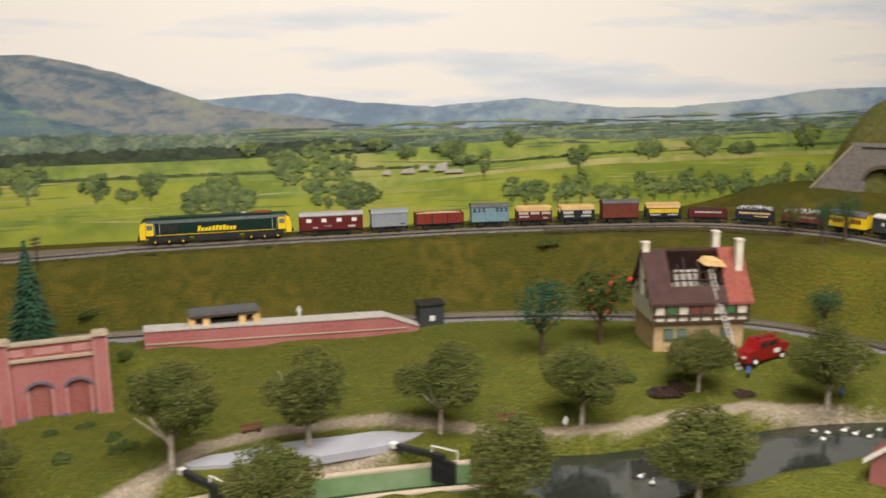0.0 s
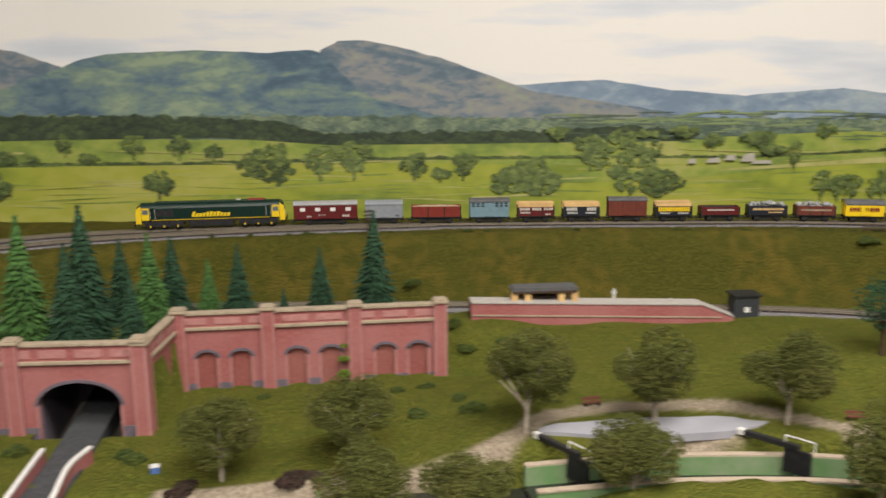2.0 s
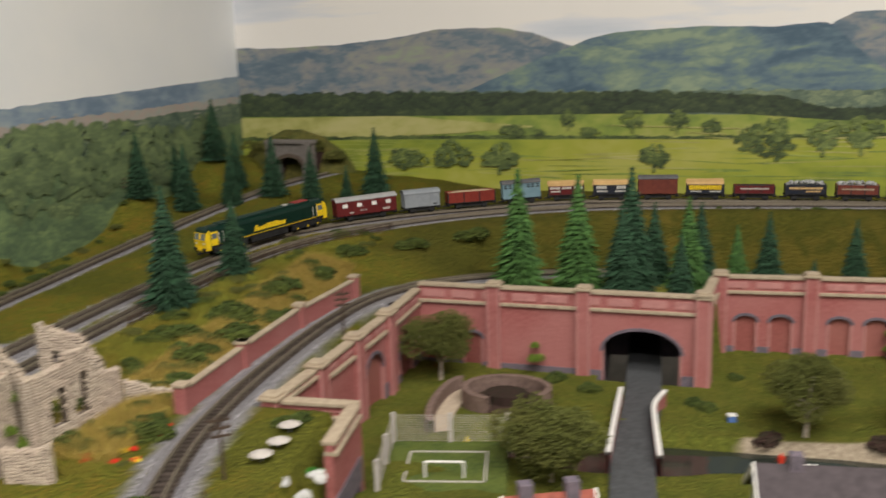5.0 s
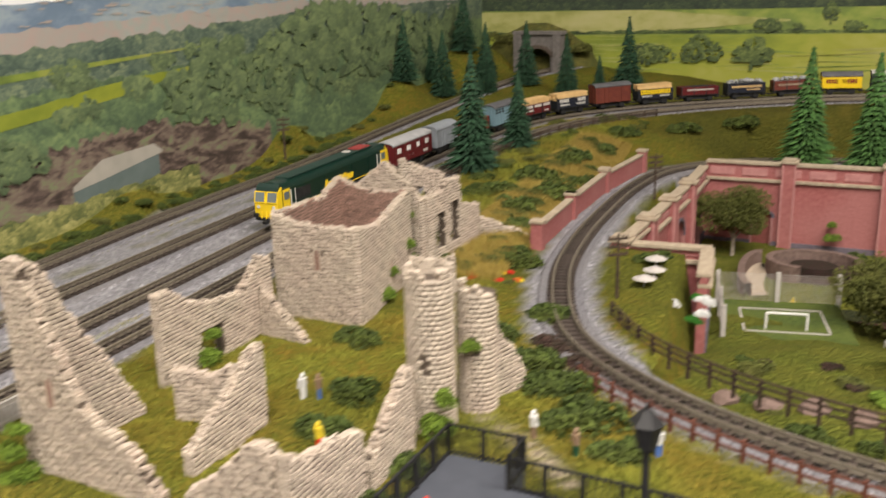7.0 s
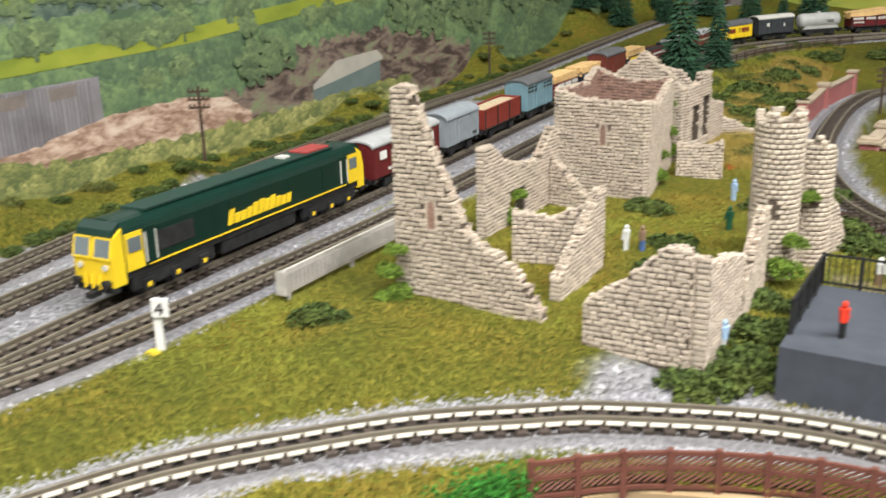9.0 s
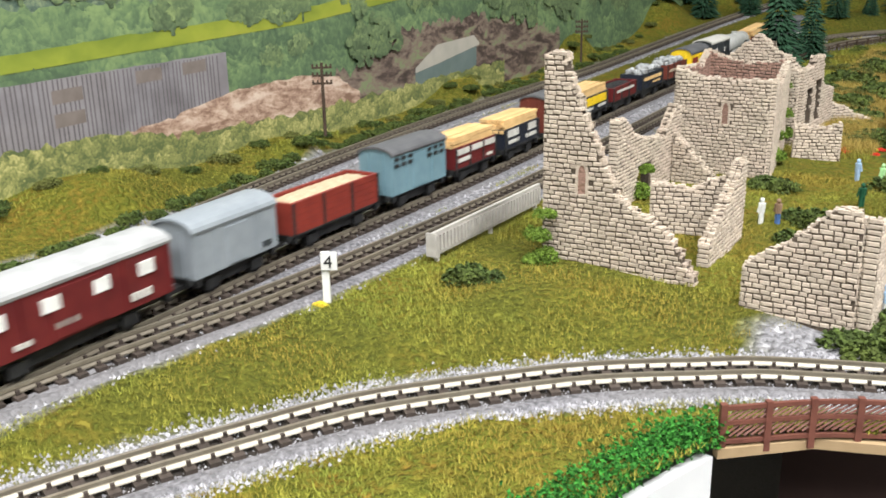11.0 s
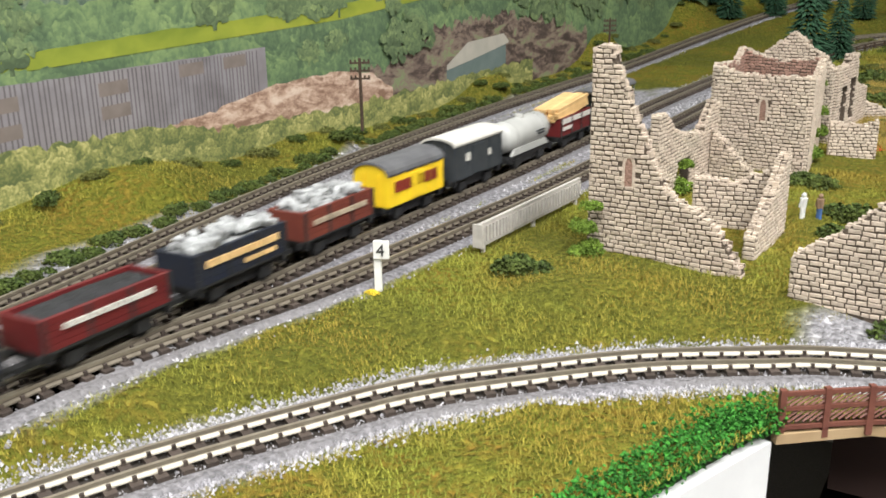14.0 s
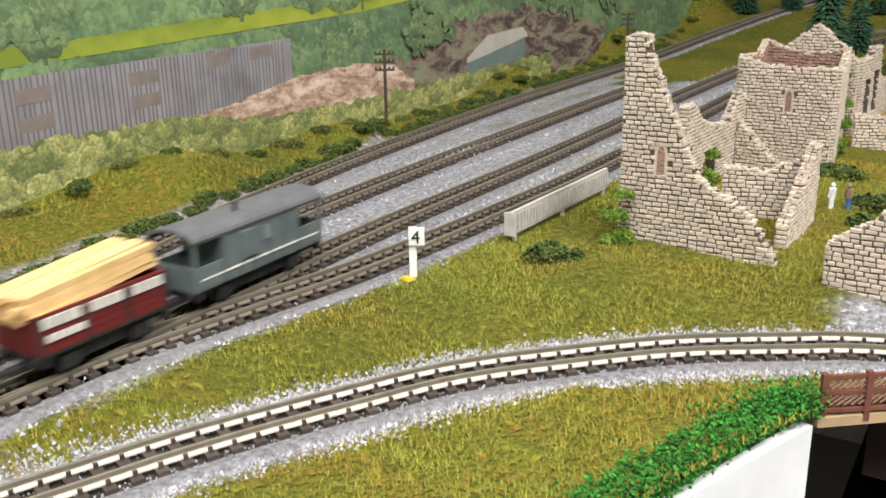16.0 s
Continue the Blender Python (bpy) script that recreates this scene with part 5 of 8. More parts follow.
def tank_wagon(L):
    v = thing("tank_wagon", 0, 0, 0, 0, "weathered grey-white tank wagon on a black frame", "wagon", "goods train")
    chassis(v, L)
    bm = bmesh.new()
    r, n = 0.0088, 24
    prof = [(-L / 2 + 0.001, 0.0), (-L / 2 + 0.0014, r * 0.6), (-L / 2 + 0.003, r * 0.9), (-L / 2 + 0.005, r), (L / 2 - 0.005, r), (L / 2 - 0.003, r * 0.9), (L / 2 - 0.0014, r * 0.6), (L / 2 - 0.001, 0.0)]
    rings = [[bm.verts.new((x, q * math.cos(6.28319 * i / n), 0.0185 + q * math.sin(6.28319 * i / n))) for i in range(n)] for x, q in prof if q > 0]
    for a, b in zip(rings[:-1], rings[1:]):
        for i in range(n):
            bm.faces.new((a[i], a[(i + 1) % n], b[(i + 1) % n], b[i]))
    bm.faces.new(rings[0]); bm.faces.new(rings[-1])
    bmesh.ops.recalc_face_normals(bm, faces=bm.faces[:])
    part("barrel", bm, M["tank"], v, smooth=True)
    part("manhole", T(((0, 0, 0.027), (0, 0, 0.029), 0.0028, 0.0026), n=14), M["tank"], v)
    for x in (-L * 0.3, L * 0.3):
        part("strap", T(((x - 0.0005, 0, 0.0185), (x + 0.0005, 0, 0.0185), r + 0.0003), n=24), M["tank"], v)
    for sy in (-1, 1):
        part("cradle", PR([(-L * 0.42, 0.009), (L * 0.42, 0.009), (L * 0.36, 0.0125), (-L * 0.36, 0.0125)], sy * 0.0072 - 0.0008, sy * 0.0072 + 0.0008), M["tank"], v)
        part("lettering", B((-L * 0.28, -L * 0.1, sy * (r + 0.0002) - 0.0004, sy * (r + 0.0002) + 0.0004, 0.0185, 0.0192), (-L * 0.28, -L * 0.14, sy * (r + 0.0002) - 0.0004, sy * (r + 0.0002) + 0.0004, 0.0168, 0.0174)), M["dgrey"], v)
    return v


def brake_van(L):
    W, H = 0.0185, 0.0255
    v = thing("brake_van", 0, 0, 0, 0, "grey goods brake van with open veranda ends", "wagon", "goods train")
    chassis(v, L)
    c = L * 0.3
    n = 10
    pts = [(-W / 2, 0.0084), (W / 2, 0.0084)] + [(W / 2 * math.cos(math.pi * i / n), H + 0.0026 * math.sin(math.pi * i / n)) for i in range(n + 1)]
    part("cabin", PR(pts, -c, c, "yz"), M["midgrey"], v)
    part("roof", arc_roof(L, W, H, 0.0036), M["roofgrey"], v)
    part("floor", B((-L / 2, L / 2, -W / 2, W / 2, 0.0082, 0.0092)), M["midgrey"], v)
    for sx in (-1, 1):
        for sy in (-1, 1):
            part("veranda_side", B((min(sx * c, sx * L / 2), max(sx * c, sx * L / 2), sy * W / 2 - 0.0005, sy * W / 2 + 0.0003, 0.0092, 0.0165)), M["midgrey"], v)
            part("post", B((sx * (L / 2 - 0.0008) - 0.0006, sx * (L / 2 - 0.0008) + 0.0006, sy * W / 2 - 0.0006, sy * W / 2 + 0.0002, 0.0165, H)), M["midgrey"], v)
        part("veranda_end", B((sx * (L / 2 - 0.0005) - 0.0004, sx * (L / 2 - 0.0005) + 0.0004, -W / 2 + 0.0006, W / 2 - 0.0006, 0.0092, 0.0165)), M["midgrey"], v)
    for sy in (-1, 1):
        y = sy * (W / 2 + 0.0002)
        part("handrail", B((-L * 0.46, L * 0.46, y - 0.0003, y + 0.0003, 0.0118, 0.0124)), M["roofwhite"], v, "pale handrail")
        part("window", B((-0.004, 0.0, y - 0.0004, y + 0.0004, 0.0175, 0.0225)), M["glass"], v)
        part("ducket", B((0.004, 0.011, y - 0.001, y + 0.001, 0.014, 0.0235), bevel=0.0003), M["midgrey"], v)
    part("framing", ribs(c * 2, W, 0.009, H - 0.0004, 5), M["midgrey"], v, kind="stuff")
    part("chimney", T(((0.006, 0.003, H + 0.002), (0.006, 0.003, H + 0.0065), 0.0008), n=8), M["black"], v)
    return v


def locomotive(L):
    W, H = 0.021, 0.0338
    v = thing("diesel_locomotive", 0, 0, 0, 0, "dark green diesel locomotive with yellow ends", "locomotive", "goods train")
    cab = 0.021
    n = 12

    def section(w, h, z0=0.0125):
        sh = h - 0.0062
        return [(-w / 2, z0), (w / 2, z0), (w / 2, sh)] + [(w / 2 * math.cos(math.pi * i / n) * (1.0 if i in (0, n) else 0.97), sh + (h - sh) * math.sin(math.pi * i / n) ** 0.75) for i in range(1, n)] + [(-w / 2, sh)]
    part("body", PR(section(W, H), -L / 2 + cab * 0.32, L / 2 - cab * 0.32, "yz"), M["loco"], v)
    part("roof", B((-L / 2 + cab * 1.1, L / 2 - cab * 1.1, -W * 0.3, W * 0.3, H - 0.0006, H + 0.0006), bevel=0.0004), M["locoroof"], v)
    part("roof_grille", B((-L * 0.36, -L * 0.25, -W * 0.27, W * 0.27, H + 0.0004, H + 0.0016), bevel=0.0003), M["signred"], v, "dull red roof grille")
    part("exhaust", B((-L * 0.2, -L * 0.17, -W * 0.16, W * 0.1, H + 0.0004, H + 0.0016)), M["roofwhite"], v, "pale exhaust cover")
    for sx in (-1, 1):
        # sloping cab nose, yellow
        x1, x0 = sx * L / 2, sx * (L / 2 - cab * 0.32)
        prof = [(x0, 0.0085), (x1, 0.0085), (x1, 0.0188), (sx * (L / 2 - 0.0028), H - 0.0055), (x0, H - 0.003)]
        cabm = part("cab_end", PR(prof, -W / 2 + 0.0004, W / 2 - 0.0004), M["yellow"], v, "yellow cab front")
        part("cab_roof", PR([(x0, H - 0.0045), (sx * (L / 2 - 0.0015), H - 0.0062), (sx * (L / 2 - 0.003), H - 0.003), (x0, H - 0.0006)], -W / 2 + 0.0012, W / 2 - 0.0012), M["loco"], v)
        for y in (-0.0053, 0.0053):
            mat_w = Matrix.Translation((sx * (L / 2 - 0.0011), y, 0.0238)) @ Euler((0, sx * radians(-15), 0)).to_matrix().to_4x4()
            bm = bmesh.new()
            box(bm, -0.0006, 0.0006, -0.004, 0.004, -0.0036, 0.0036, mat_w)
            part("windscreen", bm, M["glass"], v)
            bm = bmesh.new()
            for q in ((-0.0004, 0.0007, -0.0047, -0.004, -0.0043, 0.0043), (-0.0004, 0.0007, 0.004, 0.0047, -0.0043, 0.0043), (-0.0004, 0.0007, -0.004, 0.004, -0.0043, -0.0036), (-0.0004, 0.0007, -0.004, 0.004, 0.0036, 0.0043)):
                box(bm, *q, mat_w)
            part("windscreen_frame", bm, M["yellow"], v)
        for sy in (-1, 1):
            y = sy * W / 2
            xa, xb = sorted((sx * (L / 2 - cab * 0.34), sx * (L / 2 - cab * 0.78)))
            part("cab_side_panel", B((xa, xb, y - 0.0003, y + 0.0003, 0.013, 0.0282)), M["yellow"], v, "yellow cab side panel")
            part("cab_window", B((xa + 0.0012, xb - 0.0012, y - 0.0006, y + 0.0006, 0.0205, 0.0262)), M["glass"], v)
            xd = sx * (L / 2 - cab * 0.98)
            part("cab_door", B((xd - 0.0024, xd + 0.0024, y - 0.0004, y + 0.0004, 0.0135, 0.0285)), M["loco"], v)
            for e in (-0.0029, 0.0029):
                part("handrail", B((xd + e - 0.0002, xd + e + 0.0002, y - 0.0008, y + 0.0008, 0.0145, 0.0265)), M["roofwhite"], v, "pale handrail")
            part("headlight", T(((x1 - sx * 0.0004, sy * 0.0066, 0.0165), (x1 + sx * 0.0007, sy * 0.0066, 0.0165), 0.0013), n=12), M["roofwhite"], v)
            part("buffer", T(((x1, sy * 0.0078, 0.0105), (x1 + sx * 0.0028, sy * 0.0078, 0.0105), 0.0012, 0.0019), n=12), M["black"], v)
        part("bumper", B((sx * (L / 2 - 0.0015) - 0.0018, sx * (L / 2 - 0.0015) + 0.0018, -W / 2 + 0.0006, W / 2 - 0.0006, 0.006, 0.0088), bevel=0.0003), M["black"], v)
        part("draw_hook", B((x1 - 0.001, x1 + 0.0045, -0.0016, 0.0016, 0.0045, 0.0066)), M["black"], v)
        for y in (-0.004, 0.0, 0.004):
            part("brake_hose", T(((x1 + sx * 0.0007, y, 0.0135), (x1 + sx * 0.0016, y + 0.0004, 0.008), 0.0005), n=6), M["yellow"], v)
        # three-axle bogie
        bx = sx * L * 0.315
        bog = part("bogie", B(*[(bx - 0.024, bx + 0.024, sy * 0.0088 - 0.0012, sy * 0.0088 + 0.0012, 0.0042, 0.0095) for sy in (-1, 1)], *[(bx + q - 0.0028, bx + q + 0.0028, sy * 0.0092 - 0.0016, sy * 0.0092 + 0.0016, 0.0028, 0.0078) for q in (-0.0165, 0, 0.0165) for sy in (-1, 1)], bevel=0.0003), M["black"], v)
        for q in (-0.0165, 0, 0.0165):
            for sy in (-1, 1):
                w = part("wheel", wheel_bm(0.005), M["black"], v)
                w.matrix_basis = pose(K * (bx + q), K * sy * 0.0049, K * 0.005, 0, 0, 0 if sy < 0 else 180)
            part("axlebox_cover", B(*[(bx + q - 0.001, bx + q + 0.001, sy * 0.0109 - 0.0003, sy * 0.0109 + 0.0003, 0.0042, 0.006) for sy in (-1, 1)]), M["yellow"], v, "yellow axlebox cover")
    part("underframe", B((-L / 2 + 0.004, L / 2 - 0.004, -W / 2 + 0.0006, W / 2 - 0.0006, 0.0098, 0.0126)), M["black"], v)
    part("fuel_tank", B((-L * 0.15, L * 0.15, -W / 2 + 0.0012, W / 2 - 0.0012, 0.0035, 0.0098), bevel=0.0008), M["black"], v)
    for sy in (-1, 1):
        y = sy * (W / 2 + 0.0001)
        part("waist_stripe", B((-L / 2 + cab * 0.9, L / 2 - cab * 0.9, y - 0.0003, y + 0.0003, 0.0128, 0.0134)), M["yellow"], v, "thin yellow stripe")
        part("side_grille", B((L * 0.25, L * 0.37, y - 0.0003, y + 0.0003, 0.017, 0.0252)), M["black"], v, "black side grille")
        for q in (-0.28, -0.12, 0.12):
            part("panel_rib", B((q * L - 0.0003, q * L + 0.0003, y - 0.0003, y + 0.0003, 0.014, 0.027)), M["loco"], v)
        x = L * 0.13 if sy > 0 else -L * 0.13
        for hgt in (0.0078, 0.005, 0.005, 0.0056, 0.007, 0.0074, 0.0066, 0.0074, 0.0056, 0.005, 0.0052):
            wl, lean = (0.0034 if hgt > 0.0049 else 0.003), -sy * hgt * 0.22
            p0, p1, top = x, x - sy * wl, 0.016 + hgt * 0.85
            part("emblem_bar", PR([(p0, 0.016), (p1, 0.016), (p1 + lean, top), (p0 + lean, top)], y - 0.0004, y + 0.0004), M["yellow"], v, "slanted yellow bar")
            x -= sy * (wl + 0.0009)
    return v


TRAIN = [
    (locomotive(0.183), 0.183), (van(0.08, M["maroon"], M["roofsilver"], "maroon goods van with small windows and pale roof", windows=4), 0.08),
    (van(0.047, M["grey"], M["grey"], "light grey covered van with grey roof", H=0.026, roofrise=0.0045), 0.047),
    (open_wagon(0.064, M["red"], M["sand"], "red oxide open wagon heaped with sand", H=0.0225), 0.064),
    (van(0.05, M["blue"], M["roofgrey"], "pale blue cattle van with dark slots", H=0.0285, ventband=True), 0.05),
    (open_wagon(0.047, M["maroon"], "planks", "maroon open wagon carrying pale planks"), 0.047),
    (open_wagon(0.047, M["navy"], "planks", "black open wagon carrying stacked planks"), 0.047),
    (van(0.049, M["bauxite"], M["roofgrey"], "brown covered van with grey curved roof", H=0.0285), 0.049),
    (open_wagon(0.047, M["navy"], "planks", "black open wagon with yellow lettering and planks"), 0.047),
    (open_wagon(0.05, M["maroon"], M["coal"], "maroon open wagon heaped with coal", H=0.019), 0.05),
    (open_wagon(0.049, M["navy"], "stone", "dark blue open wagon loaded with broken stone"), 0.049),
    (open_wagon(0.049, M["bauxite"], "stone", "red-brown open wagon loaded with rubble"), 0.049),
    (van(0.047, M["yellow"], M["roofgrey"], "bright yellow covered van with grey roof", H=0.0235, roofrise=0.0052), 0.047),
    (van(0.05, M["dgrey"], M["roofwhite"], "dark grey covered van with white roof", H=0.0265), 0.05),
    (tank_wagon(0.056), 0.056), (open_wagon(0.047, M["maroon"], "planks", "maroon open wagon with overhanging planks"), 0.047), (brake_van(0.068), 0.068),
]
GAP = 0.0115
white_bars, cream = M["roofwhite"], M["plank"]
marks(TRAIN[1][0], 0.08, 0.0185, [(0.12, 0.24, 0.011, 0.0135), (0.5, 0.62, 0.0125, 0.0145), (0.72, 0.8, 0.011, 0.0125)], white_bars)
marks(TRAIN[2][0], 0.047, 0.0185, [(0.08, 0.2, 0.0105, 0.0125)], M["dgrey"])
marks(TRAIN[5][0], 0.047, 0.018, [(0.04, 0.3, 0.0165, 0.0195), (0.36, 0.62, 0.0165, 0.0195), (0.68, 0.96, 0.0165, 0.0195), (0.66, 0.94, 0.0125, 0.0145), (0.1, 0.26, 0.0105, 0.012)], white_bars)
marks(TRAIN[6][0], 0.047, 0.018, [(0.1, 0.36, 0.0155, 0.0195), (0.62, 0.92, 0.0155, 0.0195), (0.1, 0.4, 0.0115, 0.0135), (0.6, 0.9, 0.0115, 0.0135)], white_bars)
marks(TRAIN[8][0], 0.047, 0.018, [(0.08, 0.94, 0.014, 0.0195)], M["yellow"], "row of yellow bars")
marks(TRAIN[8][0], 0.047, 0.018, [(0.1, 0.4, 0.0108, 0.0125), (0.6, 0.9, 0.0108, 0.0125)], white_bars)
marks(TRAIN[9][0], 0.05, 0.018, [(0.15, 0.85, 0.0145, 0.0162)], white_bars)
marks(TRAIN[10][0], 0.049, 0.018, [(0.1, 0.9, 0.015, 0.0175), (0.14, 0.5, 0.0115, 0.013)], cream, "row of ochre bars")
marks(TRAIN[11][0], 0.049, 0.018, [(0.12, 0.88, 0.0145, 0.0165)], M["coping"])
marks(TRAIN[12][0], 0.047, 0.0185, [(0.12, 0.5, 0.0145, 0.0195), (0.58, 0.9, 0.0145, 0.0195)], M["red"], "row of red bars")
marks(TRAIN[13][0], 0.05, 0.0185, [(0.24, 0.3, 0.016, 0.0195), (0.68, 0.78, 0.017, 0.021)], white_bars)
marks(TRAIN[15][0], 0.047, 0.018, [(0.04, 0.3, 0.0165, 0.0195), (0.36, 0.62, 0.0165, 0.0195), (0.68, 0.96, 0.0165, 0.0195), (0.66, 0.94, 0.0125, 0.0145)], white_bars)

# ---- red brick retaining walls ----
def arch_pts(x0, x1, z0, spring, rise, n=10):
    c, r = (x0 + x1) / 2, (x1 - x0) / 2
    return [(x0, z0)] + [(c - r * math.cos(math.pi * i / n), spring + rise * math.sin(math.pi * i / n)) for i in range(n + 1)] + [(x1, z0)]


def wall_panel(bm, x0, x1, z0, z1, y0, y1, openings):
    """A wall slab from x0 to x1 with arched openings cut right through."""
    xs = x0
    for a, b, spring, rise in openings:
        if a > xs:
            box(bm, xs, a, y0, y1, z0, z1)
        n = 10
        top = arch_pts(a, b, z0, spring, rise, n)[1:-1]
        for (ax, az), (bx, bz) in zip(top[:-1], top[1:]):
            prism(bm, [(ax, az), (bx, bz), (bx, z1), (ax, z1)], y0, y1)
        xs = b
    if xs < x1:
        box(bm, xs, x1, y0, y1, z0, z1)
    return bm


def brick_wall(x0, y0, x1, y1, z0, z1, piers, arches, label, deep=False, z0b=None):
    """Retaining wall from (x0, y0) to (x1, y1), its face on the right of that way."""
    L = math.hypot(x1 - x0, y1 - y0)
    w = thing("brick_wall", x0, y0, z0, math.degrees(math.atan2(y1 - y0, x1 - x0)), label, "wall", "red brick retaining walls", "structure")
    H = z1 - z0
    ph = H * 0.77
    part("wall_face", wall_panel(bmesh.new(), 0, L, -0.012, ph, 0, 0.006, arches), M["brick"], w)
    for a, b, spring, rise in arches:
        pts = arch_pts(a, b, 0, spring, rise)
        if b - a < 0.06:
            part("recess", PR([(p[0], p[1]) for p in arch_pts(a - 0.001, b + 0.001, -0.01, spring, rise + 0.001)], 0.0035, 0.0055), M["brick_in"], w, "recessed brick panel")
        ring = arch_pts(a - 0.0028, b + 0.0028, 0, spring, rise + 0.0028)[1:-1]
        inn = arch_pts(a, b, 0, spring, rise)[1:-1]
        part("arch_ring", PR(ring + inn[::-1], -0.0012, 0.002), M["slateblue"], w, "blue brick arch ring")
        for q in (a, b):
            part("jamb", B((q - 0.0012, q + 0.0012, -0.001, 0.002, -0.01, spring)), M["pink"], w, "pale pink jamb")
    part("plinth", B(*[(s0, s1, -0.0012, 0.0, -0.012, 0.006) for s0, s1 in zip([0] + [a[1] for a in arches], [a[0] for a in arches] + [L])]), M["slateblue"], w, "blue brick plinth")
    part("string_course", B((0, L, -0.003, 0.006, ph, ph + 0.003), bevel=0.0005), M["coping"], w, "tan string course")
    part("parapet", B((0, L, 0.0, 0.005, ph + 0.003, H - 0.003)), M["brick"], w)
    n = max(2, int(L / 0.03))
    for i in range(n):
        a, b = L * (i + 0.12) / n, L * (i + 0.88) / n
        part("parapet_panel", B((a, b, -0.0009, 0.0004, ph + 0.0055, H - 0.0065), bevel=0.0003), M["pink"], w, "pale framed parapet panel")
    part("coping", B((0, L, -0.0022, 0.0072, H - 0.003, H), bevel=0.0006), M["coping"], w, "tan coping stones")
    for p in piers:
        pr = part("pier", B((p - 0.006, p + 0.006, -0.0055, 0.007, -0.012, H + 0.0005)), M["brick"], w)
        part("quoin", B((p - 0.0066, p - 0.0048, -0.006, -0.004, -0.012, H), (p + 0.0048, p + 0.0066, -0.006, -0.004, -0.012, H)), M["pink"], pr, "pale quoin strip")
        part("cap", B((p - 0.008, p + 0.008, -0.0075, 0.009, H + 0.0005, H + 0.003), (p - 0.0062, p + 0.0062, -0.0057, 0.0072, H + 0.003, H + 0.0048), bevel=0.0006), M["coping"], pr, "tan pier cap")
    return w


def pairs(L, n, z):
    out = []
    for i in range(n):
        a = L * i / n
        w = L / n
        out += [(a + w * 0.2, a + w * 0.44, 0.032, 0.0065), (a + w * 0.58, a + w * 0.82, 0.032, 0.0065)]
    return out


brick_wall(-0.265, 0.911, 0.003, 0.908, 0.158, 0.238, [0.003, 0.09, 0.177, 0.264], pairs(0.268, 3, 0), "long red brick retaining wall with blind arches and piers")
brick_wall(-0.281, 0.818, -0.265, 0.911, 0.155, 0.237, [0.001], [], "short red brick return wall")
BW = brick_wall(-0.561, 0.842, -0.281, 0.818, 0.155, 0.24, [0.079, 0.168, 0.279], [(0.046, 0.066, 0.03, 0.006), (0.186, 0.26, 0.026, 0.022)], "red brick wall with a wide road arch", True)
brick_wall(-0.566, 0.745, -0.561, 0.842, 0.16, 0.234, [0.0], [(0.03, 0.07, 0.02, 0.016)], "red brick wing wall with coping")
brick_wall(-0.579, 0.6, -0.566, 0.745, 0.165, 0.234, [0.0, 0.072], [(0.09, 0.13, 0.024, 0.018)], "red brick wing wall beside the branch line")
brick_wall(-0.586, 0.53, -0.579, 0.6, 0.2, 0.234, [0.0], [], "low red brick wall beside the branch line")
brick_wall(-0.586, 0.53, -0.525, 0.53, 0.18, 0.234, [], [], "red brick wall end with coping")
brick_wall(-0.521, 0.468, -0.525, 0.53, 0.19, 0.234, [], [], "red brick end wall with coping")
for a, b, z in (((-0.642, 0.505), (-0.641, 0.6), 0.232), ((-0.641, 0.6), (-0.637, 0.71), 0.232), ((-0.637, 0.71), (-0.622, 0.82), 0.231)):
    L = math.hypot(b[0] - a[0], b[1] - a[1])
    w = thing("lineside_wall", a[0], a[1], z, math.degrees(math.atan2(b[1] - a[1], b[0] - a[0])), "low red brick lineside wall with capped piers", "wall", "lineside walls", "structure")
    part("wall_face", B((0.004, L - 0.004, -0.002, 0.002, -0.01, 0.0145)), M["brick"], w)
    part("coping", B((0.004, L - 0.004, -0.003, 0.003, 0.0145, 0.0165), bevel=0.0004), M["coping"], w, "tan coping")
    for p in (0.0, L):
        part("pier", B((p - 0.004, p + 0.004, -0.0042, 0.0042, -0.01, 0.018)), M["brick"], w)
        part("cap", B((p - 0.005, p + 0.005, -0.0052, 0.0052, 0.018, 0.0205), bevel=0.0006), M["coping"], w)
# road and its tunnel
road = thing("road", 0, 0, 0, 0, "dark grey model road running under the arch", "road", kind="structure")
rl = spline([(-0.34, 0.3, 0.17), (-0.338, 0.45, 0.163), (-0.34, 0.56, 0.159), (-0.342, 0.65, 0.158), (-0.337, 0.75, 0.157), (-0.336, 0.83, 0.157), (-0.336, 0.97, 0.157)])
sweep("carriageway", rl, [(-0.0165, -0.02), (-0.0165, 0.0), (0.0165, 0.0), (0.0165, -0.02)], M["asphalt"], road)
part("tunnel_lining", B((-0.376, -0.374, 0.834, 0.97, 0.13, 0.21), (-0.298, -0.296, 0.827, 0.97, 0.13, 0.21), (-0.376, -0.296, 0.966, 0.97, 0.13, 0.21), (-0.376, -0.296, 0.836, 0.97, 0.206, 0.21)), M["slateblue"], road, "dark tunnel lining")
part("tunnel_turf", B((-0.38, -0.292, 0.836, 0.972, 0.2101, 0.2122)), M["grass"], road, "turf above the tunnel")
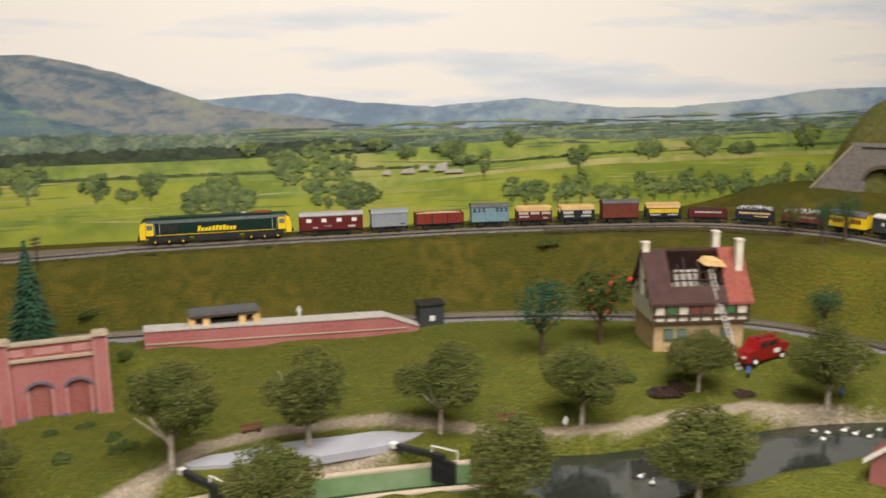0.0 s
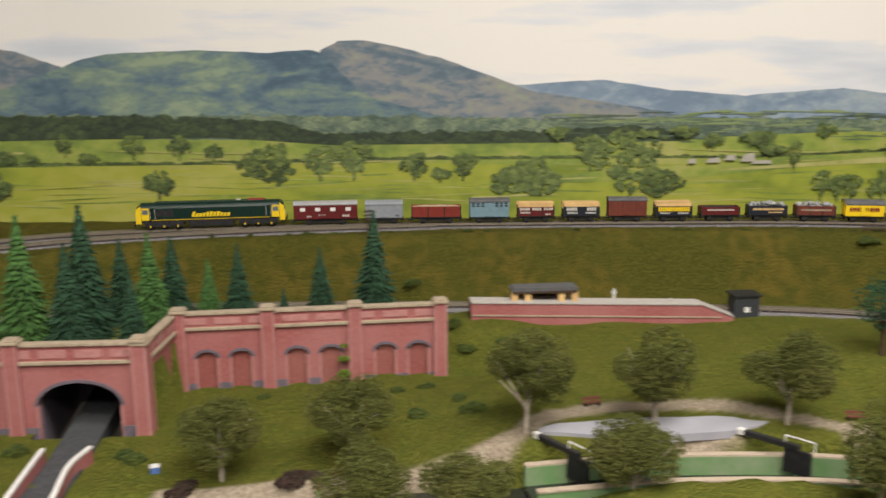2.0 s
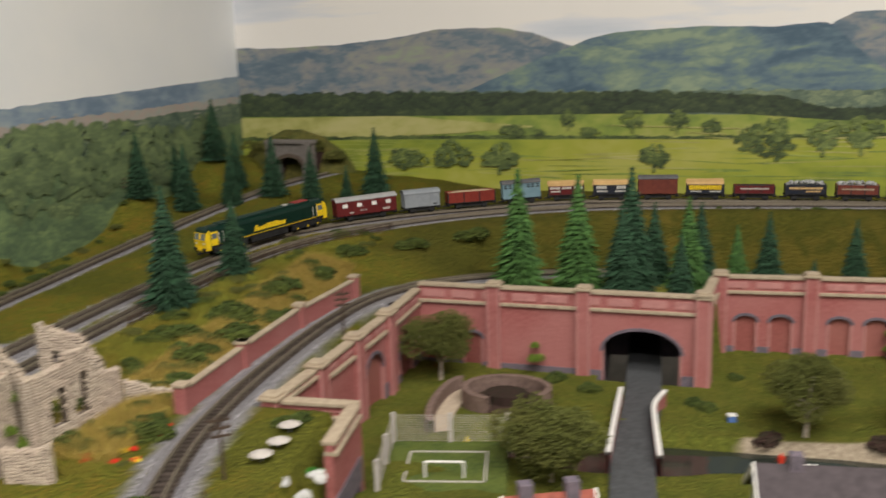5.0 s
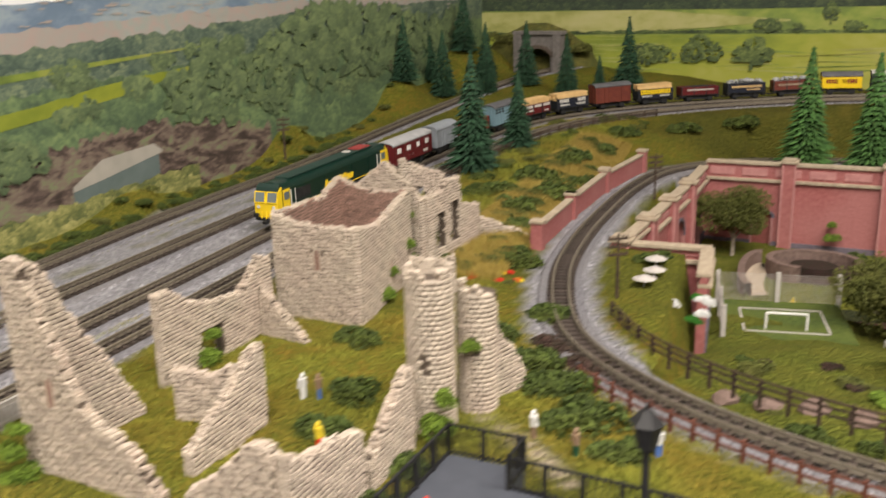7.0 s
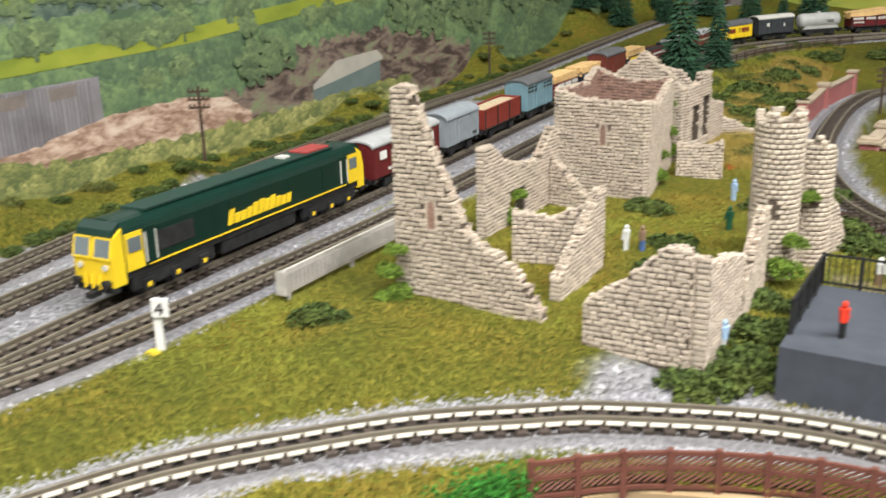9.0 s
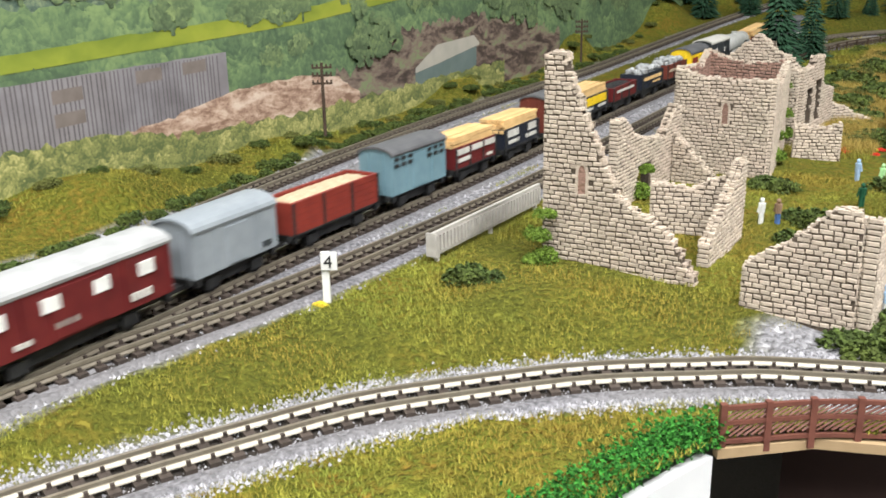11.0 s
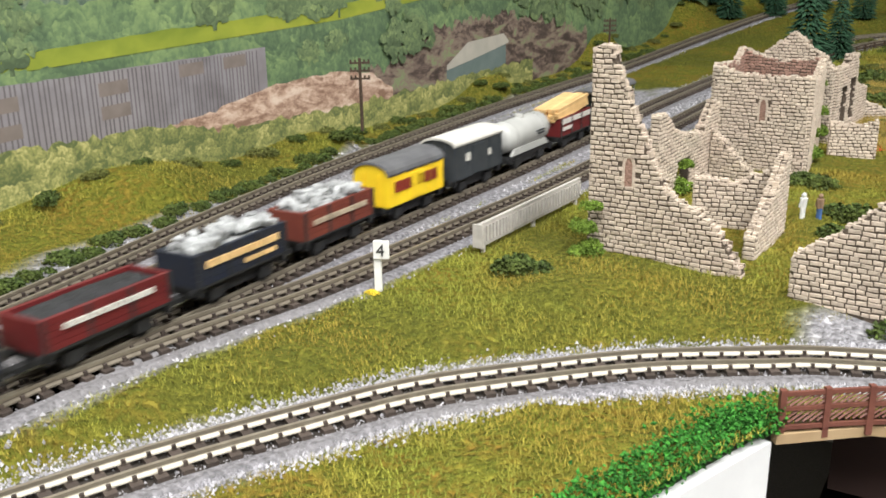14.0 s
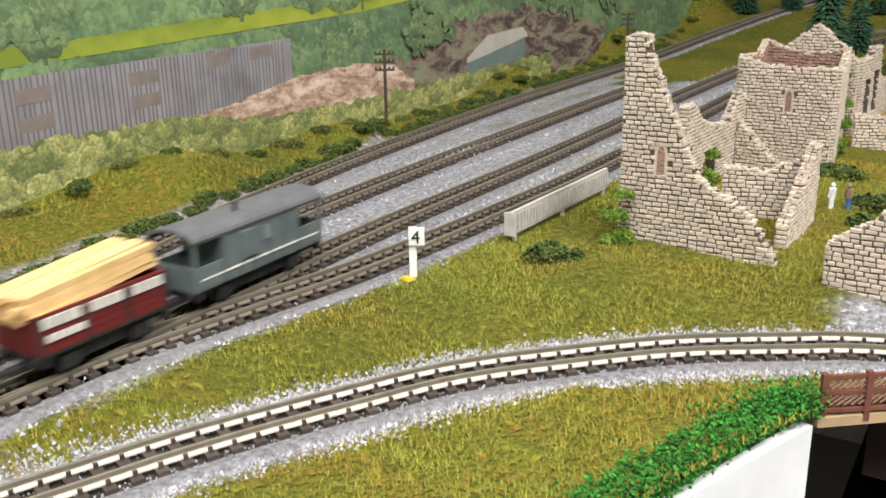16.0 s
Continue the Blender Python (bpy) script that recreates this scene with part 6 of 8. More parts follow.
for s in (-1, 1):
    par = thing("bridge_parapet", 0, 0, 0, 0, "white topped brick parapet beside the road", "parapet", "road parapets")
    seg = spline([(-0.322, 0.6215, 0.157), (-0.325, 0.68, 0.157), (-0.326, 0.727, 0.157), (-0.3165, 0.762, 0.157)] if s > 0 else [(-0.36, 0.6215, 0.157), (-0.358, 0.69, 0.157), (-0.3555, 0.762, 0.157)])
    sweep("wall_face", seg, [(-0.0014, -0.01), (-0.0014, 0.01), (0.0014, 0.01), (0.0014, -0.01)], M["brick"], par)
    sweep("coping", seg, [(-0.0019, 0.01), (-0.0019, 0.0122), (0.0019, 0.0122), (0.0019, 0.01)], M["white_paint"], par, "white coping")

# ---- castle ruin ----
COURSE = 0.00195
STONE_MESHES = []
rs = random.Random(5)
for i in range(12):
    # a pillow-faced block whose back lies in the wall; its face looks along -y
    L, Hh = 0.0024 + 0.00019 * i, COURSE - 0.00042
    vs = []
    for y, q in ((0.0008, 1.0), (-0.00018, 0.96), (-0.00042, 0.7)):
        vs += [(sx * L / 2 * (1 - (1 - q) * 0.55) + rs.uniform(-0.00016, 0.00016), y, sz * Hh / 2 * q + rs.uniform(-0.00012, 0.00012)) for sx, sz in ((-1, -1), (1, -1), (1, 1), (-1, 1))]
    fs = [(8, 9, 10, 11)] + [(k * 4 + a, k * 4 + (a + 1) % 4, k * 4 + 4 + (a + 1) % 4, k * 4 + 4 + a) for k in (0, 1) for a in range(4)]
    STONE_MESHES.append((L, vs, fs))


def stone_wall(p0, p1, profile, label, thick=0.0044, z0=0.233, holes=(), single=0, seed=0, slit=None, inner=False):
    """Coursed rubble wall between two plan points with a broken top (fraction, height); holes (u0, u1, z0, z1)."""
    rnd = random.Random(int(p0[0] * 9999 + p1[1] * 7777) + seed)
    L = math.hypot(p1[0] - p0[0], p1[1] - p0[1])
    w = thing("castle_wall", p0[0], p0[1], z0, math.degrees(math.atan2(p1[1] - p0[1], p1[0] - p0[0])), label, "ruin wall", "castle ruin walls")
    smooth = lambda u: float(np.interp(u / L, [a for a, b in profile], [b for a, b in profile]))
    ragged = [rnd.uniform(-0.0012, 0.0007) for i in range(int(L / 0.0016) + 3)]
    top = lambda u: smooth(u) + ragged[int(min(max(u, 0), L) / 0.0016)]
    core = bmesh.new()
    n = max(3, int(L / 0.0008))
    for i in range(n):
        a, b = L * i / n, L * (i + 1) / n
        spans, lo = [], -0.006
        for u0, u1, h0, h1 in holes:
            if a < u1 and b > u0:
                spans.append((lo, h0))
                lo = h1
        spans.append((lo, max(lo + 0.0005, min(top(a), top(b)) - 0.0006)))
        for s0, s1 in spans:
            if s1 > s0:
                box(core, a, b, -thick / 2, thick / 2, s0, s1)
    part("wall_core", core, M["stone_core"], w, "dark mortar joints")
    if slit:
        u, h = slit
        # The recess is not cut; its reddish shadow is a flat painted fill.
        part("window", PR(arch_pts(u - 0.0019, u + 0.0019, h, h + 0.008, 0.0042), -thick / 2 - 0.0001, thick / 2 + 0.0001), M["stone_in"], w, "narrow pointed window filled with a painted reddish shadow")
        rim = arch_pts(u - 0.0029, u + 0.0029, h - 0.0006, h + 0.008, 0.0056)
        part("window_jamb", PR(rim + arch_pts(u - 0.0017, u + 0.0017, h - 0.0006, h + 0.008, 0.004)[::-1], -thick / 2 - 0.0003, thick / 2 + 0.0003), M["stone"], w, "pale window surround")
    verts, faces, made = [], [], 0

    def block(mesh, at, stretch):
        k0 = len(verts)
        verts.extend(at(x * stretch, y, q) for x, y, q in mesh[1])
        faces.extend(tuple(i + k0 for i in f) for f in mesh[2])

    high = max(b for a, b in profile)
    for face in (-1, 1):
        z, course = -0.003, 0
        split, fsplit = len(verts), len(faces)
        while z < high:
            u = -rnd.uniform(0, 0.003)
            while u < L:
                mesh = STONE_MESHES[rnd.randrange(12)]
                Ls = mesh[0]
                a, b = max(u, 0.0), min(u + Ls, L)
                u += Ls + 0.00038
                if b - a < 0.0009:
                    continue
                c, zc = (a + b) / 2, z + COURSE / 2 + 0.0002 * math.sin(a * 420 + course * 1.3)
                if zc > top(c) - 0.0003 or any(u0 - Ls * 0.3 < c < u1 + Ls * 0.3 and h0 < zc < h1 for u0, u1, h0, h1 in holes):
                    continue
                if slit and abs(c - slit[0]) < 0.0018 + Ls * 0.35 and slit[1] < zc < slit[1] + 0.0118:
                    continue
                dy, tilt = rnd.uniform(-0.0001, 0.0001), rnd.uniform(-0.05, 0.05)
                if face < 0 and made < single and b - a > Ls * 0.99 and rnd.random() < 0.6:
                    key = "stone_%d" % STONE_MESHES.index(mesh)
                    me = bpy.data.meshes.get(key)
                    if me is None:
                        me = bpy.data.meshes.new(key)
                        me.from_pydata([(x * K, y * K, q * K) for x, y, q in mesh[1]], [], mesh[2])
                        me.materials.append(M["stone"])
                    o = new("stone", me)
                    o.parent = w
                    o.matrix_basis = pose(K * c, K * (dy - thick / 2), K * zc, 0, math.degrees(tilt), 0)
                    made += 1
                else:
                    block(mesh, lambda x, y, q: (c - face * x, face * (thick / 2 - y) + dy, zc + q + x * tilt), (b - a) / Ls)
            z += COURSE
            course += 1
        if face > 0 and inner:
            raw("inner_stonework", verts[split:], [tuple(i - split for i in f) for f in faces[fsplit:]], M["stone_in"], w, "reddish inner stone blocks", "stuff")
            del verts[split:], faces[fsplit:]
    # blocks on the two ends
    for end, u in ((-1, 0.0), (1, L)):
        z = -0.003
        while z + COURSE / 2 < top(u) - 0.0003:
            mesh = STONE_MESHES[rnd.randrange(12)]
            block(mesh, lambda x, y, q: (u + end * (-y), end * x, z + COURSE / 2 + q), thick * rnd.uniform(0.9, 1.05) / mesh[0])
            z += COURSE
    # broken stones along the top
    u = 0.0006
    while u < L:
        t0 = top(u)
        rise = (smooth(min(u + 0.001, L)) - smooth(max(u - 0.001, 0))) / 0.002
        rows = max(1, min(4, int(abs(rise) * 1.2)))
        for r in range(rows):
            for y in (-thick * 0.27, thick * 0.27):
                sx, sy, sz = rnd.uniform(0.0007, 0.0012), thick * rnd.uniform(0.2, 0.3), rnd.uniform(0.0006, 0.0011)
                k0 = len(verts)
                cz = t0 - 0.0008 + rnd.uniform(-0.0004, 0.0004) - r * 0.0015
                verts.extend((u + i * sx * rnd.uniform(0.65, 1.1) + r * 0.0003, y + j * sy * rnd.uniform(0.7, 1.1), cz + h * sz * rnd.uniform(0.7, 1.1)) for h in (-1, 1) for i, j in ((-1, -1), (1, -1), (1, 1), (-1, 1)))
                faces.extend(tuple(k0 + i for i in f) for f in ((3, 2, 1, 0), (4, 5, 6, 7), (0, 1, 5, 4), (1, 2, 6, 5), (2, 3, 7, 6), (3, 0, 4, 7)))
        u += rnd.uniform(0.0013, 0.0019)
    raw("stonework", verts, faces, M["stone"], w, "coursed cast stone blocks", "stuff")
    return w


SP = [(0, 0.086), (0.14, 0.087), (0.17, 0.078), (0.24, 0.066), (0.3, 0.058), (0.36, 0.05), (0.42, 0.041), (0.5, 0.031), (0.56, 0.027), (0.7, 0.024), (0.82, 0.019), (0.9, 0.011), (1.0, 0.002)]
stone_wall((-0.742, 0.137), (-0.676, 0.132), SP, "tall broken castle gable wall of tan rubble stone", single=280, slit=(0.0175, 0.03))
stone_wall((-0.7405, 0.141), (-0.733, 0.19), [(0, 0.085), (0.2, 0.078), (0.32, 0.062), (0.45, 0.05), (0.6, 0.04), (0.8, 0.022), (1, 0.004)], "stepped remnant of the castle gable's side wall")
stone_wall((-0.742, 0.216), (-0.737, 0.304), [(0, 0.047), (0.1, 0.046), (0.25, 0.036), (0.5, 0.03), (0.7, 0.029), (0.82, 0.036), (0.9, 0.044), (1, 0.04)], "broken curtain wall of tan rubble stone", holes=[(0.028, 0.042, -0.01, 0.018)])
stone_wall((-0.734, 0.292), (-0.704, 0.286), [(0, 0.03), (0.3, 0.02), (0.6, 0.012), (1, 0.002)], "low sloping stub of castle wall")
stone_wall((-0.714, 0.191), (-0.681, 0.197), [(0, 0.025), (0.5, 0.023), (1, 0.03)], "dark weathered cross wall of the ruin")
stone_wall((-0.6785, 0.15), (-0.677, 0.2), [(0, 0.011), (0.2, 0.016), (0.5, 0.024), (0.8, 0.033), (0.92, 0.038), (1, 0.037)], "sloping castle wall broken towards its end", single=120)
stone_wall((-0.656, 0.121), (-0.6175, 0.1175), [(0, 0.016), (0.2, 0.02), (0.4, 0.027), (0.6, 0.034), (0.75, 0.04), (0.88, 0.041), (1, 0.037)], "broken outer castle wall beside the gravel", single=200)
stone_wall((-0.6145, 0.116), (-0.611, 0.16), [(0, 0.038), (0.2, 0.033), (0.6, 0.031), (1, 0.026)], "return of the outer castle wall")
stone_wall((-0.611, 0.165), (-0.609, 0.2), [(0, 0.01), (0.4, 0.022), (0.8, 0.033), (1, 0.036)], "narrow castle wall fragment")
KEEP = [(-0.743, 0.324), (-0.69, 0.318), (-0.7, 0.41), (-0.752, 0.418)]
kw = [[(0, 0.06), (0.3, 0.056), (0.6, 0.055), (1, 0.056)], [(0, 0.056), (0.3, 0.05), (0.6, 0.053), (1, 0.058)], [(0, 0.058), (0.5, 0.054), (1, 0.062)], [(0, 0.062), (0.3, 0.055), (0.7, 0.058), (1, 0.06)]]
for i in range(4):
    a, b = KEEP[i], KEEP[(i + 1) % 4]
    stone_wall(a, b, kw[i], "wall of the square roofless castle keep", slit=(0.029, 0.03) if i == 0 else (0.05, 0.012) if i == 1 else None, seed=i, inner=True)
stone_wall((-0.748, 0.428), (-0.694, 0.42), [(0, 0.05), (0.5, 0.073), (0.62, 0.068), (1, 0.05)], "pointed gable end of the ruined hall", slit=(0.028, 0.032))
stone_wall((-0.694, 0.424), (-0.686, 0.5), [(0, 0.05), (0.3, 0.05), (0.35, 0.056), (0.6, 0.055), (0.62, 0.036), (1, 0.03)], "hall wall with tall pointed window openings", holes=[(0.012, 0.022, 0.012, 0.036), (0.032, 0.042, 0.012, 0.04)])
stone_wall((-0.745, 0.5), (-0.7, 0.505), [(0, 0.06), (0.3, 0.055), (0.7, 0.05), (1, 0.03)], "rear wall of the ruined hall", holes=[(0.01, 0.018, 0.02, 0.04)])
stone_wall((-0.688, 0.385), (-0.662, 0.392), [(0, 0.022), (0.7, 0.02), (1, 0.024)], "short freestanding castle wall")
stone_wall((-0.686, 0.505), (-0.655, 0.53), [(0, 0.02), (0.4, 0.012), (1, 0.002)], "collapsed stub of hall wall")


def round_tower(x, y, r, H, label, broken=0.0):
    w = thing("castle_tower", x, y, 0.233, 20, label, "tower", "castle towers")
    rnd = random.Random(int(x * 5000))
    bm = bmesh.new()
    n = 32
    out, inn = [], []
    part("core", T(((0, 0, -0.004), (0, 0, H - 0.008), r - 0.0005), n=28), M["stone_core"], w, "dark mortar joints")
    verts, faces = [], []
    z, c = -0.003, 0
    while z < H:
        m = max(8, int(2 * math.pi * r / 0.0031))
        for i in range(m):
            a0 = 2 * math.pi * (i + 0.5 * (c % 2)) / m + 0.03
            a1 = a0 + 2 * math.pi / m - 0.03
            lim = H - broken * (0.5 + 0.5 * math.sin(a0 * 1.0 + 1.0)) - (0.004 if (i // 2) % 2 and z > H - 0.0075 else 0)
            if z + 0.0019 > lim or (abs(a0 - 4.4) < 0.14 and 0.026 < z < 0.033):
                continue
            ro, ri = r + rnd.uniform(0.0, 0.0002), r - 0.003
            k0 = len(verts)
            wob = rnd.uniform(-0.00012, 0.00012)
            verts += [(q * math.cos(a), q * math.sin(a), h + wob) for h, qo, cut in ((z, ro - 0.0003, 0.0), (z + 0.0004, ro, 0.02), (z + 0.0013, ro, 0.02), (z + 0.0017, ro - 0.0003, 0.0)) for q, a in ((qo, a0 + cut), (qo, a1 - cut), (ri, a1), (ri, a0))]
            faces += [tuple(k0 + 4 * lv + jj for jj in f) for lv in range(3) for f in ((0, 1, 5, 4), (1, 2, 6, 5), (2, 3, 7, 6), (3, 0, 4, 7))] + [(k0 + 3, k0 + 2, k0 + 1, k0), (k0 + 12, k0 + 13, k0 + 14, k0 + 15)]
        z += 0.0021
        c += 1
    raw("stonework", verts, faces, M["stone"], w, "coursed cast stone blocks", "stuff")


round_tower(-0.608, 0.222, 0.0102, 0.072, "round castle tower with broken battlements")
round_tower(-0.596, 0.246, 0.0088, 0.06, "smaller round castle turret, broken at the top", 0.014)
stone_wall((-0.6, 0.238), (-0.585, 0.275), [(0, 0.04), (0.5, 0.034), (0.8, 0.02), (1, 0.006)], "low tower wall fragment")

# ---- growth ----
def foliage(parent, name, centres, size, material, seed, label=""):
    v, f = clumps(centres, size, random.Random(seed))
    return raw(name, v, f, material, parent, label)


def crown_points(rnd, r, h, n, lumps=24):
    """Points in an uneven crown of lumps."""
    pts = []
    cs = []
    for i in range(lumps):
        a, q = rnd.uniform(0, 6.283), math.sqrt(rnd.random())
        cs.append((0.68 * r * q * math.cos(a), 0.68 * r * q * math.sin(a), h * rnd.uniform(-0.62, 0.66) * math.sqrt(1.02 - q * q), r * rnd.uniform(0.3, 0.42)))
    for i in range(n):
        cx, cy, cz, cr = cs[rnd.randrange(lumps)]
        d = Vector((rnd.gauss(0, 1), rnd.gauss(0, 1), rnd.gauss(0, 1))).normalized() * cr * rnd.uniform(0.72, 1.08)
        pts.append((cx + d.x, cy + d.y, cz + d.z * 0.85))
    return pts


def leafy_tree(x, y, z, H, r, label, seed, leaf="leaf", bark="bark", group="garden trees", dots=None, n=10000):
    t = thing("tree", x, y, z - 0.002, seed * 57, label, "tree", group)
    rnd = random.Random(seed)
    bm = bmesh.new()
    th = H * 0.42
    tube(bm, (0, 0, 0), (rnd.uniform(-0.002, 0.002), rnd.uniform(-0.002, 0.002), th), H * 0.03, H * 0.02, 8)
    for i in range(7):
        a = i * 0.9 + rnd.uniform(-0.3, 0.3)
        q = rnd.uniform(0.35, 0.75) * r
        b = (q * math.cos(a), q * math.sin(a), th + H * rnd.uniform(0.1, 0.38))
        tube(bm, (0, 0, th * rnd.uniform(0.55, 0.95)), b, H * 0.014, H * 0.005, 6)
    part("trunk", bm, M[bark], t)
    hh = (H - th * 0.75) / 2
    foliage(t, "crown", [(px, py, pz + th * 0.72 + hh) for px, py, pz in crown_points(rnd, r, hh * 1.15, n)], r * (0.03 if n > 5000 else 0.043), M[leaf], seed)
    if dots:
        foliage(t, "blossom", [(px, py, pz + th * 0.72 + hh) for px, py, pz in crown_points(rnd, r * 1.03, hh * 1.2, 26)], r * 0.09, M[dots], seed + 1, "red blossom clusters")
    return t


OL, DK = "olive-green foam tree with a pale trunk on the lawn", "dark green model tree with ragged foliage"
for i, (x, y, H, r) in enumerate(((0.044, 0.712, 0.088, 0.037), (0.154, 0.706, 0.086, 0.036), (0.265, 0.69, 0.078, 0.035), (0.389, 0.665, 0.074, 0.035), (0.52, 0.676, 0.06, 0.032), (0.616, 0.612, 0.08, 0.034), (0.399, 0.512, 0.082, 0.037), (0.107, 0.625, 0.07, 0.037), (0.262, 0.555, 0.075, 0.034), (-0.206, 0.712, 0.072, 0.034), (-0.101, 0.718, 0.078, 0.034), (-0.094, 0.645, 0.066, 0.036), (-0.528, 0.79, 0.066, 0.036), (-0.4, 0.595, 0.06, 0.042), (-0.02, 0.63, 0.06, 0.034))):
    leafy_tree(x, y, gz(x, y), H * 1.03, r * 1.12, OL, 3 + i)
leafy_tree(0.415, 0.79, gz(0.415, 0.79), 0.088, 0.034, "bluish green ragged model tree on the lawn", 31, "leaf_dark", "trunk", n=1500)
leafy_tree(0.497, 0.815, gz(0.497, 0.815), 0.092, 0.04, "dark tree with red blossom beside the house", 32, "bush", "trunk", dots="f_red", n=1900)
leafy_tree(0.75, 0.76, gz(0.75, 0.76), 0.062, 0.022, "dark bluish tree beside the branch line", 33, "leaf_dark", "trunk", n=1300)
for i, (x, y, H) in enumerate(((0.83, 0.905, 0.055), (0.82, 0.845, 0.064), (0.862, 0.85, 0.068))):
    leafy_tree(x, y, gz(x, y), H, 0.02, "small dark green tree on the embankment", 40 + i, "leaf_dark" if i else "leaf", "trunk", "embankment trees", n=1000)


def conifer_tree(x, y, z, H, label, seed, kind="conifer", spread=0.2):
    t = thing("conifer", x, y, z - 0.002, seed * 41, label, "tree", "conifers")
    rnd = random.Random(seed)
    part("trunk", T(((0, 0, 0), (0, 0, H * 0.92), H * 0.022, H * 0.004), n=7), M["trunk"], t)
    verts, faces = [], []
    tiers = 27
    for k in range(tiers):
        u = k / (tiers - 1)
        zc = H * (0.06 + 0.92 * u)
        R = H * spread * (1 - u) ** 0.9 * rnd.uniform(0.88, 1.1) + H * 0.008
        n = max(5, int(30 * (1 - u * 0.75)))
        for i in range(n):
            a = 6.283 * (i + rnd.random() * 0.7) / n
            rr = R * rnd.uniform(0.75, 1.08)
            d, s = Vector((math.cos(a), math.sin(a), 0)), Vector((-math.sin(a), math.cos(a), 0))
            droop = H * rnd.uniform(0.025, 0.055)
            w = H * 0.02
            base = Vector((0, 0, zc))
            mid, tip = base + d * rr * 0.6 + Vector((0, 0, -droop * 0.3)), base + d * rr + Vector((0, 0, -droop + rnd.uniform(0, 0.3) * droop))
            j = len(verts)
            verts += [base, mid + s * w, tip, mid - s * w, mid + Vector((0, 0, w * 0.8))]
            faces += [(j, j + 1, j + 4), (j + 1, j + 2, j + 4), (j + 2, j + 3, j + 4), (j + 3, j, j + 4), (j, j + 3, j + 2, j + 1)]
    raw("needles", verts, faces, M[kind], t)
    return t


CD, CL = "dark green conifer with drooping needle tiers", "bright green conifer with pale needle tips"
for i, (x, y, H, kind) in enumerate(((-0.469, 0.916, 0.118, 1), (-0.406, 0.915, 0.12, 1), (-0.352, 0.93, 0.125, 0), (-0.36, 0.895, 0.098, 0), (-0.328, 0.985, 0.085, 0), (-0.293, 0.95, 0.095, 1), (-0.302, 0.89, 0.07, 0), (-0.278, 1.0, 0.085, 0), (-0.24, 0.99, 0.065, 1), (-0.208, 0.985, 0.075, 0), (-0.161, 0.985, 0.03, 0), (-0.121, 0.985, 0.075, 0), (-0.063, 0.975, 0.105, 0), (-0.766, 0.715, 0.118, 0), (-0.755, 0.83, 0.085, 0), (-0.875, 1.08, 0.075, 0), (-0.83, 1.115, 0.088, 0), (-0.77, 1.1, 0.082, 0), (-0.735, 1.14, 0.05, 0), (-0.7, 1.16, 0.1, 0), (-0.93, 1.06, 0.09, 0), (-0.96, 1.0, 0.085, 0), (-0.9, 1.15, 0.08, 0), (-0.94, 1.17, 0.09, 0), (-0.97, 1.1, 0.09, 0))):
    conifer_tree(x, y, gz(x, y), H * (1.12 if i < 13 else 1.0), CL if kind else CD, 70 + i, "conifer_light" if kind else "conifer", 0.25 if kind else 0.255)


def bush(x, y, r, seed, material="bush", label="dark green foam bush on the turf", squash=0.7, name="bush", group="bushes", z=None):
    b = thing(name, x, y, gz(x, y) if z is None else z, 0, label, "bush", group)
    rnd = random.Random(seed)
    pts = []
    for i in range(5):
        cx, cy, cr = rnd.uniform(-0.6, 0.6) * r, rnd.uniform(-0.6, 0.6) * r, r * rnd.uniform(0.45, 0.7)
        for j in range(150):
            d = Vector((rnd.gauss(0, 1), rnd.gauss(0, 1), abs(rnd.gauss(0, 1)))).normalized() * cr * rnd.uniform(0.75, 1.05)
            pts.append((cx + d.x, cy + d.y, d.z * squash))
    foliage(b, "foliage", pts, r * 0.11, M[material], seed)
    return b


k = 200
for x, y, r in ((-0.752, 0.095, 0.011), (-0.682, 0.3, 0.013), (-0.648, 0.2, 0.013), (-0.653, 0.235, 0.012), (-0.6, 0.125, 0.016), (-0.612, 0.108, 0.013), (-0.598, 0.15, 0.014), (-0.604, 0.18, 0.012), (-0.59, 0.3, 0.016), (-0.62, 0.33, 0.017), (-0.6, 0.37, 0.014), (-0.57, 0.27, 0.018), (-0.55, 0.245, 0.017), (-0.53, 0.225, 0.014), (-0.665, 0.55, 0.02), (-0.69, 0.6, 0.02), (-0.67, 0.65, 0.022), (-0.7, 0.7, 0.024), (-0.66, 0.72, 0.02), (-0.69, 0.78, 0.022), (-0.67, 0.85, 0.02), (-0.715, 0.64, 0.018), (-0.64, 0.47, 0.016), (-0.66, 0.92, 0.02), (-0.6, 0.97, 0.02), (-0.54, 1.03, 0.02), (0.54, 1.02, 0.014), (-0.01, 1.085, 0.012), (-0.25, 0.84, 0.008), (-0.18, 0.88, 0.007), (-0.05, 0.86, 0.007), (0.0, 0.81, 0.009), (-0.02, 0.87, 0.008), (0.03, 0.93, 0.012), (0.07, 0.92, 0.01), (0.02, 0.965, 0.012), (0.47, 0.72, 0.012), (-0.42, 0.81, 0.012), (-0.385, 0.79, 0.012), (-0.285, 0.76, 0.014), (0.01, 0.78, 0.012), (-0.04, 0.79, 0.012), (0.45, 0.75, 0.008), (-0.59, 0.66, 0.006), (-0.56, 0.5, 0.011)):
    bush(x, y, r, k)
    k += 1
row = offset(FAR, 0.021)
for i, q in enumerate(row[40:400:4]):
    bush(q[0] + 0.003 * math.sin(i * 2.3), q[1], 0.0062 + 0.003 * math.sin(i * 1.7) ** 2, 400 + i, "bush", "low dark hedge clump along the outer track", 0.8)
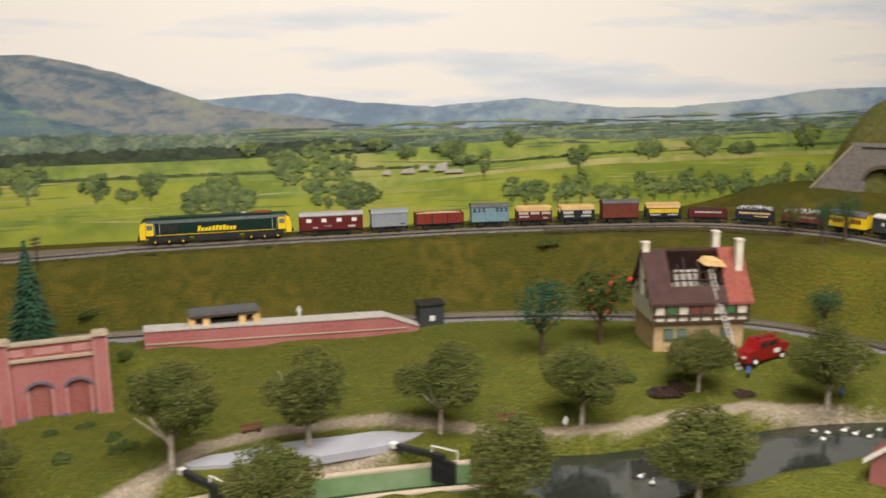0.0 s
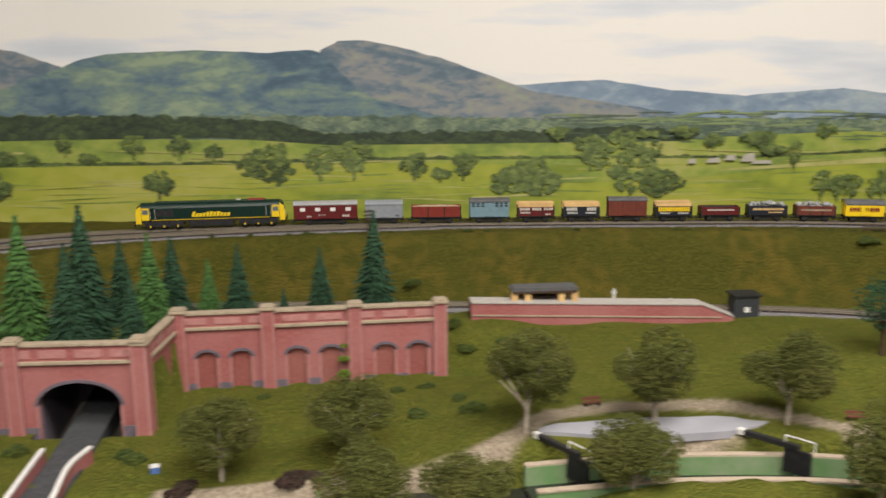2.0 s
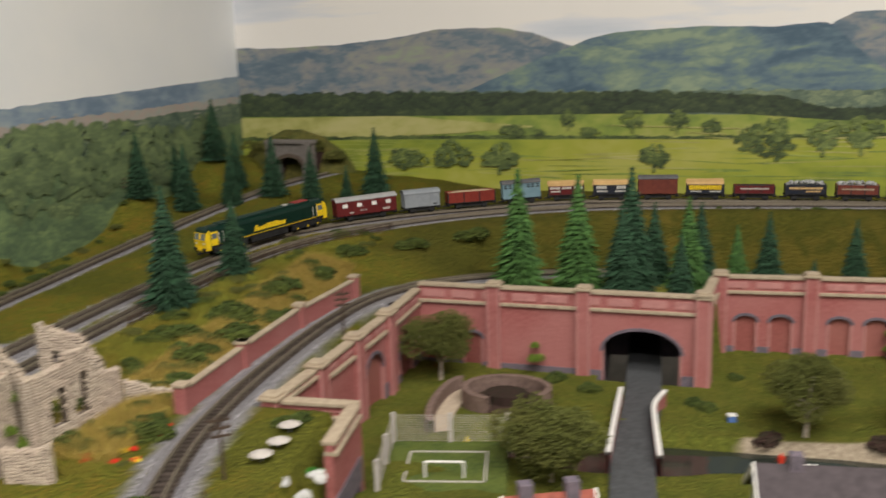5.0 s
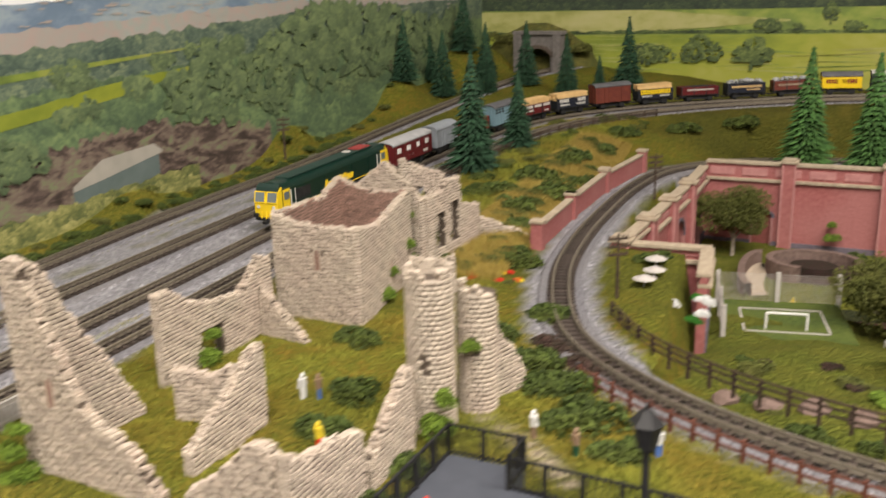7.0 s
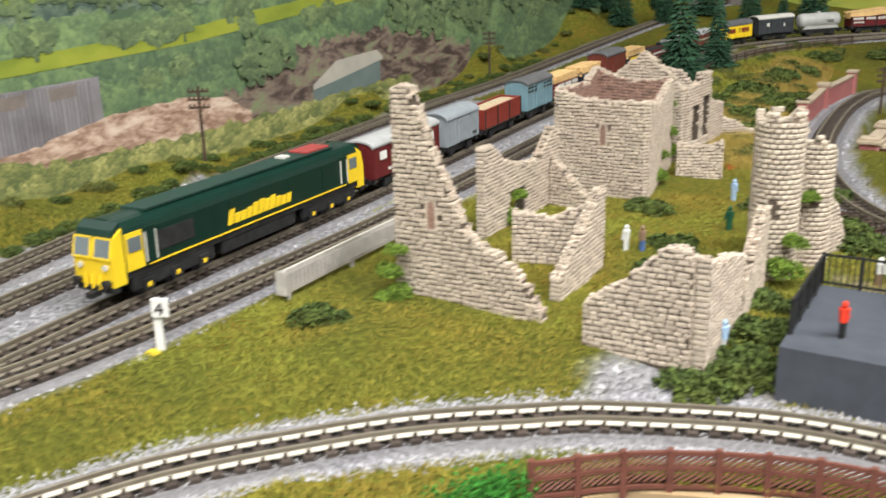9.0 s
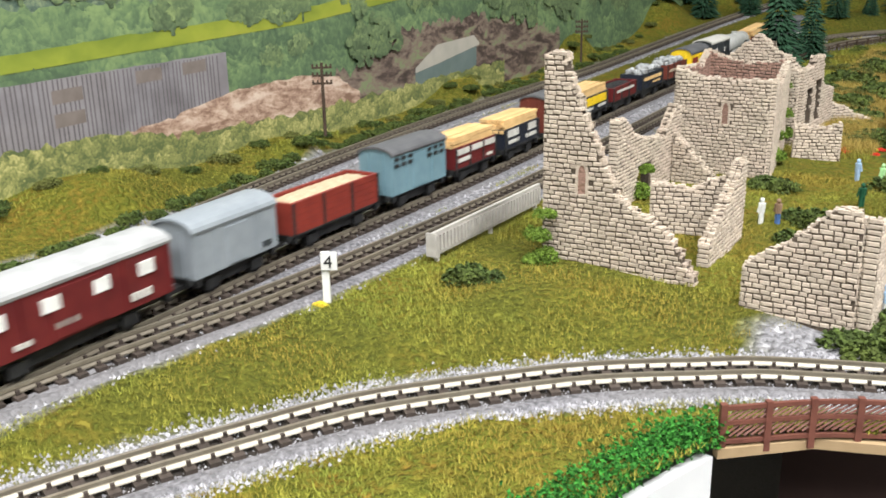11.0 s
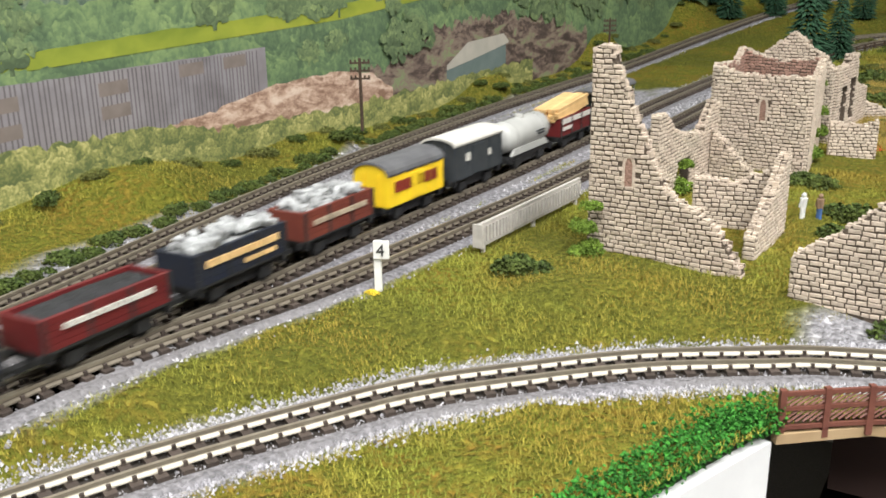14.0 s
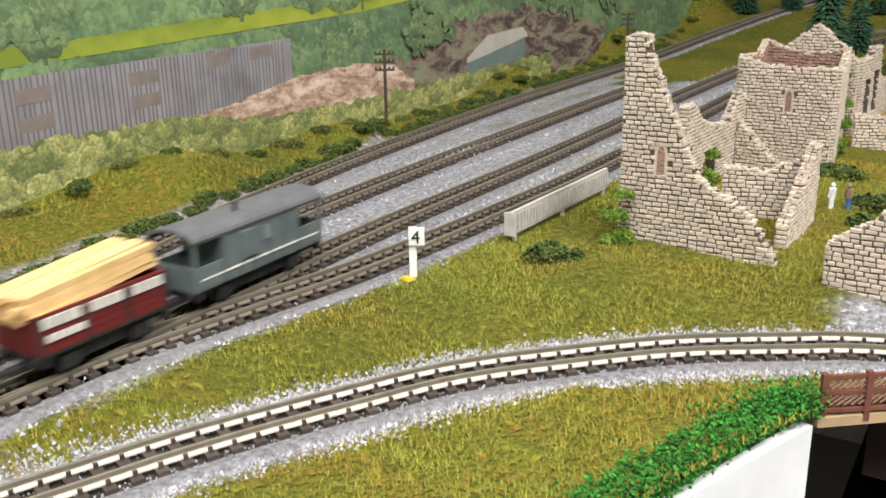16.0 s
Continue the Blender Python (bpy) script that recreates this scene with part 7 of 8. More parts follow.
for i in range(40):
    y = -0.2 + 0.031 * i
    bush(-0.986 + 0.05 * max(0, y - 0.6), y, 0.006 + 0.003 * math.sin(i * 1.3) ** 2, 500 + i, ["bush", "leaf"][i % 2], "low scrub at the foot of the backscene", 0.8)
rb = random.Random(12)
for i in range(62):
    y = rb.uniform(0.42, 1.02)
    x = rb.uniform(-0.765, -0.655) + 0.12 * max(0, y - 0.85)
    bush(x, y, rb.uniform(0.006, 0.013), 1200 + i, ["bush", "bush", "leaf"][i % 3], "dark scrub in the rough grass", 0.75)
for i in range(30):
    u = rb.uniform(0, 1)
    bush(-0.4 + 1.2 * u, 1.15 - 0.14 * u * u - 0.05 * max(0, u - 0.5), rb.uniform(0.003, 0.006), 1320 + i, "bush", "small weed clump on the embankment edge", 0.7)
for x, y, r in ((0.49, 0.685, 0.018), (0.56, 0.66, 0.012), (-0.24, 0.7, 0.013), (-0.15, 0.7, 0.014), (-0.13, 0.697, 0.012), (0.51, 0.69, 0.013), (-0.585, 0.33, 0.012), (-0.56, 0.31, 0.012)):
    bush(x, y, r, k, "heath", "low dark heather patch on the lawn", 0.35, "heather", "heather patches")
    k += 1
for x, y, z, r in ((-0.74, 0.128, 0.236, 0.007), (-0.741, 0.127, 0.246, 0.006), (-0.738, 0.127, 0.255, 0.005), (-0.695, 0.355, 0.24, 0.009), (-0.697, 0.37, 0.25, 0.008), (-0.698, 0.405, 0.258, 0.007), (-0.7, 0.412, 0.275, 0.006), (-0.7, 0.412, 0.244, 0.009), (-0.6, 0.207, 0.24, 0.008), (-0.597, 0.21, 0.252, 0.006), (-0.597, 0.236, 0.265, 0.005), (-0.737, 0.245, 0.238, 0.009), (-0.737, 0.25, 0.25, 0.006), (-0.44, 0.822, 0.172, 0.008), (-0.44, 0.822, 0.185, 0.006), (-0.1, 0.9, 0.17, 0.008), (-0.1, 0.901, 0.185, 0.006), (-0.1, 0.902, 0.2, 0.004)):
    bush(x, y, r, k, "ivy", "bright green ivy climbing the wall", 1.2, "ivy", "ivy", z=z - 0.002)
    k += 1
# bright hedge round the end of the baseboard
hedge = thing("hedge", 0, 0, 0, 0, "bright green flocked hedge along the baseboard edge", "hedge")
rnd = random.Random(9)
sprigs = [[] for c in range(10)]
hl = spline([(-0.684, -0.09, 0.226), (-0.674, -0.055, 0.226), (-0.664, -0.024, 0.226), (-0.656, 0.002, 0.226), (-0.65, 0.018, 0.226), (-0.6425, 0.0292, 0.226)], 0.001)
for i in range(9000):
    at = rnd.randrange(len(hl))
    q = hl[at]
    a, rr = rnd.uniform(0, 6.283), 0.0062 * math.sqrt(rnd.random())
    sprigs[at * 10 // len(hl)].append((q[0] + rr * math.cos(a), q[1] + rr * math.sin(a), q[2] - 0.001 + abs(rnd.gauss(0, 0.0038))))
for c, tuft in enumerate(sprigs):
    foliage(hedge, "clump", tuft, 0.0008, M["hedge"], 9 + c)

# static grass blades
def blades(name, count, x0, x1, y0, y1, seed, material, h0=0.0022, where=None, label=""):
    g = np.random.default_rng(seed)
    x, y = g.uniform(x0, x1, count), g.uniform(y0, y1, count)
    d = np.full(count, 9.0)
    for line in (MAIN, FAR, SIDING, NEARER, FRONT, INNER):
        d = np.minimum(d, near(x, y, line)[0])
    patch = np.array([noise.noise((a * 30, b * 30, 2.0)) for a, b in zip(x, y)])
    ok = (d > 0.0175 + 0.004 * patch) & inside(x, y, EDGE) & ~((x > -0.66) & (y < 0.128) & (np.hypot(x + 0.615, y - 0.093) < 0.034 + 0.01 * patch)) & ~inside(x, y, LOW)
    if where is not None:
        ok &= where(x, y)
    x, y, patch = x[ok], y[ok], patch[ok]
    n = len(x)
    z = ground(x, y) - 0.0002
    a, lean = g.uniform(0, 6.283, n), g.uniform(0.2, 1.0, n)
    h = h0 * g.uniform(0.5, 1.2, n) * (1 + 0.35 * patch)
    w = 0.00017
    vx = np.stack([x - w * np.sin(a), x + w * np.sin(a), x + h * lean * np.cos(a)], 1)
    vy = np.stack([y + w * np.cos(a), y - w * np.cos(a), y + h * lean * np.sin(a)], 1)
    vz = np.stack([z, z, z + h], 1)
    return tagged(raw(name, np.stack([vx, vy, vz], -1).reshape(-1, 3), np.arange(3 * n).reshape(-1, 3), material, None, label, "stuff"), category="grass")


blades("static_grass", 210000, -0.9, -0.56, -0.16, 0.34, 1, M["grass"], 0.0019, lambda x, y: x > -0.83, "short olive and straw static grass round the castle")
blades("static_grass", 70000, -0.56, -0.42, 0.1, 0.33, 7, M["grass"], 0.0022, lambda x, y: (near(x, y, TRAIL)[0] > 0.006) & ~((x > -0.592) & (y < 0.185)), "rough olive grass beside the branch line")
blades("static_grass", 60000, -0.995, -0.9, -0.25, 0.9, 2, M["grass"], 0.0024, lambda x, y: x < -0.93, "straw-coloured static grass on the bank")
blades("dry_grass", 70000, -0.705, -0.64, 0.42, 0.9, 4, M["dry"], 0.0062, lambda x, y: (x < -0.646), "golden dry grass along the low wall")
blades("tall_grass", 40000, -0.78, -0.62, 0.4, 1.0, 3, M["grass"], 0.0052, lambda x, y: (x < -0.646), "tall dry static grass beside the low wall")

# ---- trackside things ----
def telegraph_pole(x, y, z, H, rz):
    p = thing("telegraph_pole", x, y, z - 0.002, rz, "dark brown telegraph pole with four crossarms", "telegraph pole", "telegraph poles")
    part("pole", T(((0, 0, 0), (0, 0, H), 0.0011, 0.0009), n=10), M["timber"], p)
    for i in range(3):
        zz = H - 0.003 - i * 0.0048
        arm = part("crossarm", B((-0.0062, 0.0062, -0.0006, 0.0006, zz - 0.0006, zz + 0.0006)), M["timber"], p)
        for q in (-0.0055, -0.0028, 0.0028, 0.0055):
            part("insulator", T(((q, 0, zz + 0.0006), (q, 0, zz + 0.0021), 0.0007, 0.0005), n=7), M["timber"], arm)


for x, y, z, H in ((-0.942, 0.247, 0.253, 0.045), (-0.945, 0.67, 0.256, 0.042), (-0.589, 0.69, 0.232, 0.04), (-0.568, 0.415, 0.232, 0.04), (-0.06, 1.12, 0.262, 0.04), (-0.975, 0.98, 0.29, 0.04)):
    telegraph_pole(x, y, z, H, 35)

sg = thing("number_post", -0.79, 0.048, 0.2335, 28, "white trackside post carrying a number 4 board", "sign")
part("post", B((-0.0014, 0.0014, -0.0009, 0.0009, 0, 0.02), bevel=0.0002), M["white_paint"], sg)
bd = part("board", B((-0.0014, 0.0046, -0.0016, -0.0006, 0.0132, 0.0202), bevel=0.0002), M["white_paint"], sg)
fc = bpy.data.curves.new("number", "FONT")
fc.body, fc.size, fc.extrude = "4", 0.0068 * K, 0.00008
num = new("number", fc)
fc.materials.append(M["black"])
num.parent = bd
num.matrix_basis = pose(-0.0004 * K, -0.00175 * K, 0.0143 * K, 90, 0, 0)
bush(-0.7905, 0.0445, 0.003, 950, "f_yellow", "tuft of bright yellow flock", 0.6, "yellow_flock", "flock tufts")

gf = thing("platform_fence", -0.7792, 0.1055, 0.233, 88.6, "pale grey slatted fence beside the line", "fence")
part("rail", B((0, 0.1, -0.0008, 0.0008, 0.0118, 0.0136)), M["concrete"], gf)
part("rail", B((0, 0.1, -0.0008, 0.0008, 0.0035, 0.005)), M["concrete"], gf)
# Backing sheet added in a dark colour to darken the gaps between slats.
part("board", B((0, 0.1, 0.0008, 0.0012, 0.0037, 0.0134)), M["portal"], gf)
part("end_panel", B((-0.0006, 0.0006, -0.0024, 0.0024, 0.0035, 0.0136)), M["concrete"], gf)
for i in range(34):
    part("slat", B((0.0026 + i * 0.0029, 0.0041 + i * 0.0029, -0.0013, -0.0003, 0.005, 0.0118)), M["concrete"], gf)
for q in (0.004, 0.05, 0.096):
    part("leg", B((q - 0.0008, q + 0.0008, -0.0008, 0.0008, -0.003, 0.0036)), M["concrete"], gf)


def fence(name, pts, H, spacing, material, label, rails=(0.35, 0.7, 1.0), z=None, lattice=False, group="fences", t=0.0007):
    f = thing(name, 0, 0, 0, 0, label, "fence", group)
    line = spline([(x, y, (gz(x, y) if z is None else z)) for x, y in pts], 0.002)
    d = np.concatenate([[0], np.cumsum(np.linalg.norm(np.diff(line, axis=0), axis=1))])
    P = lambda s: Vector([float(np.interp(s, d, line[:, i])) for i in range(3)])
    n = max(1, int(d[-1] / spacing))
    for i in range(n + 1):
        a = P(d[-1] * i / n)
        dr = P(min(d[-1], d[-1] * i / n + 0.002)) - P(max(0, d[-1] * i / n - 0.002))
        part("post", box_on(a, dr, -t, t, -t, t, -0.003, H * 1.06), material, f)
    for r in rails:
        sweep("rail", line, [(-t * 0.6, r * H - t), (-t * 0.6, r * H + t * 0.4), (t * 0.6, r * H + t * 0.4), (t * 0.6, r * H - t)], material, f)
    if lattice:
        bm = bmesh.new()
        m = int(d[-1] / 0.0021)
        for i in range(m):
            a = P(d[-1] * i / m)
            b = P(min(d[-1], d[-1] * i / m + H * 0.5))
            for z0, z1 in ((0.18, 0.55), (0.62, 0.95)):
                tube(bm, a + Vector((0, 0, H * z0)), b + Vector((0, 0, H * z1)), 0.0004, n=4)
        part("lattice", bm, material, f)
    return f


def box_on(a, dr, *b):
    bm = bmesh.new()
    box(bm, *b, Matrix.Translation(a) @ pose(0, 0, 0, 0, 0, math.degrees(math.atan2(dr.y, dr.x))))
    return bm


fence("lattice_fence", [(-0.639, 0.0275), (-0.61, 0.0475), (-0.57, 0.0605), (-0.53, 0.06)], 0.0115, 0.0118, M["brown_fence"], "red-brown moulded lattice fence on the baseboard edge", (0.08, 0.58, 0.97), 0.2255, True, t=0.0009)
fence("post_fence", [(-0.56, 0.285), (-0.52, 0.255), (-0.47, 0.228), (-0.42, 0.21)], 0.0095, 0.011, M["brown_fence"], "brown post and rail fence beside the branch line", (0.5, 0.92))
fence("post_fence", [(-0.565, 0.385), (-0.54, 0.345), (-0.5, 0.31), (-0.45, 0.285), (-0.39, 0.268)], 0.01, 0.013, M["timber"], "dark three-rail wooden fence round the garden", z=0.228)
fence("post_fence", [tuple(p[:2]) for p in offset(NEARER, -0.02)[[215, 240, 265, 290, 320]]], 0.0085, 0.018, M["timber"], "dark post and rail fence along the embankment")
fence("post_fence", [(0.55, 1.045), (0.66, 1.012), (0.75, 0.97), (0.82, 0.9)], 0.009, 0.02, M["timber"], "dark post and rail fence along the embankment")

# grey deck with railings
deck = thing("viewing_deck", -0.589, 0.1125, 0.226, -4, "dark grey raised deck with black mesh railing", "deck")
part("platform", PR([(0, 0), (0.14, 0.0), (0.14, 0.045), (0.03, 0.052), (0.03, 0.066), (0.0, 0.066)], -0.002, 0.0195, "xy"), M["deckgrey"], deck)
for a, b in (((0.001, 0.012), (0.001, 0.066)), ((0.001, 0.066), (0.03, 0.066)), ((0.03, 0.066), (0.03, 0.051)), ((0.03, 0.051), (0.085, 0.048)), ((0.085, 0.048), (0.139, 0.044))):
    L = math.hypot(b[0] - a[0], b[1] - a[1])
    m = pose(a[0], a[1], 0.0195, 0, 0, math.degrees(math.atan2(b[1] - a[1], b[0] - a[0])))
    bm = bmesh.new()
    for z in (0.0012, 0.012):
        box(bm, 0, L, -0.0004, 0.0004, z - 0.0004, z + 0.0004, m)
    n = int(L / 0.0022)
    for i in range(n + 1):
        w = 0.0007 if i % 6 == 0 else 0.00022
        box(bm, L * i / n - w, L * i / n + w, -w, w, 0, 0.0125 if i % 6 == 0 else 0.012, m)
    part("railing", bm, M["black"], deck, "black mesh railing", kind="stuff")
lp = thing("street_lamp", -0.508, 0.148, 0.2455, 0, "black lantern on a post at the deck edge", "street lamp")
part("post", T(((0, 0, -0.004), (0, 0, 0.004), 0.0026, 0.0016), ((0, 0, 0.004), (0, 0, 0.03), 0.0013, 0.0011), n=12), M["black"], lp)
part("lantern", T(((0, 0, 0.03), (0, 0, 0.0385), 0.0028, 0.0048), n=6), M["black"], lp)
part("cap", T(((0, 0, 0.0385), (0, 0, 0.043), 0.0056, 0.0014), ((0, 0, 0.043), (0, 0, 0.0455), 0.0007, 0.0004), n=6), M["black"], lp)


def figurine(x, y, z, top, legs, label, rz=0, H=0.0125):
    bm = bmesh.new()
    s = H / 0.0125
    for q in (-0.0007, 0.0007):
        tube(bm, (q, 0, 0), (q * 0.9, 0, 0.0058 * s), 0.0008, 0.001, 7)
    nl = len(bm.faces)
    tube(bm, (0, 0, 0.0055 * s), (0, 0, 0.0102 * s), 0.0014, 0.0018, 9)
    tube(bm, (-0.0018, 0, 0.0098 * s), (-0.0024, 0.0006, 0.006 * s), 0.0006, 0.0005, 6)
    tube(bm, (0.0018, 0, 0.0098 * s), (0.0024, 0.0006, 0.006 * s), 0.0006, 0.0005, 6)
    blob(bm, (0, 0, 0.0115 * s), 0.0011, random.Random(1), 1.15, 2, 0.02)
    bm.faces.ensure_lookup_table()
    for i, f in enumerate(bm.faces):
        f.material_index = 1 if i < nl else 0
    ob = part("figurine", bm, [M[top], M[legs]])
    ob.matrix_basis = pose(K * x, K * y, K * z, 0, 0, rz)
    return tagged(ob, label, "figurine", "painted figurines")


for x, y, a, b, lb in ((-0.572, 0.128, "f_red", "black", "tiny painted figurine in red on the deck"), (-0.642, 0.185, "f_yellow", "f_red", "tiny figurine in yellow and red on the turf"), (-0.672, 0.225, "f_white", "f_white", "tiny white figurine inside the ruin"), (-0.665, 0.227, "f_brown", "f_blue", "tiny figurine in blue inside the ruin"), (-0.635, 0.275, "f_green", "f_green", "tiny dark green figurine inside the ruin"), (-0.645, 0.34, "f_sky", "f_sky", "tiny pale blue figurine in the ruin"), (-0.632, 0.335, "f_pale", "f_pale", "tiny pale green figurine in the ruin"), (-0.565, 0.225, "f_white", "f_brown", "tiny white-topped figurine on the path"), (-0.545, 0.215, "f_brown", "f_green", "tiny brown figurine pushing a green barrow"), (-0.515, 0.228, "f_white", "f_blue", "tiny figurine with blue trousers on the turf"), (-0.516, 0.128, "f_white", "f_white", "tiny white figurine on the deck"), (-0.61, 0.135, "f_sky", "f_white", "tiny pale figurine behind the wall")):
    zz = 0.2455 if lb.endswith("deck") else gz(x, y)
    figurine(x, y, zz, a, b, lb, rz=(x * 9000) % 360)

# ---- canal and lock ----
def water(name, line, half, z, label):
    L, R = offset(line, half), offset(line, -half)
    n = len(line)
    v = np.concatenate([L, R])
    v[:, 2] = z
    ob = raw(name, v, [(i, n + i, n + i + 1, i + 1) for i in range(n - 1)], M["water"], None, label, "structure")
    return tagged(ob, category="water")


water("water", CANAL[CANAL[:, 0] > 0.3], 0.052, 0.163, "dark still canal water with a few white flecks")
water("water", CANAL[CANAL[:, 0] < 0.05], 0.034, 0.1455, "dark narrow canal below the lawn")
lock = thing("canal_lock", 0, 0, 0, 0, "canal lock chamber lined in pale green and white", "lock")
seg = CANAL[(CANAL[:, 0] > 0.03) & (CANAL[:, 0] < 0.31)]
for s in (-1, 1):
    sweep("chamber_wall", offset(seg, s * 0.022), [(-0.003, -0.02), (-0.003, 0.016), (0.003, 0.016), (0.003, -0.02)], M["lime"], lock, "pale green lock wall")
    sweep("coping", offset(seg, s * 0.0225), [(-0.0032, 0.016), (-0.0032, 0.0175), (0.0032, 0.0175), (0.0032, 0.016)], M["paver"], lock)
sweep("lock_water", seg, [(-0.019, -0.001), (-0.019, 0.0), (0.019, 0.0), (0.019, -0.001)], M["water"], lock)
for x, y, rz in ((0.066, 0.67, -62), (0.24, 0.655, -52)):
    g = thing("lock_gate", x, y, 0.172, rz, "black lock gate with a white-tipped balance beam", "lock gate", "lock gates")
    part("beam", B((-0.03, 0.016, -0.0024, 0.0024, 0.006, 0.0105), bevel=0.0004), M["black"], g)
    part("beam_tip", B((-0.036, -0.03, -0.0026, 0.0026, 0.0058, 0.0107), bevel=0.0004), M["white_paint"], g, "white painted beam end")
    part("gate_leaf", B((0.004, 0.026, -0.0016, 0.0016, -0.014, 0.006)), M["black"], g)
    part("rail", T(((0.004, 0, 0.008), (0.004, 0, 0.016), 0.0006), ((0.028, 0, 0.008), (0.028, 0, 0.016), 0.0006), ((0.004, 0, 0.016), (0.028, 0, 0.016), 0.0006)), M["white_paint"], g)
pond = thing("side_pond", 0.155, 0.703, 0.1795, -4, "pale grey resin side pond beside the lock", "pond", kind="structure")
rp = random.Random(3)
part("surface", PR([((0.1 + rp.uniform(-0.006, 0.006)) * math.cos(a * 0.3142), (0.0175 + rp.uniform(-0.003, 0.003)) * math.sin(a * 0.3142)) for a in range(20)], -0.006, 0.001, "xy"), M["pond"], pond)
birds = random.Random(8)
for i in range(12):
    x, y = birds.uniform(0.37, 0.66), birds.uniform(0.565, 0.6)
    b = thing("swan", x, y, 0.163, birds.uniform(0, 360), "tiny white painted swan on the canal", "swan", "swans")
    bm = bmesh.new()
    blob(bm, (0, 0, 0.0012), 0.0024, birds, 0.6, 2, 0.1)
    part("body", bm, M["f_white"], b)
    part("neck", T(((0.0016, 0, 0.001), (0.0024, 0, 0.0042), 0.0006, 0.0005), ((0.0024, 0, 0.0042), (0.0036, 0, 0.0038), 0.0006, 0.0003)), M["f_white"], b)
boat = thing("canal_boat", -0.215, 0.655, 0.1455, 3, "small dark canal boat with a red figure aboard", "boat")
part("hull", PR([(-0.02, -0.004), (0.016, -0.004), (0.022, 0), (0.016, 0.004), (-0.02, 0.004)], -0.001, 0.004, "xy"), M["maroon"], boat)
part("cabin", B((-0.012, 0.01, -0.003, 0.003, 0.004, 0.008), bevel=0.0004), M["white_paint"], boat)
figurine(-0.232, 0.655, 0.1495, "f_red", "f_red", "tiny red figurine standing in the boat")
for x, y, a, b in ((0.37, 0.66, "f_white", "f_brown"), (0.64, 0.62, "f_blue", "f_green"), (0.59, 0.69, "f_blue", "black"), (-0.13, 0.685, "f_brown", "f_pale"), (-0.47, 0.63, "f_yellow", "f_red"), (0.21, 0.985, "f_white", "f_white")):
    figurine(x, y, gz(x, y) if y < 0.98 else 0.211, a, b, "tiny painted figurine standing outdoors")


def bench(x, y, rz):
    b = thing("bench", x, y, gz(x, y), rz, "small brown wooden park bench on the lawn", "bench", "benches")
    for i in range(3):
        part("slat", B((-0.0085, 0.0085, -0.0022 + i * 0.0016, -0.001 + i * 0.0016, 0.0034, 0.004)), M["brown_fence"], b)
    part("backrest", B((-0.0085, 0.0085, 0.0024, 0.003, 0.0048, 0.0078)), M["brown_fence"], b)
    for q in (-0.0065, 0.0065):
        part("leg", B((q - 0.0006, q + 0.0006, -0.002, 0.003, -0.001, 0.0034)), M["timber"], b)


bench(0.115, 0.757, 5)
bench(0.329, 0.692, -10)
bench(-0.11, 0.695, 0)
bin_ = thing("litter_bin", -0.262, 0.735, gz(-0.262, 0.735), 10, "blue and white striped kiosk bin on the lawn", "bin")
part("body", B((-0.0035, 0.0035, -0.003, 0.003, -0.001, 0.005), bevel=0.0005), M["f_blue"], bin_)
part("lid", B((-0.0038, 0.0038, -0.0033, 0.0033, 0.005, 0.0063), bevel=0.0005), M["f_white"], bin_)

# ---- platform, shelter and hut ----
pl = thing("station_platform", 0.042, 0.968, 0.196, -2.5, "red brick halt platform with pale coping and ramp", "platform")
part("face", PR([(0, -0.006), (0.3, -0.016), (0.3, -0.004), (0.262, 0.0115), (0, 0.0222)], 0, 0.02), M["brick"], pl)
part("paving", PR([(0, 0.0223), (0.262, 0.0116), (0.3, -0.0035), (0.3, -0.0025), (0.262, 0.0132), (0, 0.0239)], -0.0012, 0.021), M["concrete"], pl, "pale concrete platform edge")
part("string_line", PR([(0, 0.008), (0.285, -0.004), (0.285, -0.0028), (0, 0.0094)], -0.0012, 0.0005), M["coping"], pl, "pale ledge")
part("lamp_stub", T(((0.12, 0.008, 0.0175), (0.12, 0.008, 0.0235), 0.002), ((0.228, 0.008, 0.0125), (0.228, 0.008, 0.0185), 0.002)), M["concrete"], pl)
sh = thing("platform_shelter", 0.126, 0.98, 0.2145, -2.5, "yellow and brown timber waiting shelter with flat grey roof", "shelter")
part("roof", PR([(-0.037, 0.0138), (0.037, 0.0138), (0.038, 0.0155), (0.035, 0.0178), (-0.035, 0.0178), (-0.038, 0.0155)], -0.011, 0.0095), M["roofgrey"], sh)
part("fascia", B((-0.036, 0.036, -0.0115, -0.01, 0.0115, 0.0138)), M["timber"], sh)
part("back_wall", B((-0.036, 0.036, 0.008, 0.01, -0.002, 0.0138)), M["sandstone"], sh)
for q in (-0.034, -0.019, 0.019, 0.034):
    part("pier", B((q - 0.0035, q + 0.0035, -0.0095, -0.0065, -0.002, 0.0125)), M["plank"], sh, "pale yellow pier")
part("bench", B((-0.015, 0.015, 0.0, 0.006, 0.003, 0.005)), M["timber"], sh)
hut = thing("lineside_hut", 0.362, 0.965, 0.186, -4, "small black timber hut beside the line", "hut")
part("body", B((-0.0145, 0.0145, 0, 0.022, -0.003, 0.026), bevel=0.0005), M["dgrey"], hut)
part("roof", B((-0.0165, 0.0165, -0.002, 0.024, 0.026, 0.0285), bevel=0.0006), M["black"], hut)
part("window", B((-0.003, 0.003, -0.0006, 0.0006, 0.008, 0.014)), M["white_paint"], hut, "small white notice")

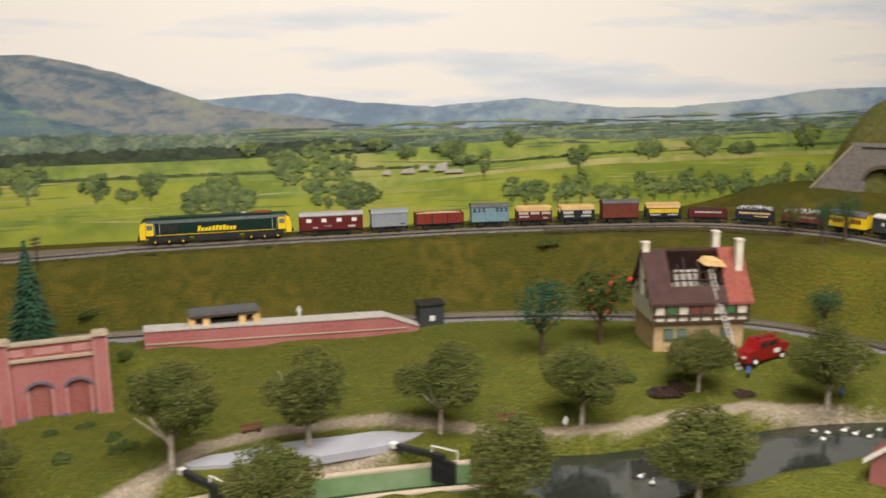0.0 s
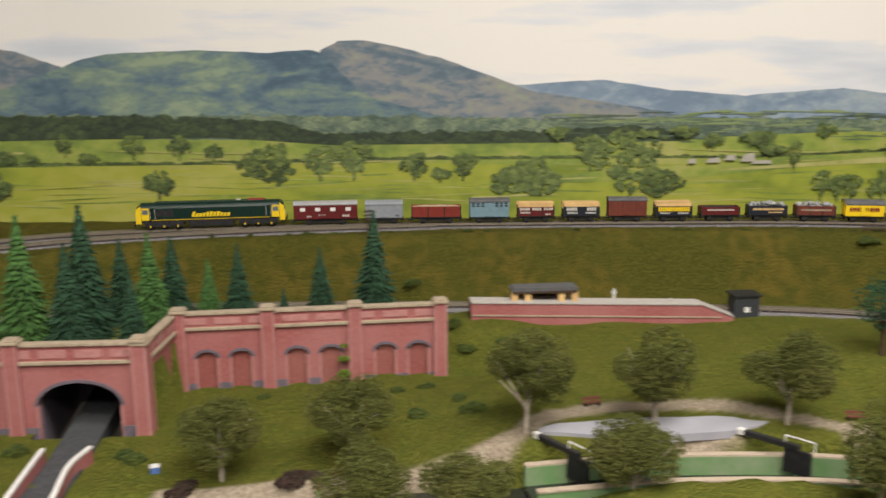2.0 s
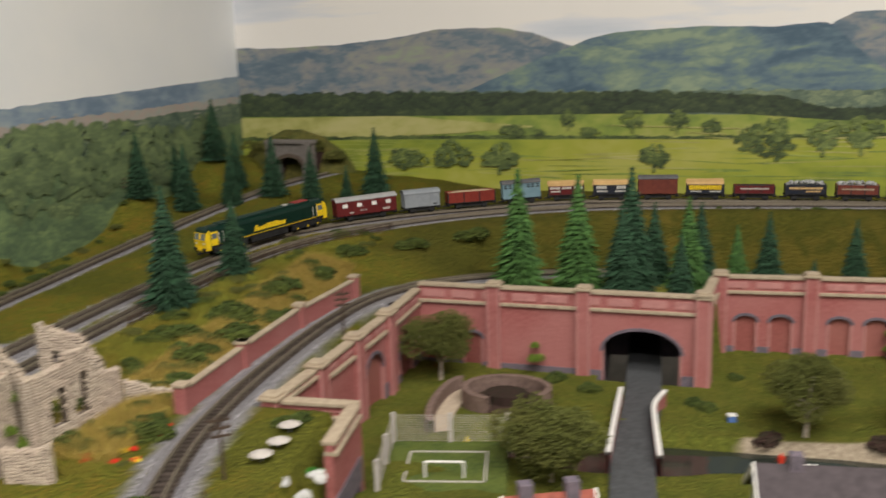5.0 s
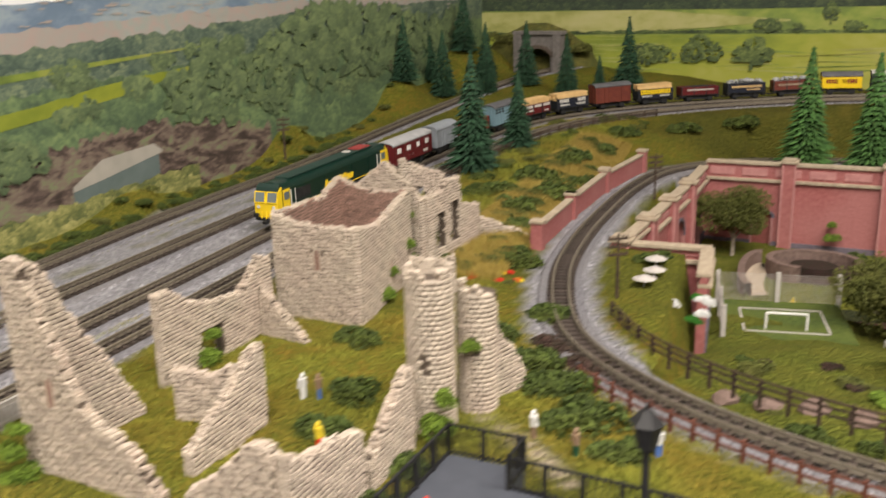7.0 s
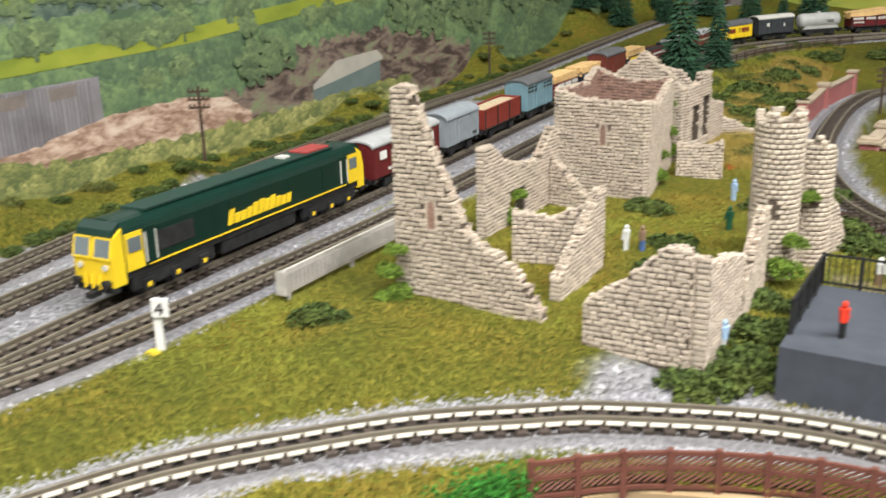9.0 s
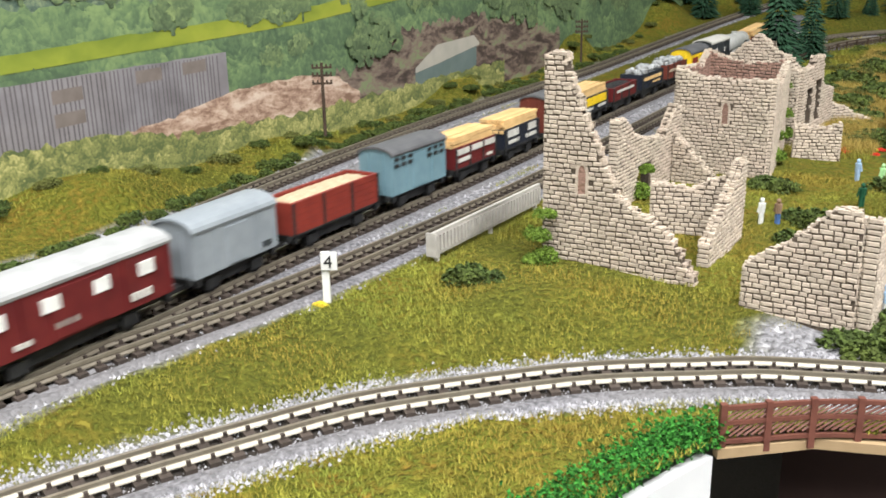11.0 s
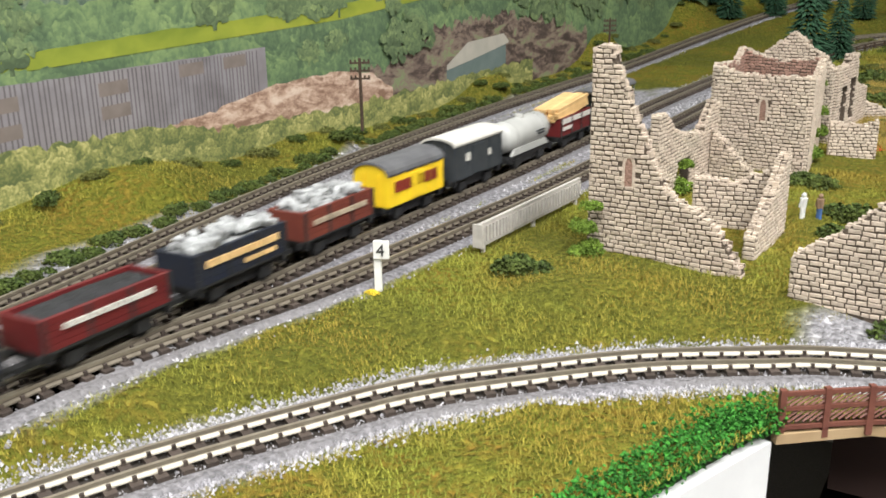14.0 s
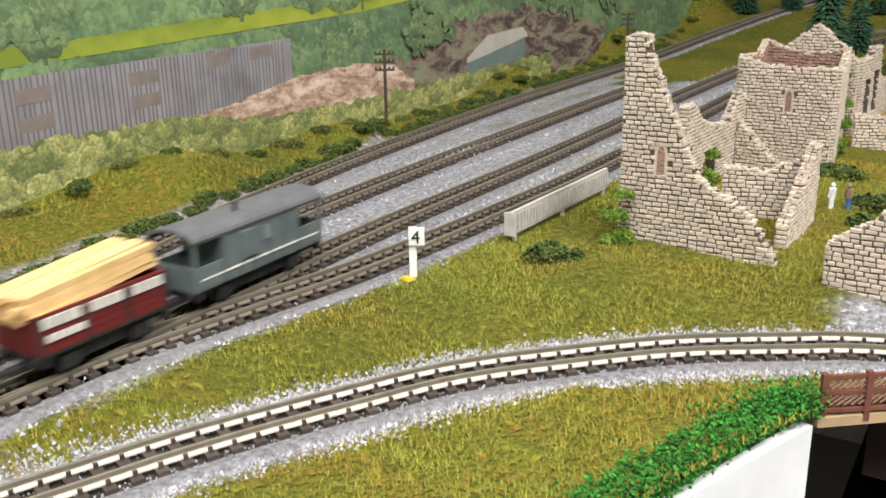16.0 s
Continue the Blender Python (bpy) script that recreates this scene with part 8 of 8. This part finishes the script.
# ---- burning half-timbered house ----
hs = thing("half_timbered_house", 0.533, 0.77, 0.193, -17, "half-timbered house with burnt brown roof and sandstone base", "house")
W, D, Z1, Z2, Z3 = 0.097, 0.07, 0.032, 0.053, 0.098
part("ground_floor", B((0.001, W - 0.001, 0.001, D, -0.005, Z1)), M["sandstone"], hs)
part("upper_floor", B((-0.002, W + 0.002, -0.003, D, Z1, Z2)), M["render_white"], hs)
for s0, s1 in ((-0.002, 0.0), (W, W + 0.002)):
    part("gable", PR([(-0.003, Z2), (D, Z2), (D / 2, Z3)], s0, s1, "yz"), M["render_white"], hs)
    for a, b in (((-0.003, Z2), (D / 2, Z3)), ((D, Z2), (D / 2, Z3)), ((0.01, Z2 + 0.016), (D - 0.01, Z2 + 0.016)), ((D / 2, Z2), (D / 2, Z3)), ((0.018, Z2), (0.018, Z2 + 0.02)), ((D - 0.018, Z2), (D - 0.018, Z2 + 0.02))):
        part("timber", T(((s0 if s0 < 0 else s1, a[0], a[1]), (s0 if s0 < 0 else s1, b[0], b[1]), 0.0016), n=4), M["timber"], hs)
for i in range(9):
    x = -0.001 + i * (W + 0.002) / 8
    part("timber", B((x - 0.0014, x + 0.0014, -0.0042, -0.003, Z1, Z2)), M["timber"], hs)
for z in (Z1, Z1 + 0.007, Z2):
    part("timber", B((-0.003, W + 0.003, -0.0044, -0.003, z - 0.0013, z + 0.0013)), M["timber"], hs)
for x in (0.017, 0.042, 0.054, 0.079):
    part("window", B((x - 0.0045, x + 0.0045, -0.0046, -0.0032, Z1 + 0.009, Z2 - 0.003)), M["brown_fence"] if 0.04 < x < 0.07 else M["green_door"], hs)
for x in (0.016, 0.03, 0.076):
    wn = part("window", B((x - 0.005, x + 0.005, -0.0008, 0.0012, 0.012, 0.024)), M["green_door"], hs)
    part("pane", B((x - 0.0038, x - 0.0004, -0.0012, -0.0002, 0.0132, 0.0228), (x + 0.0004, x + 0.0038, -0.0012, -0.0002, 0.0132, 0.0228)), M["glass"], wn)
part("door", PR(arch_pts(0.05, 0.06, 0.0, 0.018, 0.005), -0.0012, 0.001), M["green_door"], hs)
ov = 0.003
for side in (0, 1):
    y0, y1, k0 = (-0.003 - ov, D / 2, 1) if side == 0 else (D + ov, D / 2, -1)
    prof = [(y0, Z2 - 0.003), (y1, Z3 + 0.001), (y1, Z3 + 0.004), (y0, Z2)]
    if side == 0:
        f = lambda u: (y0 + (y1 - y0) * u, Z2 - 0.003 + (Z3 + 0.004 - Z2) * u)
        for xa, xb, u0, u1 in ((-0.006, 0.02, 0, 1), (0.02, 0.076, 0, 0.3), (0.076, W + 0.006, 0, 1)):
            (ya, za), (yb, zb) = f(u0), f(u1)
            part("roof", PR([(ya, za), (yb, zb), (yb, zb + 0.003), (ya, za + 0.003)], xa, xb, "yz"), M["charred"] if xb < 0.08 else M["tile"], hs, "scorched brown roof tiles")
        for i in range(8):
            x = 0.023 + i * 0.0072
            (ya, za), (yb, zb) = f(0.28), f(0.62 + 0.3 * ((i * 7) % 5) / 5)
            part("rafter", T(((x, ya, za + 0.001), (x, yb, zb + 0.001), 0.0011), n=4), M["dark"], hs, "charred bare rafter")
        for u in (0.42, 0.56):
            part("batten", T(((0.022, f(u)[0], f(u)[1] + 0.002), (0.07, f(u)[0], f(u)[1] + 0.002), 0.0008), n=4), M["dark"], hs)
        part("loft_floor", B((0.02, 0.076, 0.006, D - 0.006, Z2 + 0.002, Z2 + 0.004)), M["render_white"], hs, "pale ash-strewn loft floor")
        part("loft_wall", B((0.03, 0.055, 0.03, 0.033, Z2 + 0.004, Z2 + 0.026)), M["roofwhite"], hs, "exposed pale plaster")
        part("broken_roof", PR([(0.056, Z3 - 0.01), (0.078, Z3 - 0.012), (0.074, Z3 - 0.006), (0.062, Z3 - 0.005)], 0.01, 0.036), M["plank"], hs, "broken pale roof boards")
    else:
        part("roof", PR(prof, -0.006, W + 0.006, "yz"), M["charred"], hs, "scorched brown roof tiles")
for x, y, h in ((0.094, 0.02, 0.112), (0.078, 0.045, 0.116), (-0.001, 0.036, 0.108)):
    part("chimney", B((x - 0.0035, x + 0.0035, y - 0.0035, y + 0.0035, Z2, h), (x - 0.0042, x + 0.0042, y - 0.0042, y + 0.0042, h, h + 0.002)), M["render_white"], hs, "cream rendered chimney")
ld = thing("ladder", 0.592, 0.705, gz(0.592, 0.705), 0, "long pale ladder leaning on the burnt roof", "ladder")
la, lb = Vector((0, 0, 0)), Vector((0.006, 0.062, 0.09))
for q in (-0.0025, 0.0025):
    part("stile", T((la + Vector((q, 0, 0)), lb + Vector((q, 0, 0)), 0.0006), n=6), M["concrete"], ld)
for i in range(26):
    c = la.lerp(lb, (i + 0.5) / 26)
    part("rung", T((c - Vector((0.0025, 0, 0)), c + Vector((0.0025, 0, 0)), 0.0004), n=5), M["concrete"], ld)

fe = thing("fire_engine", 0.625, 0.713, gz(0.625, 0.713), 10, "red vintage fire engine parked on the lawn", "fire engine")
part("body", PR([(-0.032, 0.004), (0.03, 0.004), (0.032, 0.008), (0.031, 0.0165), (0.018, 0.018), (0.014, 0.0235), (-0.012, 0.0245), (-0.018, 0.0165), (-0.03, 0.015), (-0.033, 0.009)], -0.0085, 0.0085), M["shiny_red"], fe)
part("roof_ladder", B((-0.01, 0.028, -0.003, -0.0022, 0.0255, 0.0262), (-0.01, 0.028, 0.0022, 0.003, 0.0255, 0.0262), (-0.008, -0.006, -0.003, 0.003, 0.0235, 0.026), (0.012, 0.014, -0.003, 0.003, 0.0185, 0.026)), M["shiny_red"], fe)
for sy in (-1, 1):
    part("side_window", B((-0.012, -0.003, sy * 0.0086 - 0.0004, sy * 0.0086 + 0.0004, 0.0175, 0.0225), (0.0, 0.011, sy * 0.0086 - 0.0004, sy * 0.0086 + 0.0004, 0.0175, 0.0225)), M["black"], fe)
    part("crest", B((0.008, 0.016, sy * 0.0087 - 0.0003, sy * 0.0087 + 0.0003, 0.009, 0.0135)), M["white_paint"], fe, "white emblem panel")
    for x in (-0.02, 0.02):
        wh = part("wheel", T(((x, sy * 0.006, 0.0045), (x, sy * 0.0092, 0.0045), 0.0048), n=18), M["black"], fe)
        part("hub", T(((x, sy * 0.0092, 0.0045), (x, sy * 0.0097, 0.0045), 0.0024), n=12), M["white_paint"], wh)
    part("headlight", T(((-0.0325, sy * 0.0055, 0.0105), (-0.0345, sy * 0.0055, 0.0105), 0.0016), n=10), M["roofwhite"], fe)

# ---- cottages near the front of the park ----
def cottage(x, y, rz, W, D, H, R, roof, wall, label, dormers=0):
    c = thing("cottage", x, y, gz(x, y), rz, label, "house", "cottages")
    part("wall", B((0, W, 0, D, -0.01, H)), M[wall], c)
    for s in (0, W - 0.002):
        part("gable", PR([(0, H), (D, H), (D / 2, H + R)], s, s + 0.002, "yz"), M[wall], c)
    for s in (0, 1):
        e = -0.004 if s == 0 else D + 0.004
        part("roof", PR([(e, H - 0.003), (D / 2, H + R + 0.001), (D / 2, H + R + 0.004), (e, H)], -0.004, W + 0.004, "yz"), M[roof], c)
        part("barge_board", PR([(e, H - 0.0036), (D / 2, H + R), (D / 2, H + R + 0.0046), (e, H + 0.0008)], W + 0.004, W + 0.0052, "yz"), M["white_paint"], c)
        part("barge_board", PR([(e, H - 0.0036), (D / 2, H + R), (D / 2, H + R + 0.0046), (e, H + 0.0008)], -0.0052, -0.004, "yz"), M["white_paint"], c)
    for i in range(dormers):
        q = W * (0.25 + 0.5 * i)
        d = part("dormer", PR([(q - 0.006, H + 0.001), (q + 0.006, H + 0.001), (q + 0.006, H + 0.008), (q, H + 0.014), (q - 0.006, H + 0.008)], -0.001, D * 0.3), M["white_paint"], c, "white dormer")
        part("pane", B((q - 0.003, q + 0.003, -0.0018, -0.0008, H + 0.003, H + 0.008)), M["glass"], d)
    for q in (W * 0.2, W * 0.8):
        part("chimney", B((q - 0.004, q + 0.004, D / 2 - 0.004, D / 2 + 0.004, H + R - 0.004, H + R + 0.011)), M["slateblue"], c)
        part("window", B((q - 0.0045, q + 0.0045, -0.0008, 0.0006, H * 0.35, H * 0.75)), M["glass"], c)
    part("door", B((W / 2 - 0.004, W / 2 + 0.004, -0.0008, 0.0006, -0.002, H * 0.62)), M["timber"], c)


cottage(-0.262, 0.485, 3, 0.1, 0.06, 0.024, 0.024, "slate", "white_paint", "white cottage with dark slate roof and dormers", 2)
cottage(-0.4, 0.42, 20, 0.045, 0.036, 0.012, 0.014, "tile", "render_white", "small cottage with a red tiled roof")
cottage(0.56, 0.43, 25, 0.09, 0.06, 0.02, 0.028, "tile", "brick", "red tiled brick cottage beside the canal")

# ---- tunnel portals ----
def portal(x, y, z, rz, W, H, label, wings=0.0):
    p = thing("tunnel_portal", x, y, z, rz, label, "tunnel portal", "tunnel portals", "structure")
    a, b = -W * 0.27, W * 0.27
    part("face", wall_panel(bmesh.new(), -W / 2, W / 2, -0.01, H, 0, 0.01, [(a, b, H * 0.45, H * 0.2)]), M["portal"], p)
    ring = arch_pts(a - 0.005, b + 0.005, 0, H * 0.45, H * 0.2 + 0.005)[1:-1]
    part("arch_ring", PR(ring + arch_pts(a, b, 0, H * 0.45, H * 0.2)[1:-1][::-1], -0.0022, 0.002), M["stone_core"], p)
    part("cornice", B((-W / 2 - 0.002, W / 2 + 0.002, -0.004, 0.012, H, H + 0.005), bevel=0.0008), M["portal"], p)
    for q in (-W / 2 + 0.006, W / 2 - 0.006):
        part("pilaster", B((q - 0.006, q + 0.006, -0.004, 0.0, -0.01, H)), M["portal"], p)
    part("bore", B((a - 0.004, a - 0.002, 0.01, 0.08, -0.01, H * 0.7), (b + 0.002, b + 0.004, 0.01, 0.08, -0.01, H * 0.7), (a - 0.004, b + 0.004, 0.01, 0.08, H * 0.68, H * 0.7), (a - 0.004, b + 0.004, 0.078, 0.08, -0.01, H * 0.7)), M["dark"], p)
    if wings:
        for s in (-1, 1):
            x0, x1 = s * W / 2, s * (W / 2 + wings)
            part("wing_wall", PR([(x0, -0.01), (x1, -0.01), (x1, H * 0.15), (x0, H)], -0.002, 0.008), M["portal"], p)
            part("wing_coping", PR([(x0, H), (x1, H * 0.15), (x1, H * 0.15 + 0.004), (x0, H + 0.004)], -0.004, 0.01), M["coping"], p)


portal(-0.835, 1.19, 0.292, -12, 0.075, 0.055, "grey stone tunnel mouth among conifers")
portal(1.06, 0.985, 0.276, -50, 0.085, 0.085, "grey stone tunnel portal with sloping wing walls", 0.06)


def mound(x, y, z, rx, ry, h, seed, label):
    n = 40
    g = np.linspace(-1, 1, n)
    v, f = [], []
    for j in g:
        for i in g:
            d = math.hypot(i, j)
            k0 = max(0.0, 1 - d * d)
            v.append((x + i * rx, y + j * ry, z - 0.02 + (h + 0.02) * k0 ** 0.7 + 0.006 * noise.noise((i * 4, j * 4, seed))))
    for a in range(n - 1):
        for b in range(n - 1):
            f.append((a * n + b, a * n + b + 1, (a + 1) * n + b + 1, (a + 1) * n + b))
    ob = raw("hillside", v, f, M["moss"], None, label, "structure", True)
    return tagged(ob, category="hill")


mound(1.15, 1.045, 0.27, 0.13, 0.085, 0.16, 2, "mossy hillside above the tunnel mouth")
mound(-0.855, 1.262, 0.3, 0.1, 0.055, 0.06, 5, "scrubby hillside above the tunnel mouth")
for i, (x, y, z) in enumerate(((-0.9, 1.235, 0.35), (-0.86, 1.23, 0.355), (-0.82, 1.235, 0.352), (-0.93, 1.2, 0.33), (-0.785, 1.235, 0.335))):
    bush(x, y, 0.02, 600 + i, "leaf", "autumn-tinted scrub above the tunnel", 0.9, "scrub", "scrub", z=z - 0.014)

# ---- sunken garden, court and terrace below the wall ----
sp = thing("spiral_ramp", -0.455, 0.735, 0.157, 0, "grey spiral ramp with dark red stone parapets", "ramp", kind="structure")
ring_o = np.array([(0.03 * math.cos(a) * 1.25, 0.03 * math.sin(a), 0.0) for a in np.linspace(-0.6, 4.4, 60)])
part("pit", T(((0, 0, -0.004), (0, 0, 0.004), 0.032), n=28), M["heath"], sp, "dark planted pit")
sweep("parapet", ring_o, [(-0.003, -0.01), (-0.003, 0.017), (0.003, 0.017), (0.003, -0.01)], M["ramp"], sp)
ring_p = np.array([(-0.045 - 0.014 * math.cos(a), -0.03 + 0.055 * math.sin(a), 0.0) for a in np.linspace(-1.2, 1.6, 40)])
sweep("parapet", ring_p, [(-0.003, -0.01), (-0.003, 0.015), (0.003, 0.015), (0.003, -0.01)], M["ramp"], sp)
sweep("ramp_surface", offset(ring_p, -0.011), [(-0.008, -0.01), (-0.008, 0.004), (0.008, 0.004), (0.008, -0.01)], M["paver"], sp)
part("rockery", PR([(0.02 * math.cos(a * 0.52), 0.016 * math.sin(a * 0.52)) for a in range(12)], 0.004, 0.012, "xy"), M["heath"], sp)

ct = thing("tennis_court", -0.475, 0.575, 0.168, 8, "small fenced sports court with white lines", "court")
part("surface", B((-0.045, 0.045, -0.035, 0.05, -0.012, 0.0)), M["bush"], ct, "dark green court surface")
part("court_line", B((-0.03, 0.03, -0.02, -0.0185, 0, 0.0006), (-0.03, 0.03, 0.03, 0.0315, 0, 0.0006), (-0.03, -0.0285, -0.02, 0.0315, 0, 0.0006), (0.0285, 0.03, -0.02, 0.0315, 0, 0.0006)), M["concrete"], ct)
part("goal", T(((-0.014, -0.012, 0), (-0.014, -0.012, 0.012), 0.0009), ((0.014, -0.012, 0), (0.014, -0.012, 0.012), 0.0009), ((-0.014, -0.012, 0.012), (0.014, -0.012, 0.012), 0.0009)), M["white_paint"], ct, "white goal frame")
cp = [(-0.045, -0.035), (-0.045, 0.008), (-0.045, 0.05), (0.0, 0.05), (0.045, 0.05)]
for x, y in cp:
    part("fence_post", B((x - 0.0016, x + 0.0016, y - 0.0016, y + 0.0016, -0.012, 0.024)), M["concrete"], ct)
for a, b in zip(cp[:-1], cp[1:]):
    for i in range(12):
        z = 0.001 + i * 0.0019
        part("fence_wire", T(((a[0], a[1], z), (b[0], b[1], z), 0.0002), n=4), M["concrete"], ct)

for i, (x, y) in enumerate(((-0.556, 0.44), (-0.553, 0.46), (-0.556, 0.485))):
    u = thing("parasol", x, y, 0.228, i * 30, "white garden parasol on the terrace", "parasol", "parasols")
    part("pole", T(((0, 0, -0.006), (0, 0, 0.0095), 0.0004), n=6), M["white_paint"], u)
    part("canopy", T(((0, 0, 0.0082), (0, 0, 0.0108), 0.0075, 0.0006), n=8), M["concrete"], u)
rg = random.Random(77)
for i in range(26):
    x, y = rg.uniform(-0.5, -0.36), rg.uniform(0.31, 0.45)
    bush(x, y, rg.uniform(0.006, 0.011), 700 + i, ["bush", "ivy", "leaf", "heath"][i % 4], "garden border plant in the flower beds", 0.6, "border_plant", "border plants")
for i in range(22):
    x, y = rg.uniform(-0.665, -0.63), rg.uniform(0.42, 0.5)
    bush(x, y, 0.0032, 740 + i, ["f_red", "f_yellow", "leaf"][i % 3], "small tuft of flowers in the grass", 0.8, "flower_tuft", "flower tufts")
for i in range(10):
    bush(-0.54 + rg.uniform(-0.02, 0.03), 0.42 + rg.uniform(-0.03, 0.02), 0.005, 780 + i, ["f_white", "hedge"][i % 2], "white flowering shrub on the terrace", 0.9, "flower_shrub", "flower shrubs", z=0.226)
for i in range(7):
    x, y = -0.5 + 0.022 * i, 0.375 - 0.012 * i + rg.uniform(-0.01, 0.01)
    rk = thing("rock", x, y, gz(x, y), rg.uniform(0, 180), "reddish brown rockery stone in the garden", "rock", "rockery stones")
    bm = bmesh.new()
    blob(bm, (0, 0, 0.001), 0.008, rg, 0.5, 2, 0.18)
    part("stone", bm, M["ramp"] if i < 6 else M["stone"], rk)



def motions():
    run = 0.0
    for veh, length in TRAIN:
        walk(veh, ride(veh, run, length))
        run += length + GAP


motions()
